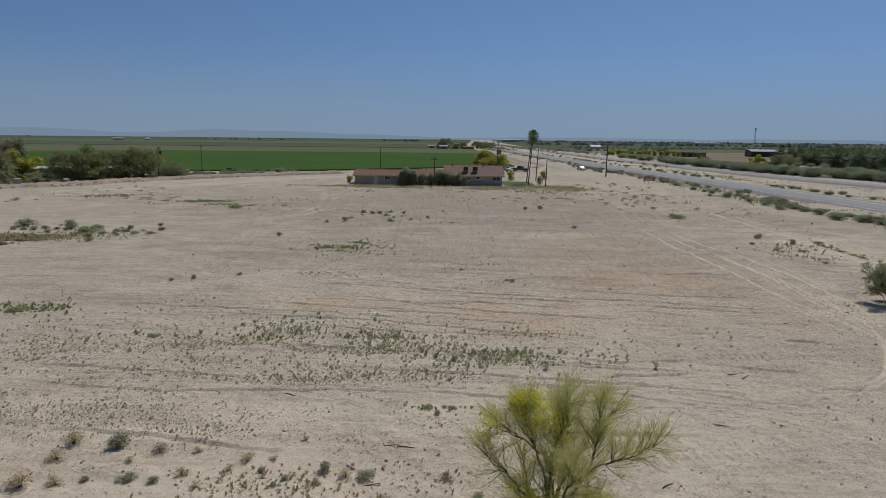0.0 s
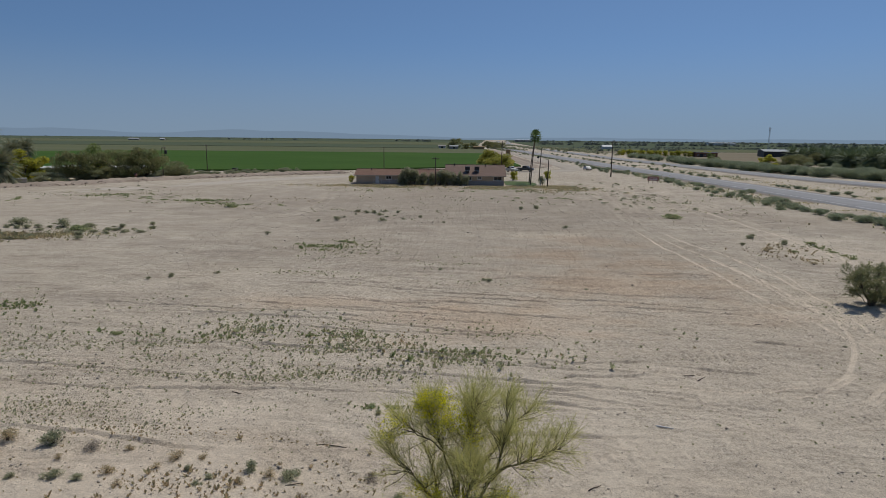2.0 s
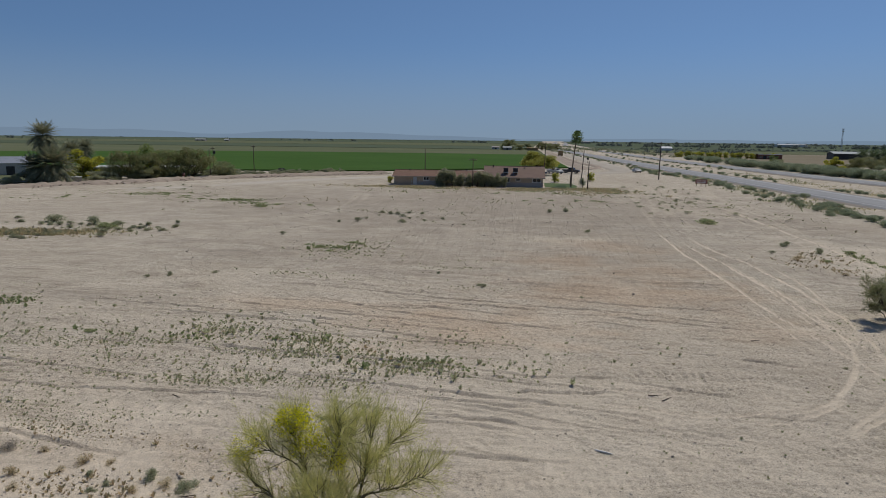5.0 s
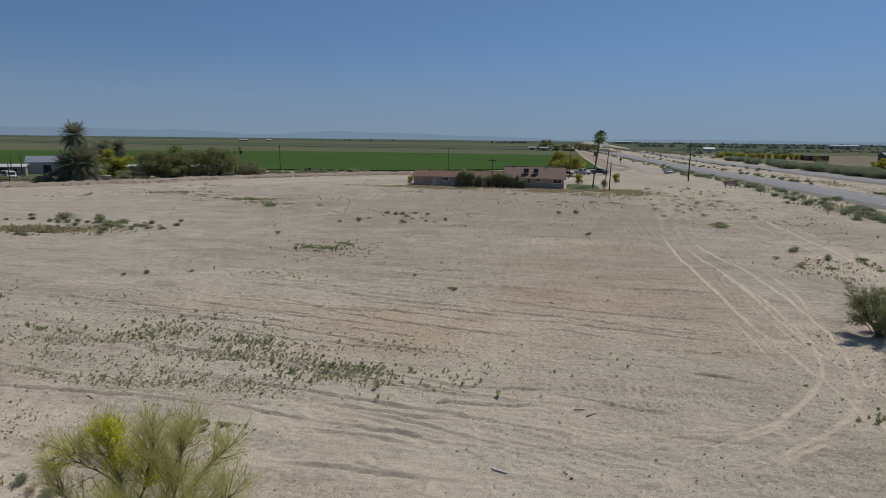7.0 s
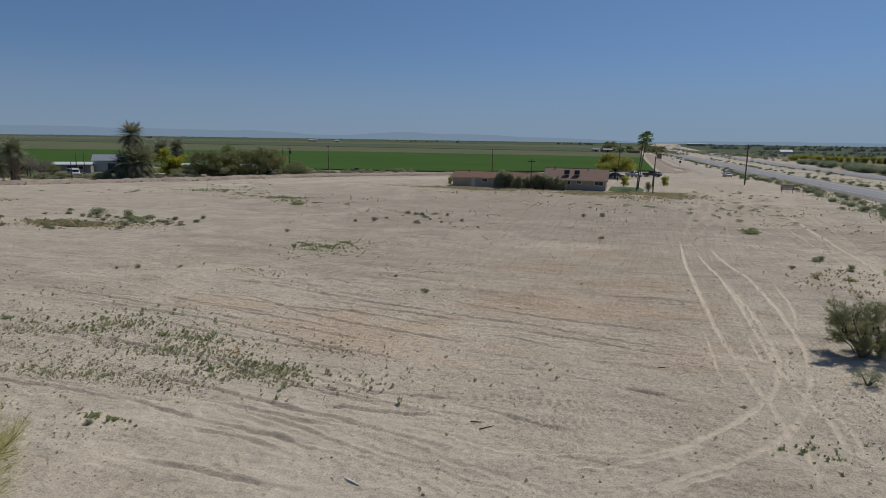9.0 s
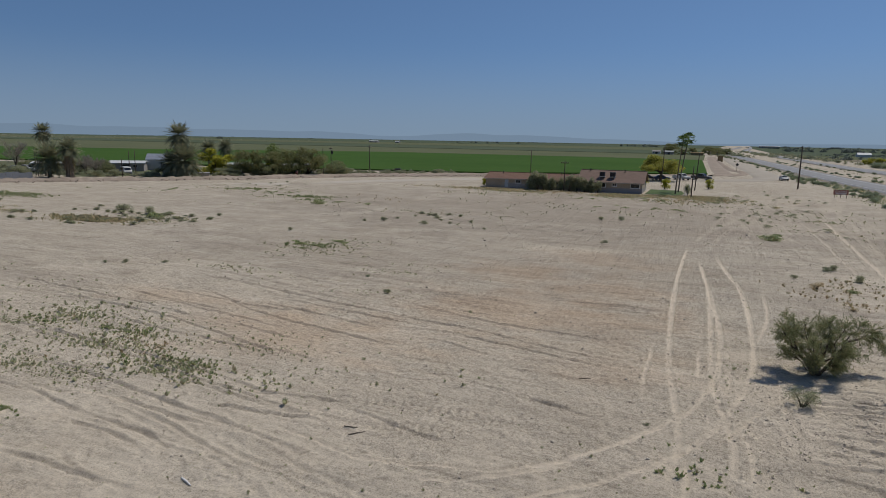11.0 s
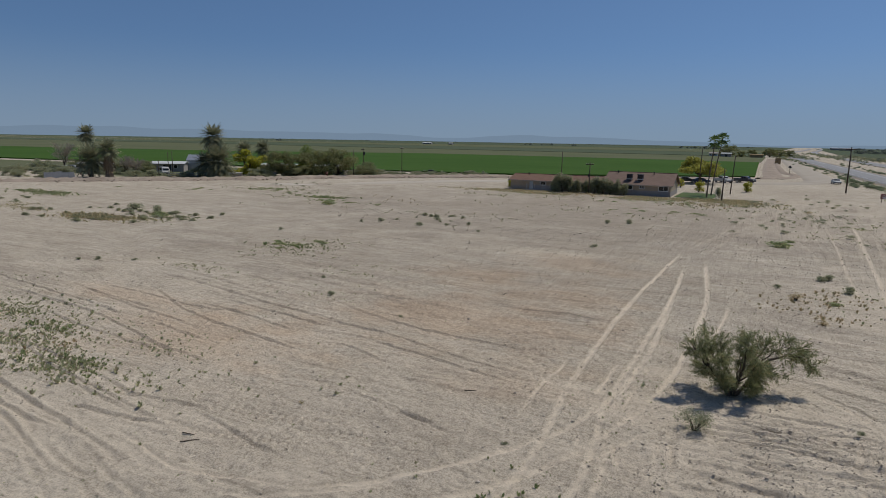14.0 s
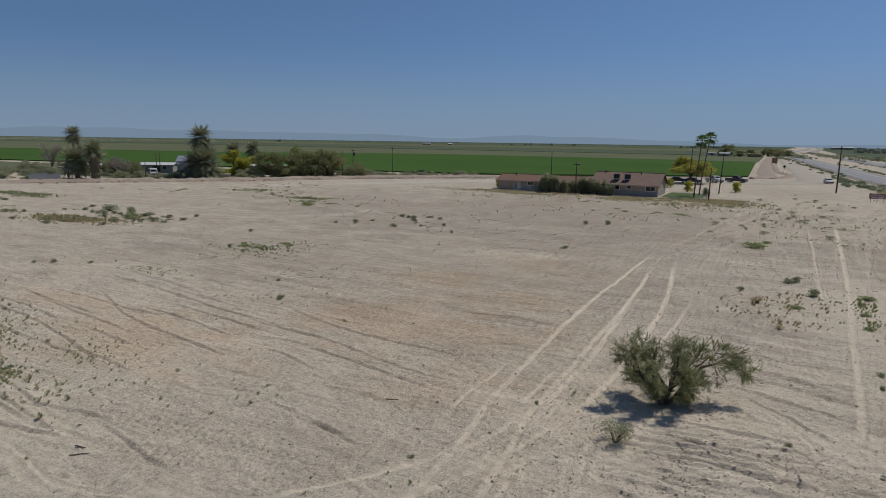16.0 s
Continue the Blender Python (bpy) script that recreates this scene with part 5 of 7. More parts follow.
for k, (x, y, s, turn) in enumerate(((-9.0, 138.7, 1.02, 0), (-7.6, 138.4, 1.2, 40), (-6.3, 138.8, 1.0, 130), (-4.6, 138.9, 0.82, 200), (-2.5, 138.8, 0.85, 160), (-0.9, 138.6, 1.05, 220), (0.7, 138.7, 0.95, 300), (2.2, 138.5, 0.85, 80), (3.7, 138.4, 0.9, 20), (4.9, 138.6, 0.72, 250))):
    put_shrub("oleander_bush", OLE[k % 4], "tall olive oleander bush against the house wall", "bush", "oleanders before the house", on_ground(x, y, turn, s))
YS = shrub_meshes(77, "yellow", M["leaf_yellow"], 2.0, 2.0, 1800, 0.075, 9, 5)
for x, y, s in ((16.9, 158.1, 1.45), (26.1, 163.8, 1.4), (11.9, 170.8, 1.3), (-21.6, 146, 1.0)):
    put_shrub("flowering_shrub", YS, "small round yellow flowering shrub", "bush", "yellow shrubs in the yard", on_ground(x, y, x * 40, s))
put_shrub("garden_shrub", shrub_meshes(78, "green", M["leaf_grey"], 1.9, 2.9, 1600, 0.08, 9, 5), "slender grey-green shrub beside a short pole", "bush", "", on_ground(22.0, 141.6))


# ---- the two trees on the lot ----
def strips(a, b, w, rng):
    """Thin blades from points a to points b."""
    d = b - a
    s = np.cross(d, rng.normal(size=a.shape) + (0, 0, 0.8))
    s /= np.linalg.norm(s, axis=1)[:, None] + 1e-9
    s *= w
    v = np.stack([a - s, a + s, b + s * 0.35, b - s * 0.35], 1).reshape(-1, 3)
    return v, np.arange(len(a) * 4).reshape(-1, 4)


def grown(seed, limbs, n1, l1, n2, l2, n3, l3, up, wood_mat, start=0.35):
    """Limbs along given bends, branches on the limbs, twigs on the branches, and fine shoots on the twigs.
    Returns the wood's mesh and the shoots' beginnings and ends."""
    rng = np.random.default_rng(seed)
    bm = bmesh.new()

    def unit(v):
        return v / (np.linalg.norm(v) + 1e-9)
    a_, b_ = [], []
    for pts, r0, leafy in limbs:
        c = np.array([tuple(p) for p in pts], float)
        t = np.linspace(0, 1, len(c))
        tt = np.linspace(0, 1, 10)
        c = np.stack([np.interp(tt, t, c[:, k]) for k in range(3)], 1)
        c[1:-1] += rng.normal(0, 0.035, (8, 3))
        tube(bm, [tuple(p) for p in c], [r0 * (1 - 0.85 * k) + 0.004 for k in tt], 6)
        for _ in range(int(n1 * leafy)):
            u = rng.uniform(start, 1.0)
            p = np.array([np.interp(u, tt, c[:, k]) for k in range(3)])
            k = min(8, int(u * 9))
            d = unit(unit(c[k + 1] - c[k]) * 0.9 + rng.normal(0, 0.62, 3) + (0, 0, up))
            L = l1 * rng.uniform(0.5, 1.2) * (1.15 - 0.45 * u)
            mid, end = p + d * L * 0.5 + rng.normal(0, 0.03, 3), p + d * L + (0, 0, 0.1 * L * up)
            tube(bm, [tuple(p), tuple(mid), tuple(end)], [0.014, 0.009, 0.004], 3, False)
            for _ in range(n2):
                w = rng.uniform(0.15, 1.0)
                q = p + (end - p) * w
                e = unit(d + rng.normal(0, 0.5, 3) + (0, 0, up * 0.8))
                M2 = l2 * rng.uniform(0.5, 1.2)
                a_.append(q)
                b_.append(q + e * M2)
                for _ in range(n3):
                    h = q + e * M2 * rng.uniform(0.2, 1.0)
                    g = unit(e + rng.normal(0, 0.5, 3) + (0, 0, up * 0.5))
                    a_.append(h)
                    b_.append(h + g * l3 * rng.uniform(0.5, 1.3))
    return mesh_of(bm, "trunk", wood_mat, True), np.array(a_), np.array(b_), rng


P = [
    ([(0.05, 0, -0.2), (0.15, 0, 0.7), (0.66, -0.1, 2.0), (1.1, -0.15, 2.55), (1.15, 0.0, 3.3), (1.2, 0.1, 4.1)], 0.055, 1.3),
    ([(0.66, -0.1, 2.0), (1.2, -0.2, 2.5), (1.9, -0.3, 2.8), (2.6, -0.3, 3.15)], 0.035, 1.1),
    ([(-0.05, 0, -0.2), (-0.08, 0.1, 1.2), (-0.05, 0.2, 2.8), (0.35, 0.3, 3.5), (0.4, 0.3, 4.3)], 0.06, 1.4),
    ([(-0.08, 0.1, 1.4), (-0.4, 0.15, 2.6), (-0.6, 0.2, 3.3), (-0.9, 0.2, 4.0)], 0.035, 1.3),
    ([(-0.4, 0.15, 2.7), (-0.9, 0.0, 3.2), (-1.6, -0.1, 3.7)], 0.022, 0.7),
    ([(-0.1, 0, 0.6), (-0.7, -0.1, 1.6), (-1.1, -0.15, 2.1), (-1.6, -0.2, 2.6), (-1.9, -0.2, 3.0)], 0.035, 0.7),
    ([(-0.1, 0, 0.5), (-0.6, 0.2, 1.3), (-0.7, 0.3, 2.0), (-0.85, 0.35, 2.6)], 0.032, 0.6),
    ([(0, 0.05, 0.8), (0.2, 0.7, 1.9), (0.3, 1.2, 2.8), (0.5, 1.4, 3.6)], 0.04, 1.1),
    ([(0, -0.05, 0.8), (0.1, -0.6, 1.7), (0.3, -1.0, 2.5), (0.2, -1.2, 3.1)], 0.04, 1.0),
    ([(0.1, 0, 1.2), (0.6, 0.6, 2.2), (1.3, 0.9, 3.0), (1.9, 1.0, 3.6)], 0.035, 0.9),
    ([(0, 0, 0.6), (-0.5, 0.1, 1.1), (-0.9, 0.1, 1.4)], 0.02, 0.4),
    ([(0.1, 0, 0.6), (0.6, -0.1, 1.1), (1.1, -0.1, 1.3)], 0.02, 0.4),
    ([(0, 0, 0.9), (0.3, 0.3, 1.6), (0.4, 0.4, 2.3)], 0.02, 0.5),
    ([(0, 0, 0.9), (-0.2, -0.2, 1.7), (-0.1, -0.3, 2.5)], 0.02, 0.5),
]
wood, ta, tb, prng = grown(101, [(p, r * 1.1, f) for p, r, f in P], 31, 1.0, 12, 0.45, 7, 0.25, 0.34, M["bark_green"], 0.34)
palo = holder("palo_verde_tree", "slender palo verde with wispy green twigs and patches of yellow bloom", "tree", at=rest(2.8, 14.25, 0, 0.9, 0.0))
o = new("trunk", wood)
o.parent = palo
v, q = strips(ta, tb, 0.0033, prng)
o = new("crown", fast_mesh("crown", v, q, M["leaf_palo"]))
o.parent = palo
tagged(o, "fine olive green twigs")
bl = ((-0.9, 0.1, 4.1, 0.4), (-0.45, 0.1, 4.25, 0.35), (-0.2, 0.2, 3.75, 0.4), (0.15, 0.2, 3.5, 0.35), (-1.8, -0.1, 3.6, 0.4), (-0.6, 0.1, 3.5, 0.3), (0.3, 0.1, 3.1, 0.3), (-0.9, 0.0, 1.5, 0.55), (-0.4, 0.0, 1.2, 0.5), (0.2, 0.0, 1.5, 0.5), (0.7, -0.1, 1.3, 0.5), (1.2, -0.1, 1.4, 0.45))
pick = np.concatenate([np.nonzero(np.linalg.norm(tb - c[:3], axis=1) < c[3])[0] for c in bl])
nb = 11000
pick = prng.choice(pick, nb)
v, q = leaves(prng, tb[pick] + (tb[pick] - ta[pick]) * prng.uniform(-0.3, 0.5, (nb, 1)), np.full((nb, 3), 0.05), nb, 0.019, slim=0.75)
low_bloom = [c for c in bl if c[2] < 2]
free = np.array([c[:3] for c in low_bloom])
v2, q2 = leaves(prng, free, np.repeat(np.array([[c[3] * 0.8] for c in low_bloom]), 3, 1), 3200, 0.016, slim=0.75)
v, q = np.concatenate([v, v2]), np.concatenate([q, q2 + len(v)])
o = new("bloom", fast_mesh("bloom", v, q, M["bloom"]))
o.parent = palo
tagged(o, "bright yellow blossom clusters")

Q = [
    ([(0, 0, -0.2), (-0.35, 0.0, 0.5), (-0.9, 0.1, 1.2), (-1.2, 0.1, 1.9), (-1.1, 0.1, 2.6)], 0.10, 1.1),
    ([(-0.9, 0.1, 1.2), (-1.4, 0.0, 1.9), (-1.75, 0.0, 2.3)], 0.04, 0.6),
    ([(0, 0, -0.2), (0.1, 0.1, 0.7), (-0.3, 0.3, 1.6), (-0.4, 0.4, 2.5)], 0.08, 1.1),
    ([(0.05, 0, -0.2), (0.35, 0.0, 0.8), (0.5, 0.0, 1.7), (0.6, 0.1, 2.5)], 0.08, 1.1),
    ([(0.1, 0, -0.2), (0.7, -0.1, 0.8), (1.3, -0.1, 1.6), (2.0, -0.1, 2.0), (2.7, -0.1, 1.9), (3.2, -0.15, 1.5)], 0.08, 1.3),
    ([(0.7, -0.1, 0.9), (1.2, 0.3, 1.8), (1.6, 0.4, 2.5)], 0.05, 0.9),
    ([(0.3, 0.1, 0.7), (0.8, 0.9, 1.5), (1.2, 1.3, 2.3)], 0.05, 0.9),
    ([(0, 0.1, 0.5), (-0.4, 0.9, 1.4), (-0.6, 1.3, 2.3)], 0.05, 0.9),
    ([(0.1, -0.1, 0.5), (0.3, -0.8, 1.3), (0.5, -1.2, 2.0)], 0.05, 0.9),
    ([(-0.2, -0.1, 0.6), (-0.7, -0.7, 1.4), (-0.9, -0.9, 2.1)], 0.05, 0.8),
    ([(0.1, 0, 0.0), (0.35, -0.35, 0.4), (0.6, -0.5, 0.7)], 0.03, 1.3),
    ([(0, 0, 0.0), (-0.3, -0.4, 0.5), (-0.6, -0.6, 1.0)], 0.03, 1.2),
    ([(0, 0.1, 0.0), (-0.5, 0.3, 0.6), (-1.0, 0.5, 1.1)], 0.03, 1.0),
    ([(0.1, 0.1, 0.0), (0.6, 0.5, 0.6), (1.0, 0.7, 1.2)], 0.03, 1.0),
    ([(0.2, 0, 0.1), (0.8, -0.3, 0.8), (1.5, -0.4, 1.3)], 0.03, 1.0),
    ([(1.2, 0, 1.7), (2.1, 0.3, 2.2), (3.0, 0.4, 2.1)], 0.03, 0.9),
]
wood, ta, tb, mrng = grown(202, Q, 19, 0.66, 8, 0.32, 3, 0.18, 0.0, M["bark"], 0.45)
mesq = holder("mesquite_tree", "low spreading dark green mesquite with several leaning trunks", "tree", at=rest(28.3, 38.4, 26, 0.94, 0.0) @ Matrix.Diagonal((1.0, 1.0, 0.93, 1)))
o = new("trunk", wood)
o.parent = mesq
v1, q1 = strips(ta, tb, 0.012, mrng)
n = 13000
pick = mrng.integers(0, len(tb), n)
f = mrng.uniform(0.2, 1.1, n)[:, None]
pa = ta[pick] + (tb[pick] - ta[pick]) * f + mrng.normal(0, 0.03, (n, 3))
dr = mrng.normal(0, 1, (n, 3)) + (0, 0, -0.7)
dr /= np.linalg.norm(dr, axis=1)[:, None]
v2, q2 = strips(pa, pa + dr * mrng.uniform(0.07, 0.18, n)[:, None], 0.011, mrng)
o = new("crown", fast_mesh("crown", np.concatenate([v1, v2]), np.concatenate([q1, q2 + len(v1)]), M["leaf_mesquite"]))
o.parent = mesq

# ---- weeds and desert shrubs ----
def heights(x, y):
    i = np.clip(np.searchsorted(gx, x) - 1, 0, I - 2)
    j = np.clip(np.searchsorted(gy, y) - 1, 0, J - 2)
    u, v = (x - gx[i]) / (gx[i + 1] - gx[i]), (y - gy[j]) / (gy[j + 1] - gy[j])
    return (Z[j, i] * (1 - u) + Z[j, i + 1] * u) * (1 - v) + (Z[j + 1, i] * (1 - u) + Z[j + 1, i + 1] * u) * v


def tufts(name, mat, areas, size, blades, label, seed, gap=0.2):
    """Small weeds by the thousand: each a low dome of short blades, standing apart in loose rows inside oval areas."""
    rng = np.random.default_rng(seed)
    xs, ys, ss = [], [], []
    for cx, cy, rx, ry, n, s in areas:
        m = int(n * 2.4)
        x, y = cx + rng.normal(0, 0.55, m) * rx, cy + rng.normal(0, 0.55, m) * ry
        far = 1 / (1 + np.clip(cy - 50, 0, 100) / 40)
        keep = lattice_noise(x * 0.35 * far, (y + 0.05 * x) * 1.3, seed) * 0.5 + lattice_noise(x * 0.2, y * 0.35, seed + 3) * 0.3 + rng.uniform(0, 0.32, m)
        o = np.argsort(-keep)[:n]
        xs.append(x[o]), ys.append(y[o]), ss.append(np.full(n, s))
    x, y, s = np.concatenate(xs), np.concatenate(ys), np.concatenate(ss)
    _, apart = np.unique(np.stack([np.floor(x / gap), np.floor(y / gap)], 1), axis=0, return_index=True)
    x, y, s = x[apart], y[apart], s[apart]
    loose = (y < 62) | (lattice_noise(x * 0.11, y * 0.17, seed + 8) + rng.uniform(-0.12, 0.12, len(x)) > 0.56)
    x, y, s = x[loose], y[loose], s[loose]
    s = s * size * np.exp(rng.normal(0, 0.34, len(x)))
    z = heights(x, y)
    base = np.repeat(np.stack([x, y, z - 0.01], 1), blades, 0)
    ang, out = rng.uniform(0, 2 * math.pi, len(base)), rng.uniform(0.1, 0.75, len(base))
    S = np.repeat(s, blades)
    d = np.stack([np.cos(ang) * out, np.sin(ang) * out, rng.uniform(0.35, 1.0, len(base))], 1)
    a = base + np.stack([np.cos(ang), np.sin(ang), 0 * ang], 1) * (S * 0.1)[:, None]
    turn = ang + rng.uniform(-0.9, 0.9, len(base))
    side = np.stack([-np.sin(turn), np.cos(turn), 0 * ang], 1) * (S * 0.2)[:, None]
    mid = base + d * (S * 0.6)[:, None]
    v = np.stack([a, mid + side, base + d * S[:, None], mid - side], 1).reshape(-1, 3)
    return tagged(new(name, fast_mesh(name, v, np.arange(len(v)).reshape(-1, 4), mat)), label, "weeds", kind="stuff")


tufts("weeds", M["weed"], [(-3, 29.6, 11, 3.4, 950, 1.0), (-7.8, 31.5, 2.4, 2.4, 250, 1.15), (-3.1, 30.1, 3.8, 1.9, 400, 1.1), (3.4, 27.8, 3.6, 1.6, 480, 1.15), (-1.6, 25.4, 4.2, 1.1, 460, 0.8), (-7.4, 25.5, 4, 1.3, 360, 0.85), (-11, 29.3, 2.4, 0.7, 70, 1.0),
                           (-17, 26.5, 8, 4.5, 1100, 0.75), (-10.6, 25.8, 4, 1.5, 180, 0.8), (-13.3, 21.2, 4.2, 1.6, 1150, 0.6), (-7.5, 20.6, 7, 1.6, 1150, 0.52), (-22, 34, 8, 5, 320, 0.9), (0, 45, 40, 30, 800, 0.6), (-8, 57, 4.5, 5, 230, 1.15), (2.3, 50, 3, 4, 90, 0.9),
                           (-7, 45, 4, 1.2, 110, 1.0), (4, 44, 3, 2, 50, 0.9), (10, 100, 22, 14, 420, 1.5), (33, 60, 4, 7, 80, 1.2), (-5, 85, 14, 8, 120, 1.2), (-38, 95, 22, 14, 420, 1.5), (25, 27, 5, 4, 60, 0.7), (-40, 64, 12, 5, 520, 1.2), (23, 125, 14, 8, 420, 1.6), (-60, 110, 20, 10, 380, 1.1), (40, 100, 8, 18, 420, 1.5), (14, 21, 8, 4, 70, 0.6), (-2, 131, 24, 3, 520, 1.9), (8, 116, 20, 6, 320, 1.8), (-10, 122, 22, 4, 220, 1.7), (24.4, 33.5, 1.2, 5, 40, 0.6), (25.4, 39, 0.7, 4, 26, 0.7)],
      0.097, 12, "small grey-green weeds standing apart on bare soil", 301, 0.15)
tufts("green_weeds", M["weed_green"], [(3.2, 27.9, 3.2, 1.2, 150, 1.0), (-3.4, 30.6, 3.4, 1.2, 80, 1.0), (-8, 32, 2, 1.6, 40, 1.0), (0.1, 22.1, 0.9, 0.16, 40, 0.9), (-51, 106, 8, 2.2, 1300, 1.7), (-38, 99, 5, 1.5, 500, 1.6), (-78, 76, 9, 3, 600, 1.4), (-29, 93, 4.5, 1.2, 600, 1.5), (31, 82, 2.2, 1.4, 300, 1.4), (-24, 35, 2.5, 1.5, 120, 1.3), (-12, 30.6, 5, 0.5, 60, 1.0), (37.3, 58, 0.5, 4, 160, 1.0), (-9, 57, 3, 2, 80, 1.4), (14, 134, 14, 3, 260, 2.2), (24, 27.5, 2, 1.2, 40, 0.9)],
      0.125, 11, "low green weeds in loose patches", 302, 0.2)
tufts("dry_weeds", M["rust_weed"], [(-5, 17.2, 6, 1.4, 260, 0.8), (-7, 20.0, 7, 0.9, 330, 0.5), (-41, 60.5, 5, 2.2, 500, 1.6), (-1, 137.0, 20, 1.5, 700, 1.4), (-2, 30, 9, 3, 120, 0.8), (33, 57, 3, 4, 120, 1.4), (18, 130, 10, 6, 260, 2.2), (-20, 100, 30, 12, 200, 1.3)],
      0.12, 8, "dry rusty brown weeds and grass", 303, 0.16)
tufts("dead_sprigs", M["tumble"], [(0, 35, 32, 16, 4200, 0.8), (5, 70, 45, 30, 1700, 1.2), (5, 110, 55, 30, 1200, 1.5), (31, 34, 6, 6, 200, 0.8), (40, 110, 9, 40, 1500, 1.6)], 0.048, 5, "tiny dead sprigs strewn over the soil", 306, 0.05)
tufts("dry_grass", M["dry_grass"], [(-1, 136.6, 20, 2.0, 5200, 1.9), (-2, 133.5, 22, 2.4, 4200, 2.0), (20, 137, 9, 4, 2200, 2.2), (24, 133, 8, 5, 1500, 1.8), (-41, 60.5, 5, 2.2, 2600, 2.6), (15, 129, 12, 4, 900, 1.8), (-60, 62, 8, 3, 500, 1.6)], 0.085, 6, "dry straw-coloured grass in thin patches", 305, 0.1)
S_GREY = [shrub_meshes(80 + k, "sage", M["leaf_grey"], 1.0, 0.72, 1100, 0.034, 10, 6) for k in range(3)]
S_RUST = [shrub_meshes(90 + k, "rusty", M["rust_weed"], 1.0, 0.7, 620, 0.034, 10, 8) for k in range(2)]
S_GREEN = [shrub_meshes(95 + k, "green", M["weed_green"], 1.0, 0.36, 620, 0.04, 10, 5) for k in range(2)]
S_DEAD = [shrub_meshes(98, "dead", M["tumble"], 1.0, 0.7, 700, 0.03, 9, 8)]
rs = random.Random(9)
for kind, meshes, lab, spots in (
    ("sage", S_GREY, "small grey-green desert shrub on bare soil", ((-18.9, 42.8, 0.5), (-17.6, 43.6, 0.7), (-14.7, 44.6, 0.5), (-11.8, 76.1, 0.9), (-13.8, 74.9, 0.5), (-6.2, 75.5, 0.8), (-9.4, 84.6, 0.6), (-8.3, 84.1, 0.7), (-7.3, 82.3, 0.7), (-3.9, 77.8, 0.5), (-1.8, 79.7, 0.5), (1.2, 75.6, 0.4), (1.5, 47.4, 0.5), (11.4, 41.4, 0.4),
                                                                                     (4.7, 44, 0.45), (-10.4, 19, 1.0), (-10.4, 17, 0.36), (-9.2, 17, 0.6), (-8.4, 16.9, 0.45), (-5.4, 17.6, 0.36), (-4.8, 16.8, 0.36), (-4.6, 17.2, 0.36), (-3.5, 17.7, 0.62), (-2.2, 17.3, 0.7), (1.1, 16.3, 0.5), (-0.1, 21.6, 0.42), (33.4, 65.8, 0.7), (12.1, 90.8, 0.8), (14.4, 92.5, 0.9))),
    ("sage", S_GREY, "small grey-green desert shrub on bare soil", (
                                                                                     (33.9, 66.3, 0.7), (34.7, 61.3, 0.8), (32.5, 36.7, 0.35), (36.3, 46.1, 0.5), (36.1, 44.2, 0.4), (15.1, 71.1, 0.6), (-16.7, 63.9, 0.6), (24.1, 36, 0.3), (21.9, 30.3, 0.25), (30.3, 60.6, 0.5), (-40.4, 67.6, 1.5), (-45.9, 68.5, 1.8), (5, 43.6, 0.6))),
    ("rust", S_RUST, "dry rusty brown weed clump on bare soil", ((-11.9, 19, 0.9), (-11.9, 18.1, 0.7), (-7.8, 18.8, 0.42), (-11.1, 16.7, 0.6), (-7.7, 17.3, 0.55), (-6.0, 18.2, 0.6), (-6.4, 17.7, 0.4), (-2.8, 17.3, 0.5), (-12, 16.5, 0.9), (32.5, 52.1, 0.6), (31.4, 57.7, 1.1), (-7.0, 16.6, 0.4), (-3.6, 16.9, 0.4), (-5.2, 18.3, 0.4), (-9.6, 18.0, 0.35))),
    ("green", S_GREEN, "low green weed clump on bare soil", ((-0.5, 22.2, 0.55), (0.4, 22.2, 0.45), (-37.2, 65.7, 2.0), (31.9, 86.7, 0.9), (33.5, 57.4, 1.0), (37.7, 62.2, 0.9), (37.2, 57.4, 0.9), (36.9, 54, 0.8), (30.7, 81.9, 2.0), (-14.6, 30.5, 0.7), (-24.3, 34.9, 1.4), (-29.2, 89.1, 1.8))),
    ("dead", S_DEAD, "bare grey dead twiggy shrub on the soil", ((-9.0, 18.7, 0.75), (0.2, 17.2, 0.6), (-1.6, 16.2, 0.5)))):
    for k, (x, y, w) in enumerate(spots):
        put_shrub("desert_shrub", meshes[k % len(meshes)], lab, "shrub", kind + " shrubs on the lot", rest(x, y, rs.uniform(0, 360), w * (1.4 if y > 60 else 1.0)) @ Matrix.Diagonal((1.12, 1.12, 0.8, 1)))
rl = random.Random(77)
FAR_CLUMPS = {}
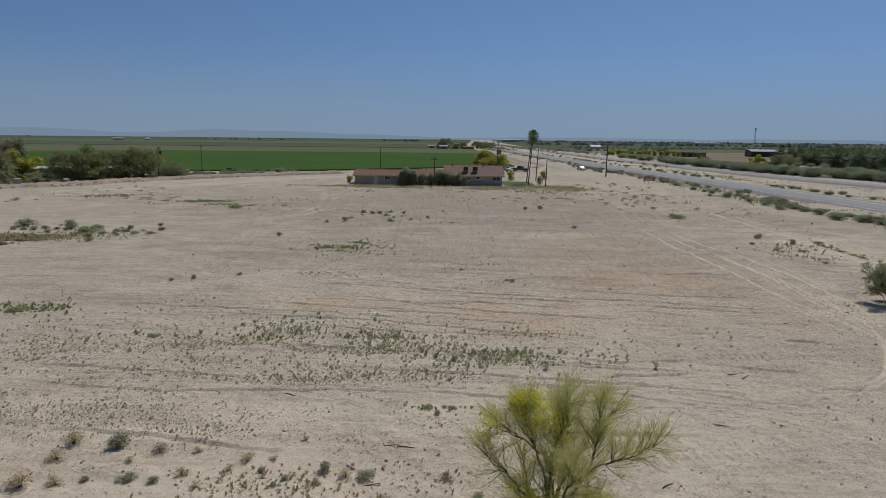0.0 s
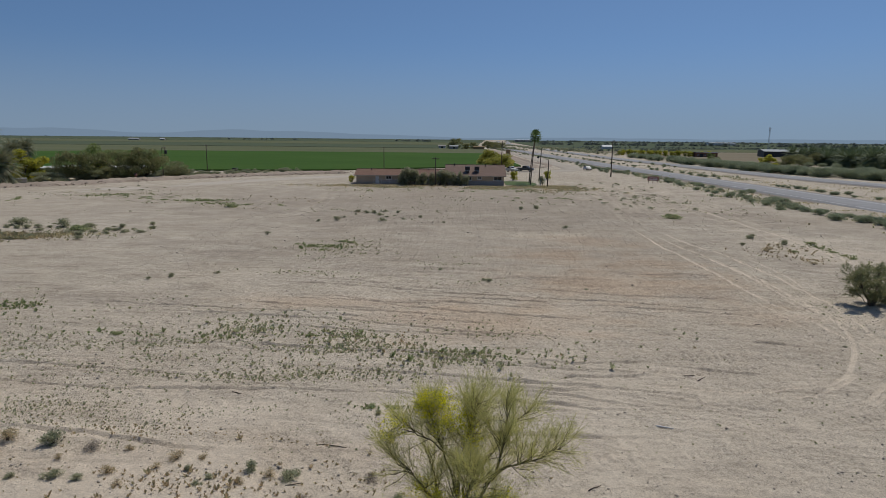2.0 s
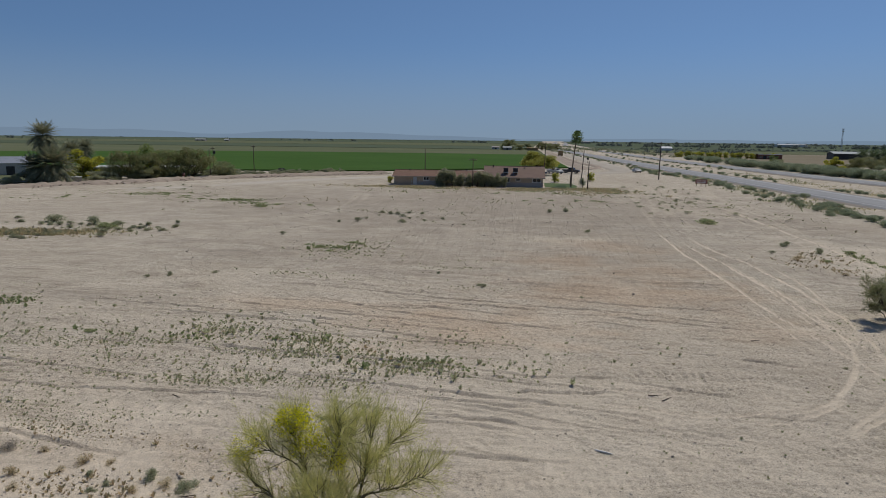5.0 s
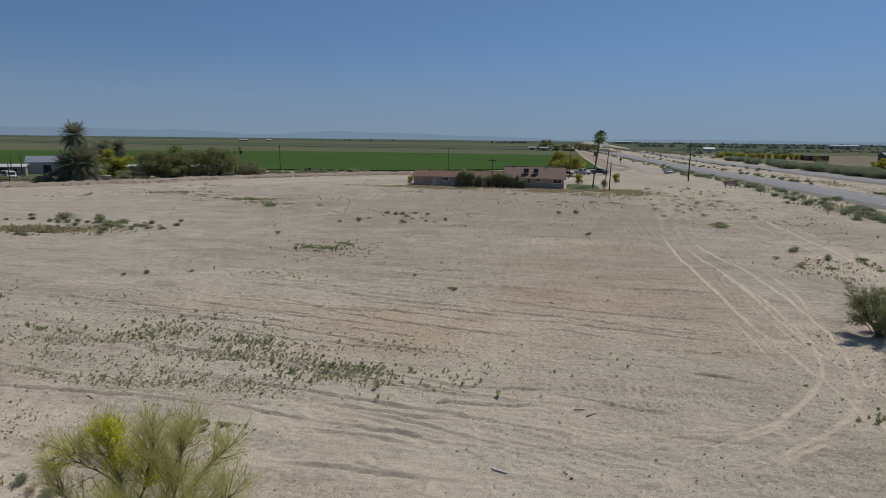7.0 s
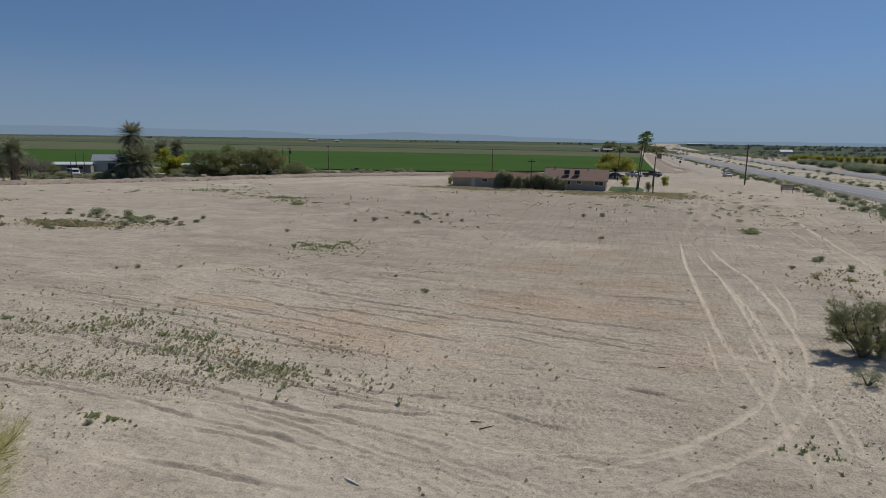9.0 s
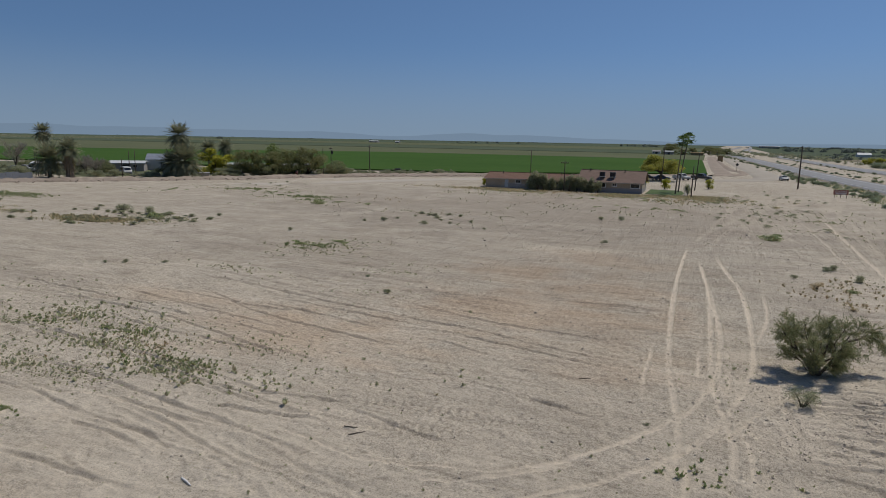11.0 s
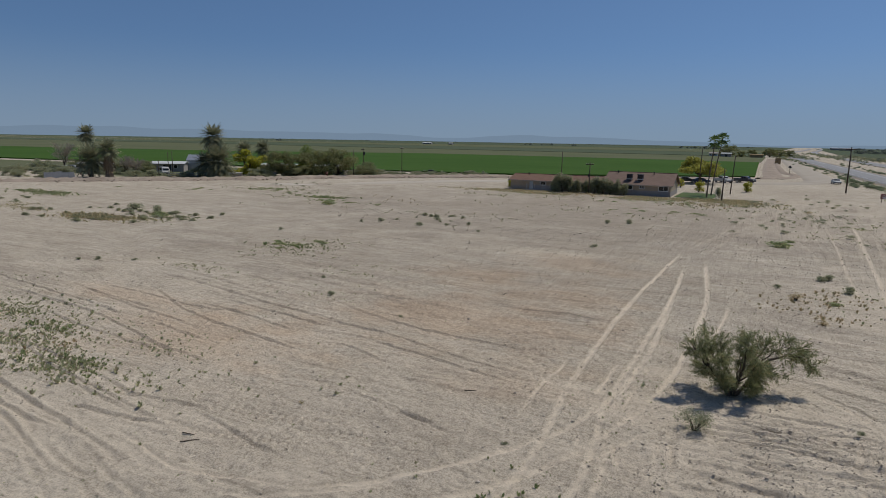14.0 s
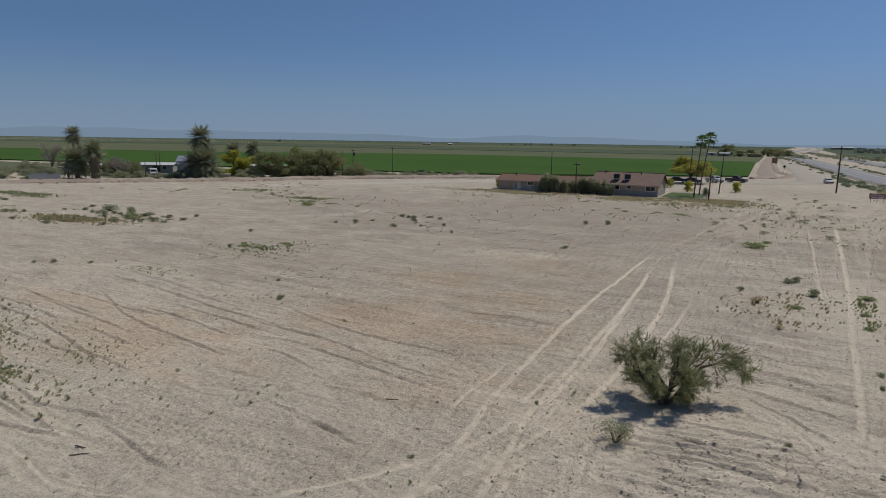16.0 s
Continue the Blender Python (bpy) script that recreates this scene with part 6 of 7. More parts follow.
for cx, cy, rx, ry, n_, ms, lab in ((-42, 66, 8, 3.5, 26, S_GREY, "low grey-green desert shrub in a loose patch"), (-34, 65, 6, 2.5, 16, S_GREY, "low grey-green desert shrub in a loose patch"), (-55, 62, 8, 4, 8, S_GREY, "low grey-green desert shrub in a loose patch"),
                                    (-52, 106, 9, 2.5, 26, S_GREEN, "low green weed clump in a loose patch"), (-38, 99, 5, 2, 14, S_GREEN, "low green weed clump in a loose patch"), (-78, 76, 9, 3, 16, S_GREEN, "low green weed clump in a loose patch"), (-42, 58.5, 5, 2, 10, S_GREY, "low grey-green desert shrub in a loose patch"), (-47, 101, 8, 3, 10, S_GREEN, "low green weed clump in a loose patch"), (-32, 94, 6, 2.5, 12, S_GREEN, "low green weed clump in a loose patch"), (-72, 96, 10, 4, 10, S_GREEN, "low green weed clump in a loose patch"),
                                    (15, 108, 9, 5, 14, S_GREEN, "low green weed clump in a loose patch"), (-8, 82, 7, 4, 8, S_GREY, "low grey-green desert shrub in a loose patch"), (14, 128, 14, 5, 46, S_GREEN, "low green weed clump before the house"), (0, 132, 22, 3, 46, S_RUST, "dry straw-brown weed clump before the house"), (24, 128, 10, 6, 26, S_RUST, "dry straw-brown weed clump before the house"),
                                    (34, 118, 8, 10, 12, S_GREY, "low grey-green desert shrub in a loose patch"), (35, 105, 9, 14, 22, S_GREY, "low grey-green desert shrub in a loose patch"), (28, 135, 10, 10, 16, S_GREY, "low grey-green desert shrub in a loose patch"), (-70, 66, 8, 5, 9, S_GREY, "low grey-green desert shrub in a loose patch"), (40, 140, 6, 12, 14, S_GREY, "low grey-green desert shrub in a loose patch"), (-9, 57, 4, 3, 8, S_GREEN, "low green weed clump in a loose patch"), (-60, 120, 10, 8, 10, S_GREY, "low grey-green desert shrub in a loose patch")):
    for k in range(n_):
        x, y = cx + rl.gauss(0, 0.6) * rx, cy + rl.gauss(0, 0.6) * ry
        if cy > 90:
            FAR_CLUMPS.setdefault(id(ms), (ms, []))[1].append((x, y, rl.uniform(0, 6.28), rl.uniform(0.5, 1.4), k % len(ms)))
            continue
        put_shrub("desert_shrub", ms[k % len(ms)], lab, "shrub", "shrub patches", rest(x, y, rl.uniform(0, 360), rl.uniform(0.45, 1.25)) @ Matrix.Diagonal((1.25, 1.25, 0.62, 1)))
for ms, spots in FAR_CLUMPS.values():
    vv = []
    for x, y, a, w, k in spots:
        leaf = ms[k][0]
        c = np.empty(len(leaf.vertices) * 3)
        leaf.vertices.foreach_get("co", c)
        c = c.reshape(-1, 4, 3)[::2].reshape(-1, 3) * (1.25 * w, 1.25 * w, 0.62 * w)
        vv.append(np.stack([c[:, 0] * math.cos(a) - c[:, 1] * math.sin(a) + x, c[:, 0] * math.sin(a) + c[:, 1] * math.cos(a) + y, c[:, 2] + height_at(x, y) - 0.02], 1))
    vv = np.concatenate(vv)
    tagged(new("weed_clumps", fast_mesh("weed_clumps", vv, np.arange(len(vv)).reshape(-1, 4), ms[0][0].materials[0])), "low weed clumps in loose patches towards the house", "weeds", kind="stuff")
put_shrub("desert_shrub", shrub_meshes(110, "feathery", M["leaf_grey"], 1.6, 1.25, 2600, 0.03, 16, 9), "feathery grey-green shrub beside the mesquite", "shrub", "", rest(27.35, 34.5, 0, 0.85))


# ---- roadside growth ----
V = [shrub_meshes(120 + k, "verge", M["leaf_salt"], 2.9, 1.25, 1700, 0.085, 14, 5) for k in range(4)]
rv = random.Random(12)


def along(line, u):
    n = len(line) - 1
    k = min(n - 1, int(u * n))
    f = u * n - k
    return line[k][0] + (line[k + 1][0] - line[k][0]) * f, line[k][1] + (line[k + 1][1] - line[k][1]) * f


def hedge(count, line, spread, smin, smax, lab, group, meshes=V):
    for k in range(count):
        x, y = along(line, min(0.999, (k + rv.uniform(0, 1)) / count))
        put_shrub("roadside_bush", meshes[rv.randrange(len(meshes))], lab, "bush", group, on_ground(x + rv.gauss(0, spread), y + rv.gauss(0, 2), rv.uniform(0, 360), rv.uniform(smin, smax)))


hedge(50, [(56, 55), (54.5, 78), (54, 95), (55.5, 120)], 1.5, 0.45, 1.0, "grey-green bush on the highway verge", "verge bushes")
hedge(64, [(55.5, 120), (58, 150), (57, 175), (53.5, 215), (52, 245)], 2.0, 0.45, 0.9, "grey-green bush on the highway verge", "verge bushes")
hedge(70, [(54, 190), (52.5, 250), (51, 330), (49.5, 430), (48.5, 560)], 1.6, 0.45, 0.85, "grey-green bush on the highway verge", "verge bushes")
hedge(18, [(80, 92), (78.5, 125), (76, 148)], 0.9, 0.45, 0.8, "low bush between the carriageways", "median bushes")
hedge(46, [(75, 175), (72.5, 230), (70.5, 320), (68, 450)], 1.4, 0.45, 0.85, "low bush between the carriageways", "median bushes")
hedge(26, [(87, 240), (83.5, 330), (82, 480)], 1.6, 0.45, 0.85, "low bush between the carriageways", "median bushes")
SALT = [shrub_meshes(130 + k, "saltbush", M["leaf_salt"], 6.4, 3.0, 5200, 0.12, 18, 6) for k in range(3)]
for k in range(90):
    x, y = along([(130, 138), (118, 166), (110, 192), (106, 222), (104, 250), (103, 290), (104, 370)], (k + rv.random()) / 90.01)
    put_tree("saltbush", SALT[k % 3], "large rounded grey-green saltbush beside the far carriageway", on_ground(x + rv.uniform(0, 7), y + rv.uniform(0, 6), rv.uniform(0, 360), rv.uniform(0.95, 1.3)), "saltbush beside the highway", "bush")
tufts("verge_grass", M["dry_grass"], [(60, 110, 4, 40, 900, 1.2), (59, 190, 4, 50, 900, 1.2), (80, 150, 4, 60, 900, 1.2), (88, 200, 6, 70, 700, 1.2), (55, 330, 4, 80, 500, 1.4), (95, 140, 5, 30, 300, 1.2)], 0.19, 5, "dry tufted grass along the highway verge", 320, 0.1)
tufts("verge_weeds", M["weed"], [(56, 110, 4, 40, 900, 1.3), (57, 190, 4, 50, 800, 1.3), (80, 200, 4, 70, 800, 1.3), (-84, 134, 10, 8, 300, 0.9), (-55, 166, 10, 6, 200, 0.9)], 0.24, 6, "grey-green weeds along verges and banks", 321, 0.1)

# ---- across the highway ----
low_date = palm_meshes(8, M["leaf_grove"], 70, 4.4, 0.7, False, -0.8, 1.35)
for k in range(42):
    x, y = 160 + (k % 6) * 6 + rv.uniform(-2, 2), 228 + (k // 6) * 12 + rv.uniform(-3, 3) + (k % 6) * 3
    palm("date_palm", "young dark green date palm in a grove", on_ground(x, y, rv.uniform(0, 360)), rv.uniform(2.8, 4.6), low_date, 0.35, (0, 0), 0, "palm grove across the highway", 1.3)
for k in range(34):
    put_tree("scrub_bush", SALT[k % 3], "low grey-green scrub beneath the palms", on_ground(150 + (k % 7) * 8 + rv.uniform(-3, 3), 222 + (k // 7) * 14 + rv.uniform(-4, 4) + (k % 7) * 3, rv.uniform(0, 360), rv.uniform(0.6, 0.95)), "scrub in the palm grove", "bush")
for ms, k, x, y, s, lab in ((T_YEL, 0, 131, 264, 0.95, "yellow flowering palo verde across the highway"), (T_DARK, 0, 141, 268, 0.8, "dark green tree across the highway"), (T_MESQ, 0, 150, 274, 0.95, "olive tree across the highway"),
                           (T_DARK, 1, 160, 280, 0.85, "dark green tree across the highway"), (T_FRESH, 0, 134, 330, 0.6, "small green tree across the highway"), (T_MESQ, 1, 128, 310, 0.6, "small olive tree across the highway"), (T_YEL, 1, 168, 420, 0.7, "yellow flowering tree near a brick building")):
    put_tree("roadside_tree", ms[k], lab, on_ground(x, y, k * 70, s), "trees across the highway")
for k in range(26):
    x = 112 + k * 1.9
    put_shrub("yellow_bush", YS, "yellow flowering bush in a long row", "bush", "yellow row across the highway", on_ground(x, 432 - 0.9 * k + rv.uniform(-3, 3), rv.uniform(0, 360), rv.uniform(1.7, 2.5)))


def building(name, label, x, y, w, dpt, h, rise, turn, wall, roof, doors=0, wins=0):
    e = holder(name, label, "building", at=on_ground(x, y, turn))
    bm = bmesh.new()
    prof = [(-dpt / 2, -0.2), (dpt / 2, -0.2), (dpt / 2, h), (0, h + rise * 0.96), (-dpt / 2, h)]
    a, b = [bm.verts.new((-w / 2, yy, zz)) for yy, zz in prof], [bm.verts.new((w / 2, yy, zz)) for yy, zz in prof]
    bm.faces.new(a), bm.faces.new(b[::-1])
    for i in range(5):
        bm.faces.new((a[i], b[i], b[(i + 1) % 5], a[(i + 1) % 5]))
    bmesh.ops.recalc_face_normals(bm, faces=bm.faces)
    part("wall", bm, wall, e)
    for s in (-1, 1):
        bm = bmesh.new()
        yo, ov = s * (dpt / 2 + 0.4), 0.4
        ze = h - rise * 0.4 / (dpt / 2)
        v = [bm.verts.new(c) for c in ((-w / 2 - ov, 0, h + rise), (w / 2 + ov, 0, h + rise), (w / 2 + ov, yo, ze), (-w / 2 - ov, yo, ze), (-w / 2 - ov, 0, h + rise + 0.14), (w / 2 + ov, 0, h + rise + 0.14), (w / 2 + ov, yo, ze + 0.14), (-w / 2 - ov, yo, ze + 0.14))]
        for f in ((0, 1, 2, 3), (4, 5, 6, 7), (0, 1, 5, 4), (1, 2, 6, 5), (2, 3, 7, 6), (3, 0, 4, 7)):
            bm.faces.new([v[i] for i in f])
        bmesh.ops.recalc_face_normals(bm, faces=bm.faces)
        part("roof", bm, roof, e)
    for k in range(doors):
        xx = -w / 2 + w * (k + 0.5) / doors
        # no opening is cut: a dark slab stands in for the shade inside
        part("door", boxed(xx - 0.9, xx + 0.9, -dpt / 2 - 0.06, -dpt / 2 - 0.004, 0, min(2.2, h * 0.85)), M["dark_metal"], e, "dark panel painted as the shade inside a doorway")
    for k in range(wins):
        xx = -w / 2 + w * (k + 0.25) / wins
        f = part("window", boxed(xx - 0.55, xx + 0.55, -dpt / 2 - 0.05, -dpt / 2 - 0.004, 1.0, 1.9), M["trim"], e)
        part("pane", boxed(xx - 0.47, xx + 0.47, -dpt / 2 - 0.07, -dpt / 2 - 0.052, 1.08, 1.82), M["glass"], f)
    return e


building("barn", "long dark barn with a dull grey-green roof", 226, 432, 34, 18, 3.6, 1.2, -12, M["dark_metal"], M["barn_roof"], 4)
building("brick_building", "low red-brown brick building with flat dark roof", 162, 410, 13, 8, 2.8, 0.3, -6, M["brick"], M["dark_metal"], 2, 3)
building("outbuilding", "small brown shed across the highway", 214, 372, 9, 6, 2.6, 0.6, 0, M["brick"], M["dark_metal"], 1)
building("metal_shed", "white metal shed behind the palm grove", 250, 330, 26, 12, 4.0, 1.0, -10, M["white_metal"], M["white_metal"], 1)
building("quonset_shed", "small white farm shed in the far fields", 172, 720, 11, 9, 2.6, 1.8, 0, M["white_metal"], M["white_metal"])
building("farm_shed", "long grey farm shed far off", 232, 2200, 56, 20, 6, 1.5, 0, M["stucco_grey"], M["grey_metal"], 3)
building("farm_shed", "dark low farm shed beyond the field", 0.6, 610, 8, 5, 2.6, 1.0, 0, M["stucco_grey"], M["barn_roof"], 1)
building("farm_house", "small white farm house beyond the field", -11.5, 640, 7, 5, 2.4, 1.0, 0, M["white_metal"], M["stucco_grey"], 1, 2)
building("hay_barn", "long straw-coloured haystack beneath trees", 24, 600, 10, 5, 2.6, 0.3, 0, M["hay"], M["hay"])
building("farm_shed", "white farm sheds at the horizon", -660, 1300, 22, 9, 3, 1.2, 0, M["stucco_grey"], M["white_metal"], 2)
building("farm_house", "white farm house at the horizon", -615, 1330, 10, 7, 3, 1.5, 0, M["stucco_grey"], M["white_metal"], 1)
building("warehouse", "long low white warehouse at the horizon", 620, 1500, 60, 30, 5, 1, 0, M["white_metal"], M["white_metal"])
for x, y, s in ((2, 620, 1.6), (12, 610, 0.9), (34, 628, 1.2), (42, 640, 1.2), (20, 640, 1.0), (50, 660, 1.0)):
    put_tree("farm_tree", T_DARK[int(x) % 3], "dark rounded tree at a distant farmstead", on_ground(x, y, x * 30, s), "trees at the distant farm")

mast = holder("lattice_mast", "tall thin lattice radio mast", "mast", at=on_ground(342.5, 700))
MH = 25.0
for k in range(3):
    a = 2.094 * k
    part("leg", tube(bmesh.new(), [(1.1 * math.cos(a), 1.1 * math.sin(a), -0.3), (0.5 * math.cos(a), 0.5 * math.sin(a), MH)], [0.12, 0.09], 5), M["grey_metal"], mast)
for k in range(12):
    z0, z1 = MH * k / 12, MH * (k + 1) / 12
    for j in range(3):
        a, b = 2.094 * j, 2.094 * (j + 1)
        r0, r1 = 1.1 - 0.6 * k / 12, 1.1 - 0.6 * (k + 1) / 12
        part("brace", tube(bmesh.new(), [(r0 * math.cos(a), r0 * math.sin(a), z0), (r1 * math.cos(b), r1 * math.sin(b), z1)], [0.06, 0.06], 4), M["grey_metal"], mast)
for z in (22.0, 24.0):
    part("antenna", boxed(-0.9, 0.9, -0.7, 0.7, z, z + 0.9, bevel=0.05), M["white_metal"], mast)


# ---- vehicles ----
def wheel(e, x, y, r=0.34):
    w = part("wheel", tube(bmesh.new(), [(x, y - 0.11, r), (x, y - 0.09, r), (x, y + 0.09, r), (x, y + 0.11, r)], [r * 0.86, r, r, r * 0.86], 16), M["rubber"], e)
    part("rim", tube(bmesh.new(), [(x, y - 0.125, r), (x, y + 0.125, r)], [r * 0.58, r * 0.58], 12), M["grey_metal"], w)


def hull(prof, half, top_in, z_split):
    """A vehicle body: a side outline swept across, drawn in towards the roof, with rounded edges."""
    bm = bmesh.new()
    L = [bm.verts.new((x, -(half - (top_in if z > z_split else 0)), z)) for x, z in prof]
    R = [bm.verts.new((x, (half - (top_in if z > z_split else 0)), z)) for x, z in prof]
    bm.faces.new(L), bm.faces.new(R[::-1])
    n = len(prof)
    for i in range(n):
        bm.faces.new((L[i], R[i], R[(i + 1) % n], L[(i + 1) % n]))
    bmesh.ops.recalc_face_normals(bm, faces=bm.faces)
    bmesh.ops.bevel(bm, geom=bm.edges[:], offset=0.05, segments=2, affect="EDGES", profile=0.6)
    return bm


def vehicle(name, label, x, y, turn, paint, kind="pickup"):
    e = holder(name, label, kind if kind != "sedan" else "car", "parked vehicles", at=on_ground(x, y, turn))
    if kind == "pickup":
        prof = [(-2.7, 0.42), (2.7, 0.42), (2.72, 0.85), (2.6, 1.08), (1.35, 1.15), (0.75, 1.8), (-0.65, 1.84), (-0.85, 1.2), (-2.7, 1.18)]
        part("body", hull(prof, 0.95, 0.16, 1.3), PAINT[paint], e, smooth=True)
        part("bed", boxed(-2.58, -0.98, -0.78, 0.78, 1.16, 1.2), M["dark_metal"], e, "dark open cargo bed")
        glass = [((1.28, 0.72, 1.22, 1.72), 0.9), ]
        wb, ws = (1.75, -1.65), (-0.55, 0.62)
        zt = (1.24, 1.7)
    elif kind == "van":
        prof = [(-2.3, 0.35), (2.3, 0.35), (2.32, 0.9), (2.05, 1.1), (1.6, 1.85), (1.3, 2.0), (-2.2, 2.0), (-2.32, 1.5)]
        part("body", hull(prof, 0.92, 0.08, 1.3), PAINT[paint], e, smooth=True)
        wb, ws = (1.5, -1.4), (-1.7, 1.1)
        zt = (1.25, 1.75)
    else:
        prof = [(-2.2, 0.32), (2.2, 0.32), (2.24, 0.62), (2.0, 0.82), (1.05, 0.95), (0.35, 1.4), (-0.9, 1.43), (-1.65, 1.0), (-2.2, 0.95)]
        part("body", hull(prof, 0.88, 0.15, 1.1), PAINT[paint], e, smooth=True)
        wb, ws = (1.35, -1.35), (-0.95, 0.35)
        zt = (1.0, 1.32)
    for s in (-1, 1):
        hw = {"pickup": 0.9, "van": 0.885, "sedan": 0.82}[kind]
        n = 3 if kind == "van" else 2
        for k in range(n):
            a, b = ws[0] + (ws[1] - ws[0]) * k / n + 0.04, ws[0] + (ws[1] - ws[0]) * (k + 1) / n - 0.04
            part("side_window", boxed(a, b, s * hw - 0.05, s * hw + 0.05, *zt, bevel=0.02), M["glass"], e)
        for xw in wb:
            wheel(e, xw, s * (0.84 if kind != "sedan" else 0.78), 0.38 if kind == "pickup" else 0.32)
        xf = 2.7 if kind == "pickup" else 2.3 if kind == "van" else 2.2
        part("headlight", boxed(xf - 0.06, xf + 0.04, s * 0.7 - 0.16, s * 0.7 + 0.16, 0.68, 0.84, bevel=0.02), M["trim"], e, "clear headlight")
        part("tail_light", boxed(-xf - 0.04, -xf + 0.06, s * 0.78 - 0.08, s * 0.78 + 0.08, 0.72, 0.95, bevel=0.02), M["sign_red"], e, "red tail light")
    fx = {"pickup": (1.08, 1.46), "van": (1.85, 1.5), "sedan": (0.72, 1.18)}[kind]
    bm = boxed(-0.03, 0.03, -0.7, 0.7, -0.28, 0.28, bevel=0.01)
    ang = {"pickup": -0.75, "van": -0.55, "sedan": -1.0}[kind]
    bmesh.ops.transform(bm, matrix=Matrix.Translation((fx[0], 0, fx[1])) @ Matrix.Rotation(ang, 4, "Y"), verts=bm.verts)
    part("windscreen", bm, M["glass"], e)
    rx = {"pickup": (-0.76, 1.52, 0.28), "van": (-2.27, 1.68, 0.2), "sedan": (-1.3, 1.24, 1.05)}[kind]
    bm = boxed(-0.03, 0.03, -0.66, 0.66, -0.22, 0.22, bevel=0.01)
    bmesh.ops.transform(bm, matrix=Matrix.Translation((rx[0], 0, rx[1])) @ Matrix.Rotation(rx[2], 4, "Y"), verts=bm.verts)
    part("rear_window", bm, M["glass"], e)
    part("bumper", boxed(xf - 0.02, xf + 0.1, -0.85, 0.85, 0.4, 0.58, bevel=0.03), M["dark_metal"], e)
    part("bumper", boxed(-xf - 0.1, -xf + 0.02, -0.85, 0.85, 0.4, 0.58, bevel=0.03), M["dark_metal"], e)
    return e


vehicle("pickup_truck", "white pickup truck parked behind the house", 19.6, 199, -48, "white")
vehicle("pickup_truck", "dark blue-black pickup truck parked beside a white one", 24.8, 203, -22, "dark")
vehicle("parked_car", "dark blue car parked beneath the palo verde", 14.6, 193.5, 10, "blue", "sedan")
vehicle("parked_car", "dark car parked in the palo verde's shade", 10.8, 194.5, 6, "dark", "sedan")
vehicle("white_car", "white car standing on the dirt track", 47.3, 216, -84, "white", "sedan")
vehicle("van", "old white van parked in the farmyard", -109.4, 126, -30, "white", "van")
vehicle("old_car", "pale derelict car in the farmyard", -142, 121, 10, "silver", "sedan")
vehicle("old_car", "white derelict pickup in the farmyard", -136, 119, 25, "white", "pickup")
tank = holder("scrap_tank", "small dark scrap metal tank abandoned beside the field", "tank", at=on_ground(-62, 184, 20))
part("body", boxed(-0.9, 0.9, -0.6, 0.6, 0.12, 1.1, bevel=0.12), M["dark_metal"], tank)
for k in (-0.55, 0.55):
    part("skid", boxed(k - 0.08, k + 0.08, -0.65, 0.65, -0.1, 0.13), M["grey_metal"], tank)

# ---- farmyard ----
building("metal_shed", "long grey shed with a white corrugated metal roof", -122.6, 138.8, 8.5, 6, 2.2, 0.5, 38, M["stucco_grey"], M["white_metal"], 1, 3)
building("metal_shed", "grey metal shed with a light gable roof", -121.5, 151, 9, 8, 3.0, 1.4, 38, M["grey_metal"], M["grey_metal"], 1)
building("trailer_home", "low white trailer hidden among trees", -92, 150, 10, 3.4, 2.4, 0.3, 40, M["white_metal"], M["white_metal"], 1, 2)
building("trailer_home", "pale low trailer among dark trees", -80, 156, 9, 3.2, 2.4, 0.3, 40, M["white_metal"], M["white_metal"], 1, 2)
building("lean_to_shed", "open brown lean-to with a pale roof", -133, 124, 8, 4, 2.2, 0.3, 40, M["bark"], M["white_metal"], 1)
box_ = holder("storage_box", "low white metal storage box beside the scrub", "storage box", at=on_ground(-89.4, 130.6, 40))
part("body", boxed(-1.6, 1.6, -0.8, 0.8, 0, 1.0, bevel=0.03), M["stucco_grey"], box_)
part("lid", boxed(-1.7, 1.7, -0.9, 0.9, 0.985, 1.12, bevel=0.03), M["white_metal"], box_)
fence = holder("sheet_fence", "grey corrugated sheet metal fence panels", "fence", at=on_ground(-111, 101.5, 40))
for k in range(5):
    part("sheet", boxed(-5 + 1.25 * k, -5 + 1.25 * k + 1.22, -0.03, 0.03, -0.1, 1.35 + 0.12 * (k % 3), bevel=0.01), M["grey_metal"], fence)
    part("post", boxed(-5.05 + 1.25 * k, -4.95 + 1.25 * k, 0.035, 0.13, -0.2, 1.4), M["bark"], fence)
rail = holder("rail_fence", "low white pipe rail fence beside the palms", "fence", at=on_ground(-97, 121, 30))
for k in range(4):
    part("post", tube(bmesh.new(), [(-3.5 + 2.3 * k, 0, -0.2), (-3.5 + 2.3 * k, 0, 1.1)], [0.05, 0.05], 6), M["grey_metal"], rail)
for z in (0.5, 1.0):
    part("rail", tube(bmesh.new(), [(-3.6, 0, z), (3.6, 0, z)], [0.035, 0.035], 6), M["grey_metal"], rail)
for x, y, h in ((-126, 118, 5.4), (-121, 111, 6.6), (-117.5, 109, 6.4), (-104, 124, 6.2), (-111.5, 129, 5.8), (-100.5, 117, 4.4)):
    pole(x, y, h, "thin dark wooden post in the farmyard", r=0.11)


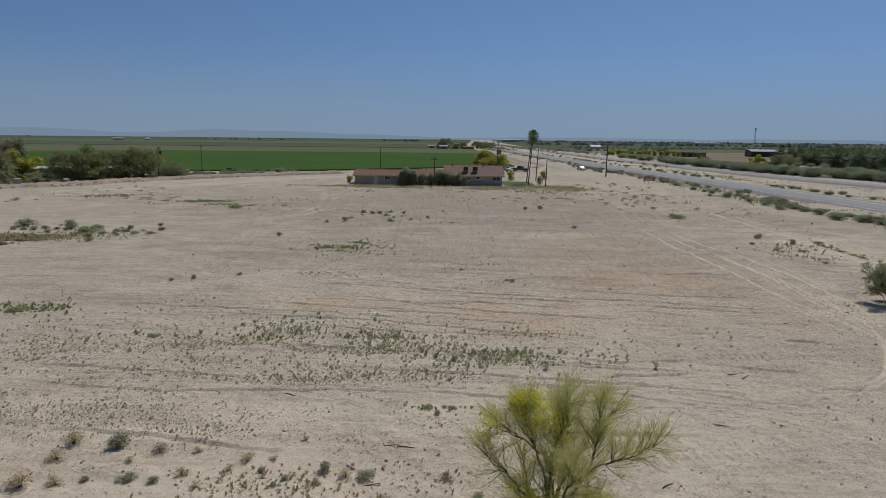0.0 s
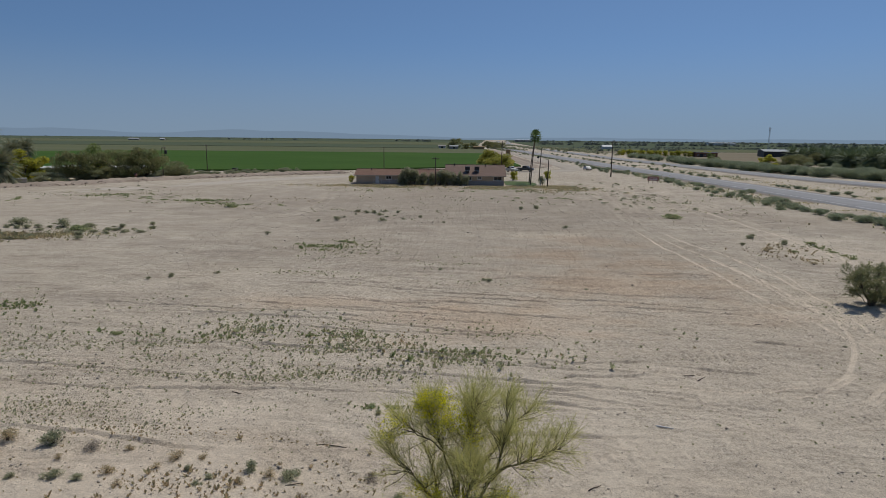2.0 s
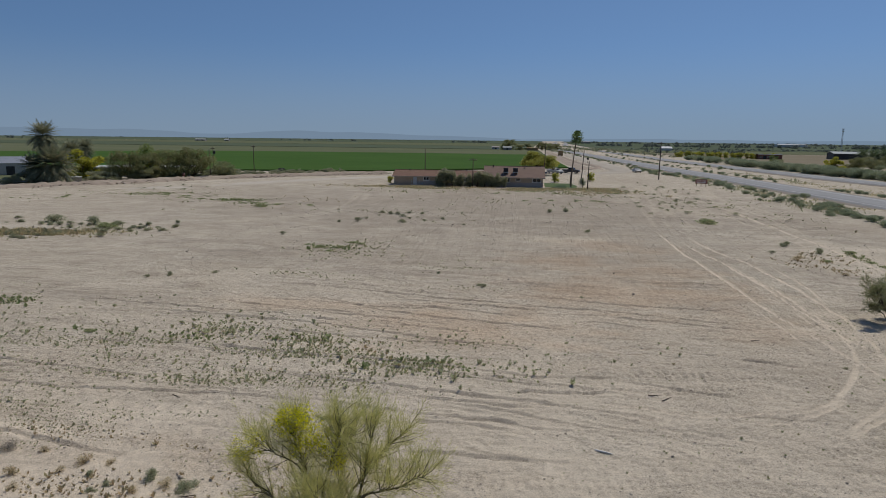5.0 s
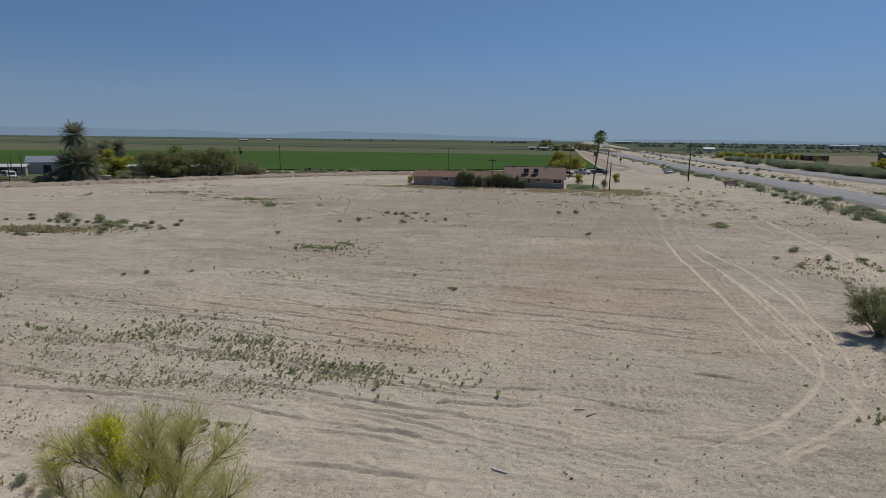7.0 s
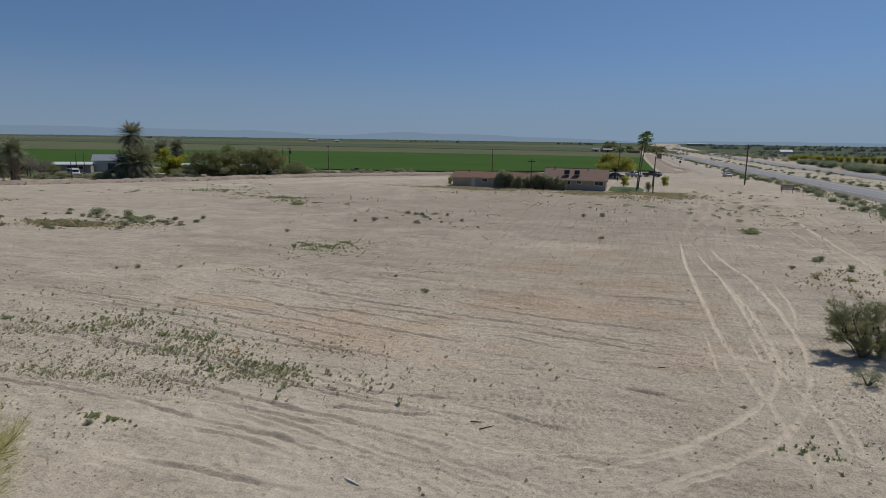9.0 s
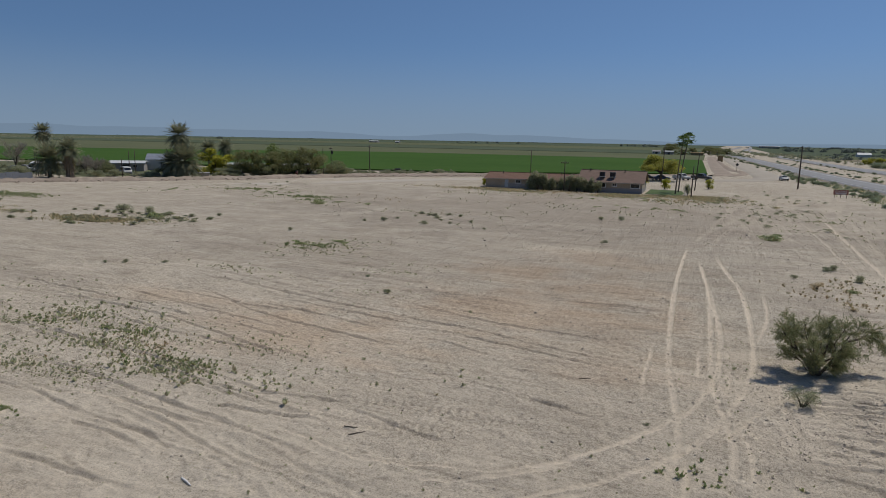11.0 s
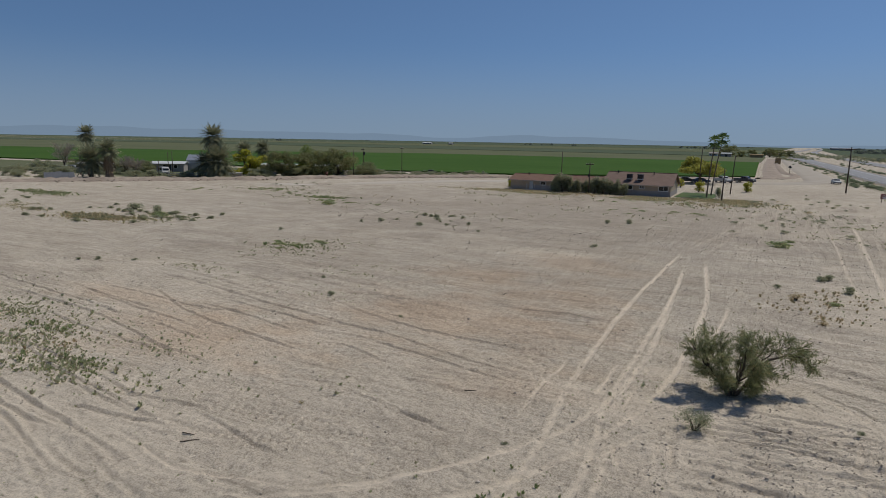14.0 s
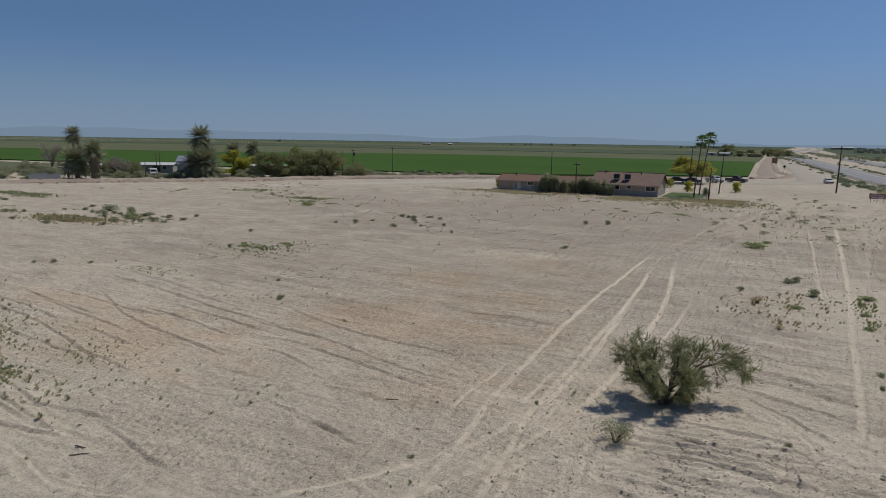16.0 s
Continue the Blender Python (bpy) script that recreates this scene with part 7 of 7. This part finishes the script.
def tyre(x, y, s=1.0):
    bm = bmesh.new()
    n, k = 18, 8
    ring = [[bm.verts.new(((0.36 + 0.13 * math.cos(b)) * math.cos(a), (0.36 + 0.13 * math.cos(b)) * math.sin(a), 0.11 + 0.11 * math.sin(b))) for b in (2 * math.pi * j / k for j in range(k))] for a in (2 * math.pi * i / n for i in range(n))]
    for i in range(n):
        for j in range(k):
            bm.faces.new((ring[i][j], ring[(i + 1) % n][j], ring[(i + 1) % n][(j + 1) % k], ring[i][(j + 1) % k]))
    thing("scrap_tyre_ring", bm, M["rubber"], "worn black tyre lying on the soil", "tyre", "old tyres", at=rest(x, y, 0, s, -0.01), smooth=True)


for x, y, s in ((-97.5, 103.5, 1.6), (-95.5, 106, 1.2), (-93, 108, 1.2), (-100, 102, 1.2)):
    tyre(x, y, s)
barrel = holder("oil_drum", "rusty dark steel drum on the earth bank", "drum", at=on_ground(-70.5, 143, 0) @ Matrix.Translation((0, 0, 0.7)))
part("body", tube(bmesh.new(), [(0, 0, -0.6), (0, 0, 0.3), (0, 0, 0.32), (0, 0, 0.36), (0, 0, 0.9)], [0.32, 0.32, 0.335, 0.32, 0.32], 16), M["brick"], barrel, smooth=True)
part("lid", tube(bmesh.new(), [(0, 0, 0.88), (0, 0, 0.93)], [0.33, 0.33], 16), M["dark_metal"], barrel)

dead = grown(303, [([(0, 0, -0.2), (0.1, 0, 1.5), (0.6, 0.2, 3.2)], 0.12, 1.0), ([(0.05, 0, 0.8), (-0.7, 0.1, 2.2), (-1.3, 0, 3.4)], 0.09, 1.0), ([(0.1, 0, 1.4), (0.9, -0.3, 2.4), (1.7, -0.2, 3.2)], 0.08, 1.0)], 16, 1.3, 9, 0.7, 2, 0.4, 0.4, M["bark"], 0.3)
dt = holder("dead_tree", "leafless grey dead tree in the farmyard", "tree", at=on_ground(-136.5, 117, 0, 1.75))
o = new("trunk", dead[0])
o.parent = dt
v, q = strips(dead[1], dead[2], 0.02, dead[3])
o = new("twigs", fast_mesh("twigs", v, q, M["tumble"]))
o.parent = dt
for x, y, s_, a_ in ((-114, 121, 0.95, 40), (-117.5, 121.5, 1.1, 150), (-111.8, 119.5, 0.8, 260), (-120, 123, 1.0, 80)):
    d2 = holder("dead_tree", "low tangle of leafless grey brush in the farmyard", "tree", "dead brush in the farmyard", at=on_ground(x, y, a_, s_))
    for nm, me_ in (("trunk", dead[0]), ("twigs", o.data)):
        c_ = new(nm, me_)
        c_.parent = d2
for k, (x, y, s_) in enumerate(((-121, 104, 0.55), (-126, 110, 0.6), (-132, 108, 0.5), (-138, 112, 0.6), (-144, 108, 0.6), (-128, 134, 0.8), (-133, 130, 0.9), (-130, 100, 0.5), (-136, 96, 0.5), (-150, 104, 0.6), (-124, 98, 0.45), (-146, 116, 0.8), (-152, 120, 0.9), (-118, 100, 0.4), (-125, 118, 0.7), (-121, 119, 0.7), (-108.5, 116.5, 0.5), (-106, 119.5, 0.5), (-101, 121, 0.45), (-97, 121.5, 0.45), (-140, 104, 0.5), (-147, 111, 0.6), (-134, 116, 0.6))):
    put_tree("scrub_bush", T_GREY[k % 3], "tangled grey scrub bush in the farmyard", on_ground(x, y, 50 * k, s_ * 1.25), "scrub in the farmyard", "bush")

# ---- sign, fence, stack and lawn near the house ----
sign = holder("roadside_sign", "faded red and white wooden sale sign on posts", "sign", at=on_ground(50.2, 153.4, -8, 0.78))
for k in range(3):
    part("post", boxed(-1.4 + 1.33 * k, -1.28 + 1.33 * k, 0.0, 0.12, -0.4, 2.0), M["bark"], sign)
bd = part("board", boxed(-1.65, 1.65, -0.06, -0.004, 0.85, 2.1, bevel=0.01), M["sign_red"], sign, "faded red board")
for txt, size, z in (("FOR SALE", 0.58, 1.5),):
    c = bpy.data.curves.new("lettering", "FONT")
    c.body, c.size, c.align_x, c.extrude = txt, size, "CENTER", 0.006
    t = new("lettering", c)
    dg = bpy.context.evaluated_depsgraph_get()
    me_t = bpy.data.meshes.new_from_object(t.evaluated_get(dg))
    bpy.data.objects.remove(t)
    me_t.materials.clear()
    me_t.materials.append(M["trim"])
    o = new("lettering", me_t)
    o.parent, o.matrix_basis = bd, Matrix.Translation((0, -0.068, z)) @ Matrix.Rotation(radians(90), 4, "X")
    tagged(o, "white letters")
for k, z in enumerate((1.28, 1.06)):
    part("lettering_bar", boxed(-1.3 + 0.2 * k, 1.3 - 0.2 * k, -0.072, -0.062, z - 0.07, z + 0.07), M["trim"], bd, "white line of small writing")
stack = holder("straw_stack", "square stack of straw bales beside the dirt road", "straw stack", at=on_ground(36.5, 414, 4, 0.78))
for k in range(6):
    for j in range(2):
        part("bale", boxed(-1.7 + 1.7 * j, -0.03 + 1.7 * j, -1.6, 1.6, 0.72 * k - (0.05 if k == 0 else 0), 0.72 * k + 0.7, bevel=0.05), M["hay"], stack)
dm = holder("road_sign", "small diamond road sign seen from behind", "sign", at=on_ground(37.8, 273))
part("post", boxed(-0.06, 0.06, -0.06, 0.06, -0.3, 2.6), M["bark"], dm)
bm = boxed(-0.42, 0.42, -0.02, 0.02, -0.42, 0.42)
bmesh.ops.transform(bm, matrix=Matrix.Translation((0, -0.09, 2.6)) @ Matrix.Rotation(radians(45), 4, "Y"), verts=bm.verts)
part("plate", bm, M["dark_metal"], dm)
bm = bmesh.new()
lw = [(13.9, 141.5), (20.6, 140.6), (21.3, 147), (20.5, 154), (14.2, 154.5)]
lo, hi = [bm.verts.new((x, y, -0.6)) for x, y in lw], [bm.verts.new((x, y, -0.29)) for x, y in lw]
bm.faces.new(hi)
for i in range(5):
    bm.faces.new((lo[i], lo[(i + 1) % 5], hi[(i + 1) % 5], hi[i]))
bmesh.ops.recalc_face_normals(bm, faces=bm.faces)
thing("lawn", bm, M["lawn"], "small watered green lawn beside the house", "lawn", kind="structure")


def wire_fence(label, x, y, turn, span, n, h):
    """Steel posts with strands of wire between them."""
    e = holder("wire_fence", label, "fence", "wire fences by the house", at=on_ground(x, y, turn))
    for k in range(n):
        u = span * (k / (n - 1) - 0.5)
        part("post", tube(bmesh.new(), [(u, 0, -0.3), (u, 0, h)], [0.04, 0.04], 6), M["grey_metal"], e)
    for k in range(9):
        z = 0.1 + (h - 0.15) * k / 8
        part("wire", tube(bmesh.new(), [(-span / 2, 0, z), (span / 2, 0, z)], [0.012, 0.012], 4), M["grey_metal"], e)


wire_fence("short wire fence with steel posts beside the lawn", 21.8, 143.5, 84, 7.0, 5, 1.7)
wire_fence("low wire fence with pale posts before the house wing", -12.0, 139.2, 0, 7.0, 5, 1.35)

# ---- litter on the lot ----
def stick(x, y, turn, length, mat, label, r=0.03):
    rr = random.Random(int(x * 10))
    pts = [(length * (k / 4 - 0.5), rr.uniform(-0.04, 0.04) * length, 0.02 + 0.004 * k) for k in range(5)]
    thing("stick", tube(bmesh.new(), pts, [r, r, r * 0.9, r * 0.7, r * 0.4], 6), mat, label, "stick", at=rest(x, y, turn, 1, 0), smooth=True)


stick(10.0, 20.9, -25, 0.6, M["trim"], "short white plastic pipe lying on the soil", 0.035)
for x, y, a, n in ((-5.9, 23.4, -30, 0.5), (-2.0, 16.9, 20, 0.5), (-1.6, 19.2, 10, 0.5), (-1.1, 19.0, -15, 0.6), (13.0, 25.4, 40, 0.6), (12.6, 25.7, 5, 0.5), (5.9, 15.9, -10, 0.4), (19.2, 33.6, 15, 0.5), (6.7, 16.9, 30, 0.5)):
    stick(x, y, a, n, M["bark"], "dark dead stick lying on the soil", 0.022)


rc = np.random.default_rng(55)
lump = np.array([(1, 0, 0), (0, 1, 0), (-1, 0, 0), (0, -1, 0), (0, 0, 0.75), (0, 0, -0.6)], float)
sides = np.array([(0, 1, 4), (1, 2, 4), (2, 3, 4), (3, 0, 4), (1, 0, 5), (2, 1, 5), (3, 2, 5), (0, 3, 5)])


def lumps(name, x, y, z, size, mat, label):
    """Uneven eight-sided crumbs of earth, each turned and worn differently."""
    n = len(x)
    a = rc.uniform(0, 2 * math.pi, n)
    p = lump[None] * rc.uniform(0.6, 1.35, (n, 6, 1)) + rc.normal(0, 0.12, (n, 6, 3))
    px, py = p[..., 0] * np.cos(a)[:, None] - p[..., 1] * np.sin(a)[:, None], p[..., 0] * np.sin(a)[:, None] + p[..., 1] * np.cos(a)[:, None]
    v = np.stack([px, py, p[..., 2]], -1) * size[:, None, None] + np.stack([x, y, z + size * 0.25], 1)[:, None, :]
    f = sides[None] + (np.arange(n) * 6)[:, None, None]
    return tagged(new(name, fast_mesh(name, v.reshape(-1, 3), f.reshape(-1, 3), mat)), label, "clods", kind="stuff")


N = 72000
cx, cy = rc.uniform(-24, 44, N), 14 + rc.random(N) ** 1.7 * 75
near = rc.random(N) < 0.1
cx[near], cy[near] = rc.normal(30.5, 3.6, near.sum()), rc.normal(33, 3.6, near.sum())
stony = lattice_noise(cx * 0.35, cy * 0.6, 91) * 0.6 + lattice_noise(cx * 0.1, cy * 0.9, 92) * 0.4 + rc.uniform(-0.25, 0.25, N) > 0.42
cx, cy = cx[stony | near], cy[stony | near]
lumps("clods", cx, cy, heights(cx, cy), 0.015 * np.exp(rc.normal(0.1, 0.5, len(cx))) * (1 + np.clip(cy - 35, 0, 60) / 60), M["stone"], "loose earth clods and pebbles strewn over the soil")

bl_ = np.array([(-125, 70), (-104, 96), (-84, 120), (-66, 148), (-48, 168), (-30, 182)], float)
N = 3200
u_ = rc.uniform(0, 5, N)
cx, cy = np.interp(u_, range(6), bl_[:, 0]) + rc.normal(0, 2.2, N), np.interp(u_, range(6), bl_[:, 1]) + rc.normal(0, 1.6, N)
lumps("bank_clods", cx, cy, rc.uniform(-0.3, 0.05, N), rc.uniform(0.06, 0.24, N), M["berm"], "lumps of dry earth strewn along the bank")

# ---- horizon ----
def treeline(name, spots, seed, mat, label):
    """Rows of far trees, too small to tell apart."""
    rng = np.random.default_rng(seed)
    vv, qq, n0 = [], [], 0
    for x0, y0, x1, y1, n, h in spots:
        for _ in range(n):
            f = rng.random()
            x, y = x0 + (x1 - x0) * f + rng.normal(0, 4), y0 + (y1 - y0) * f + rng.normal(0, 12)
            s = h * rng.uniform(0.55, 1.25)
            v, q = leaves(rng, [(0, 0, s * 0.45), (s * 0.4, 0, s * 0.4), (-s * 0.35, 0, s * 0.35), (0.1 * s, 0, 0.7 * s)], [(s * 0.5, s * 0.5, s * 0.42)] * 3 + [(s * 0.3, s * 0.3, s * 0.3)], 70, s * 0.14, slim=0.8)
            vv.append(v + (x, y, -0.4))
            qq.append(q + n0)
            n0 += len(v)
    return tagged(new(name, fast_mesh(name, np.concatenate(vv), np.concatenate(qq), mat)), label, "trees", kind="stuff")


treeline("far_trees", [(-2600, 2300, 400, 2300, 110, 3.2), (-3600, 2900, 1800, 2900, 300, 4.0), (-700, 1750, -420, 1750, 10, 6), (-160, 1700, -60, 1700, 16, 6.5), (-1300, 1500, -1240, 1500, 5, 7), (200, 1900, 2400, 1700, 300, 5), (300, 2500, 3300, 2300, 380, 7)], 401, M["leaf_far_hazed"], "distant dark trees along the horizon")
treeline("orchard", [(150, 780, 760, 760, 190, 2.2), (160, 850, 800, 830, 160, 2.3), (110, 560, 210, 600, 30, 3), (420, 560, 900, 520, 120, 7), (300, 470, 700, 380, 90, 6), (150, 1150, 700, 1120, 120, 6)], 402, M["leaf_far_hazed"], "dark green rows of orchard trees across the highway")
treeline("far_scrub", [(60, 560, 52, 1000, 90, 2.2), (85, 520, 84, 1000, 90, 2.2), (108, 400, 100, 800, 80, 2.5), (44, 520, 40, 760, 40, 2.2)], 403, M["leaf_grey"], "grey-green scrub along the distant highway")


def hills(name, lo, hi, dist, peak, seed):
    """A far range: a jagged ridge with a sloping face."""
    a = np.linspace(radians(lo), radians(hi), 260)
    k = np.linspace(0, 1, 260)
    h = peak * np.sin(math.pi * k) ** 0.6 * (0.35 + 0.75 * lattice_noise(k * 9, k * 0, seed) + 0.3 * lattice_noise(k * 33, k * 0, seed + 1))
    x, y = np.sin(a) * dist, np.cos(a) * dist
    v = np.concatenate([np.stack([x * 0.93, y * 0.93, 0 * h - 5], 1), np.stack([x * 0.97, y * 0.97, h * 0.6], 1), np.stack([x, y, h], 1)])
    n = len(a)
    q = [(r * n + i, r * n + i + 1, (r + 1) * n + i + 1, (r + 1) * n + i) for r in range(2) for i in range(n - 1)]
    return tagged(new(name, fast_mesh(name, v, q, M["hill_glow"], True)), "faint blue mountains beyond the fields, their haze a painted glow", "mountains", kind="structure")


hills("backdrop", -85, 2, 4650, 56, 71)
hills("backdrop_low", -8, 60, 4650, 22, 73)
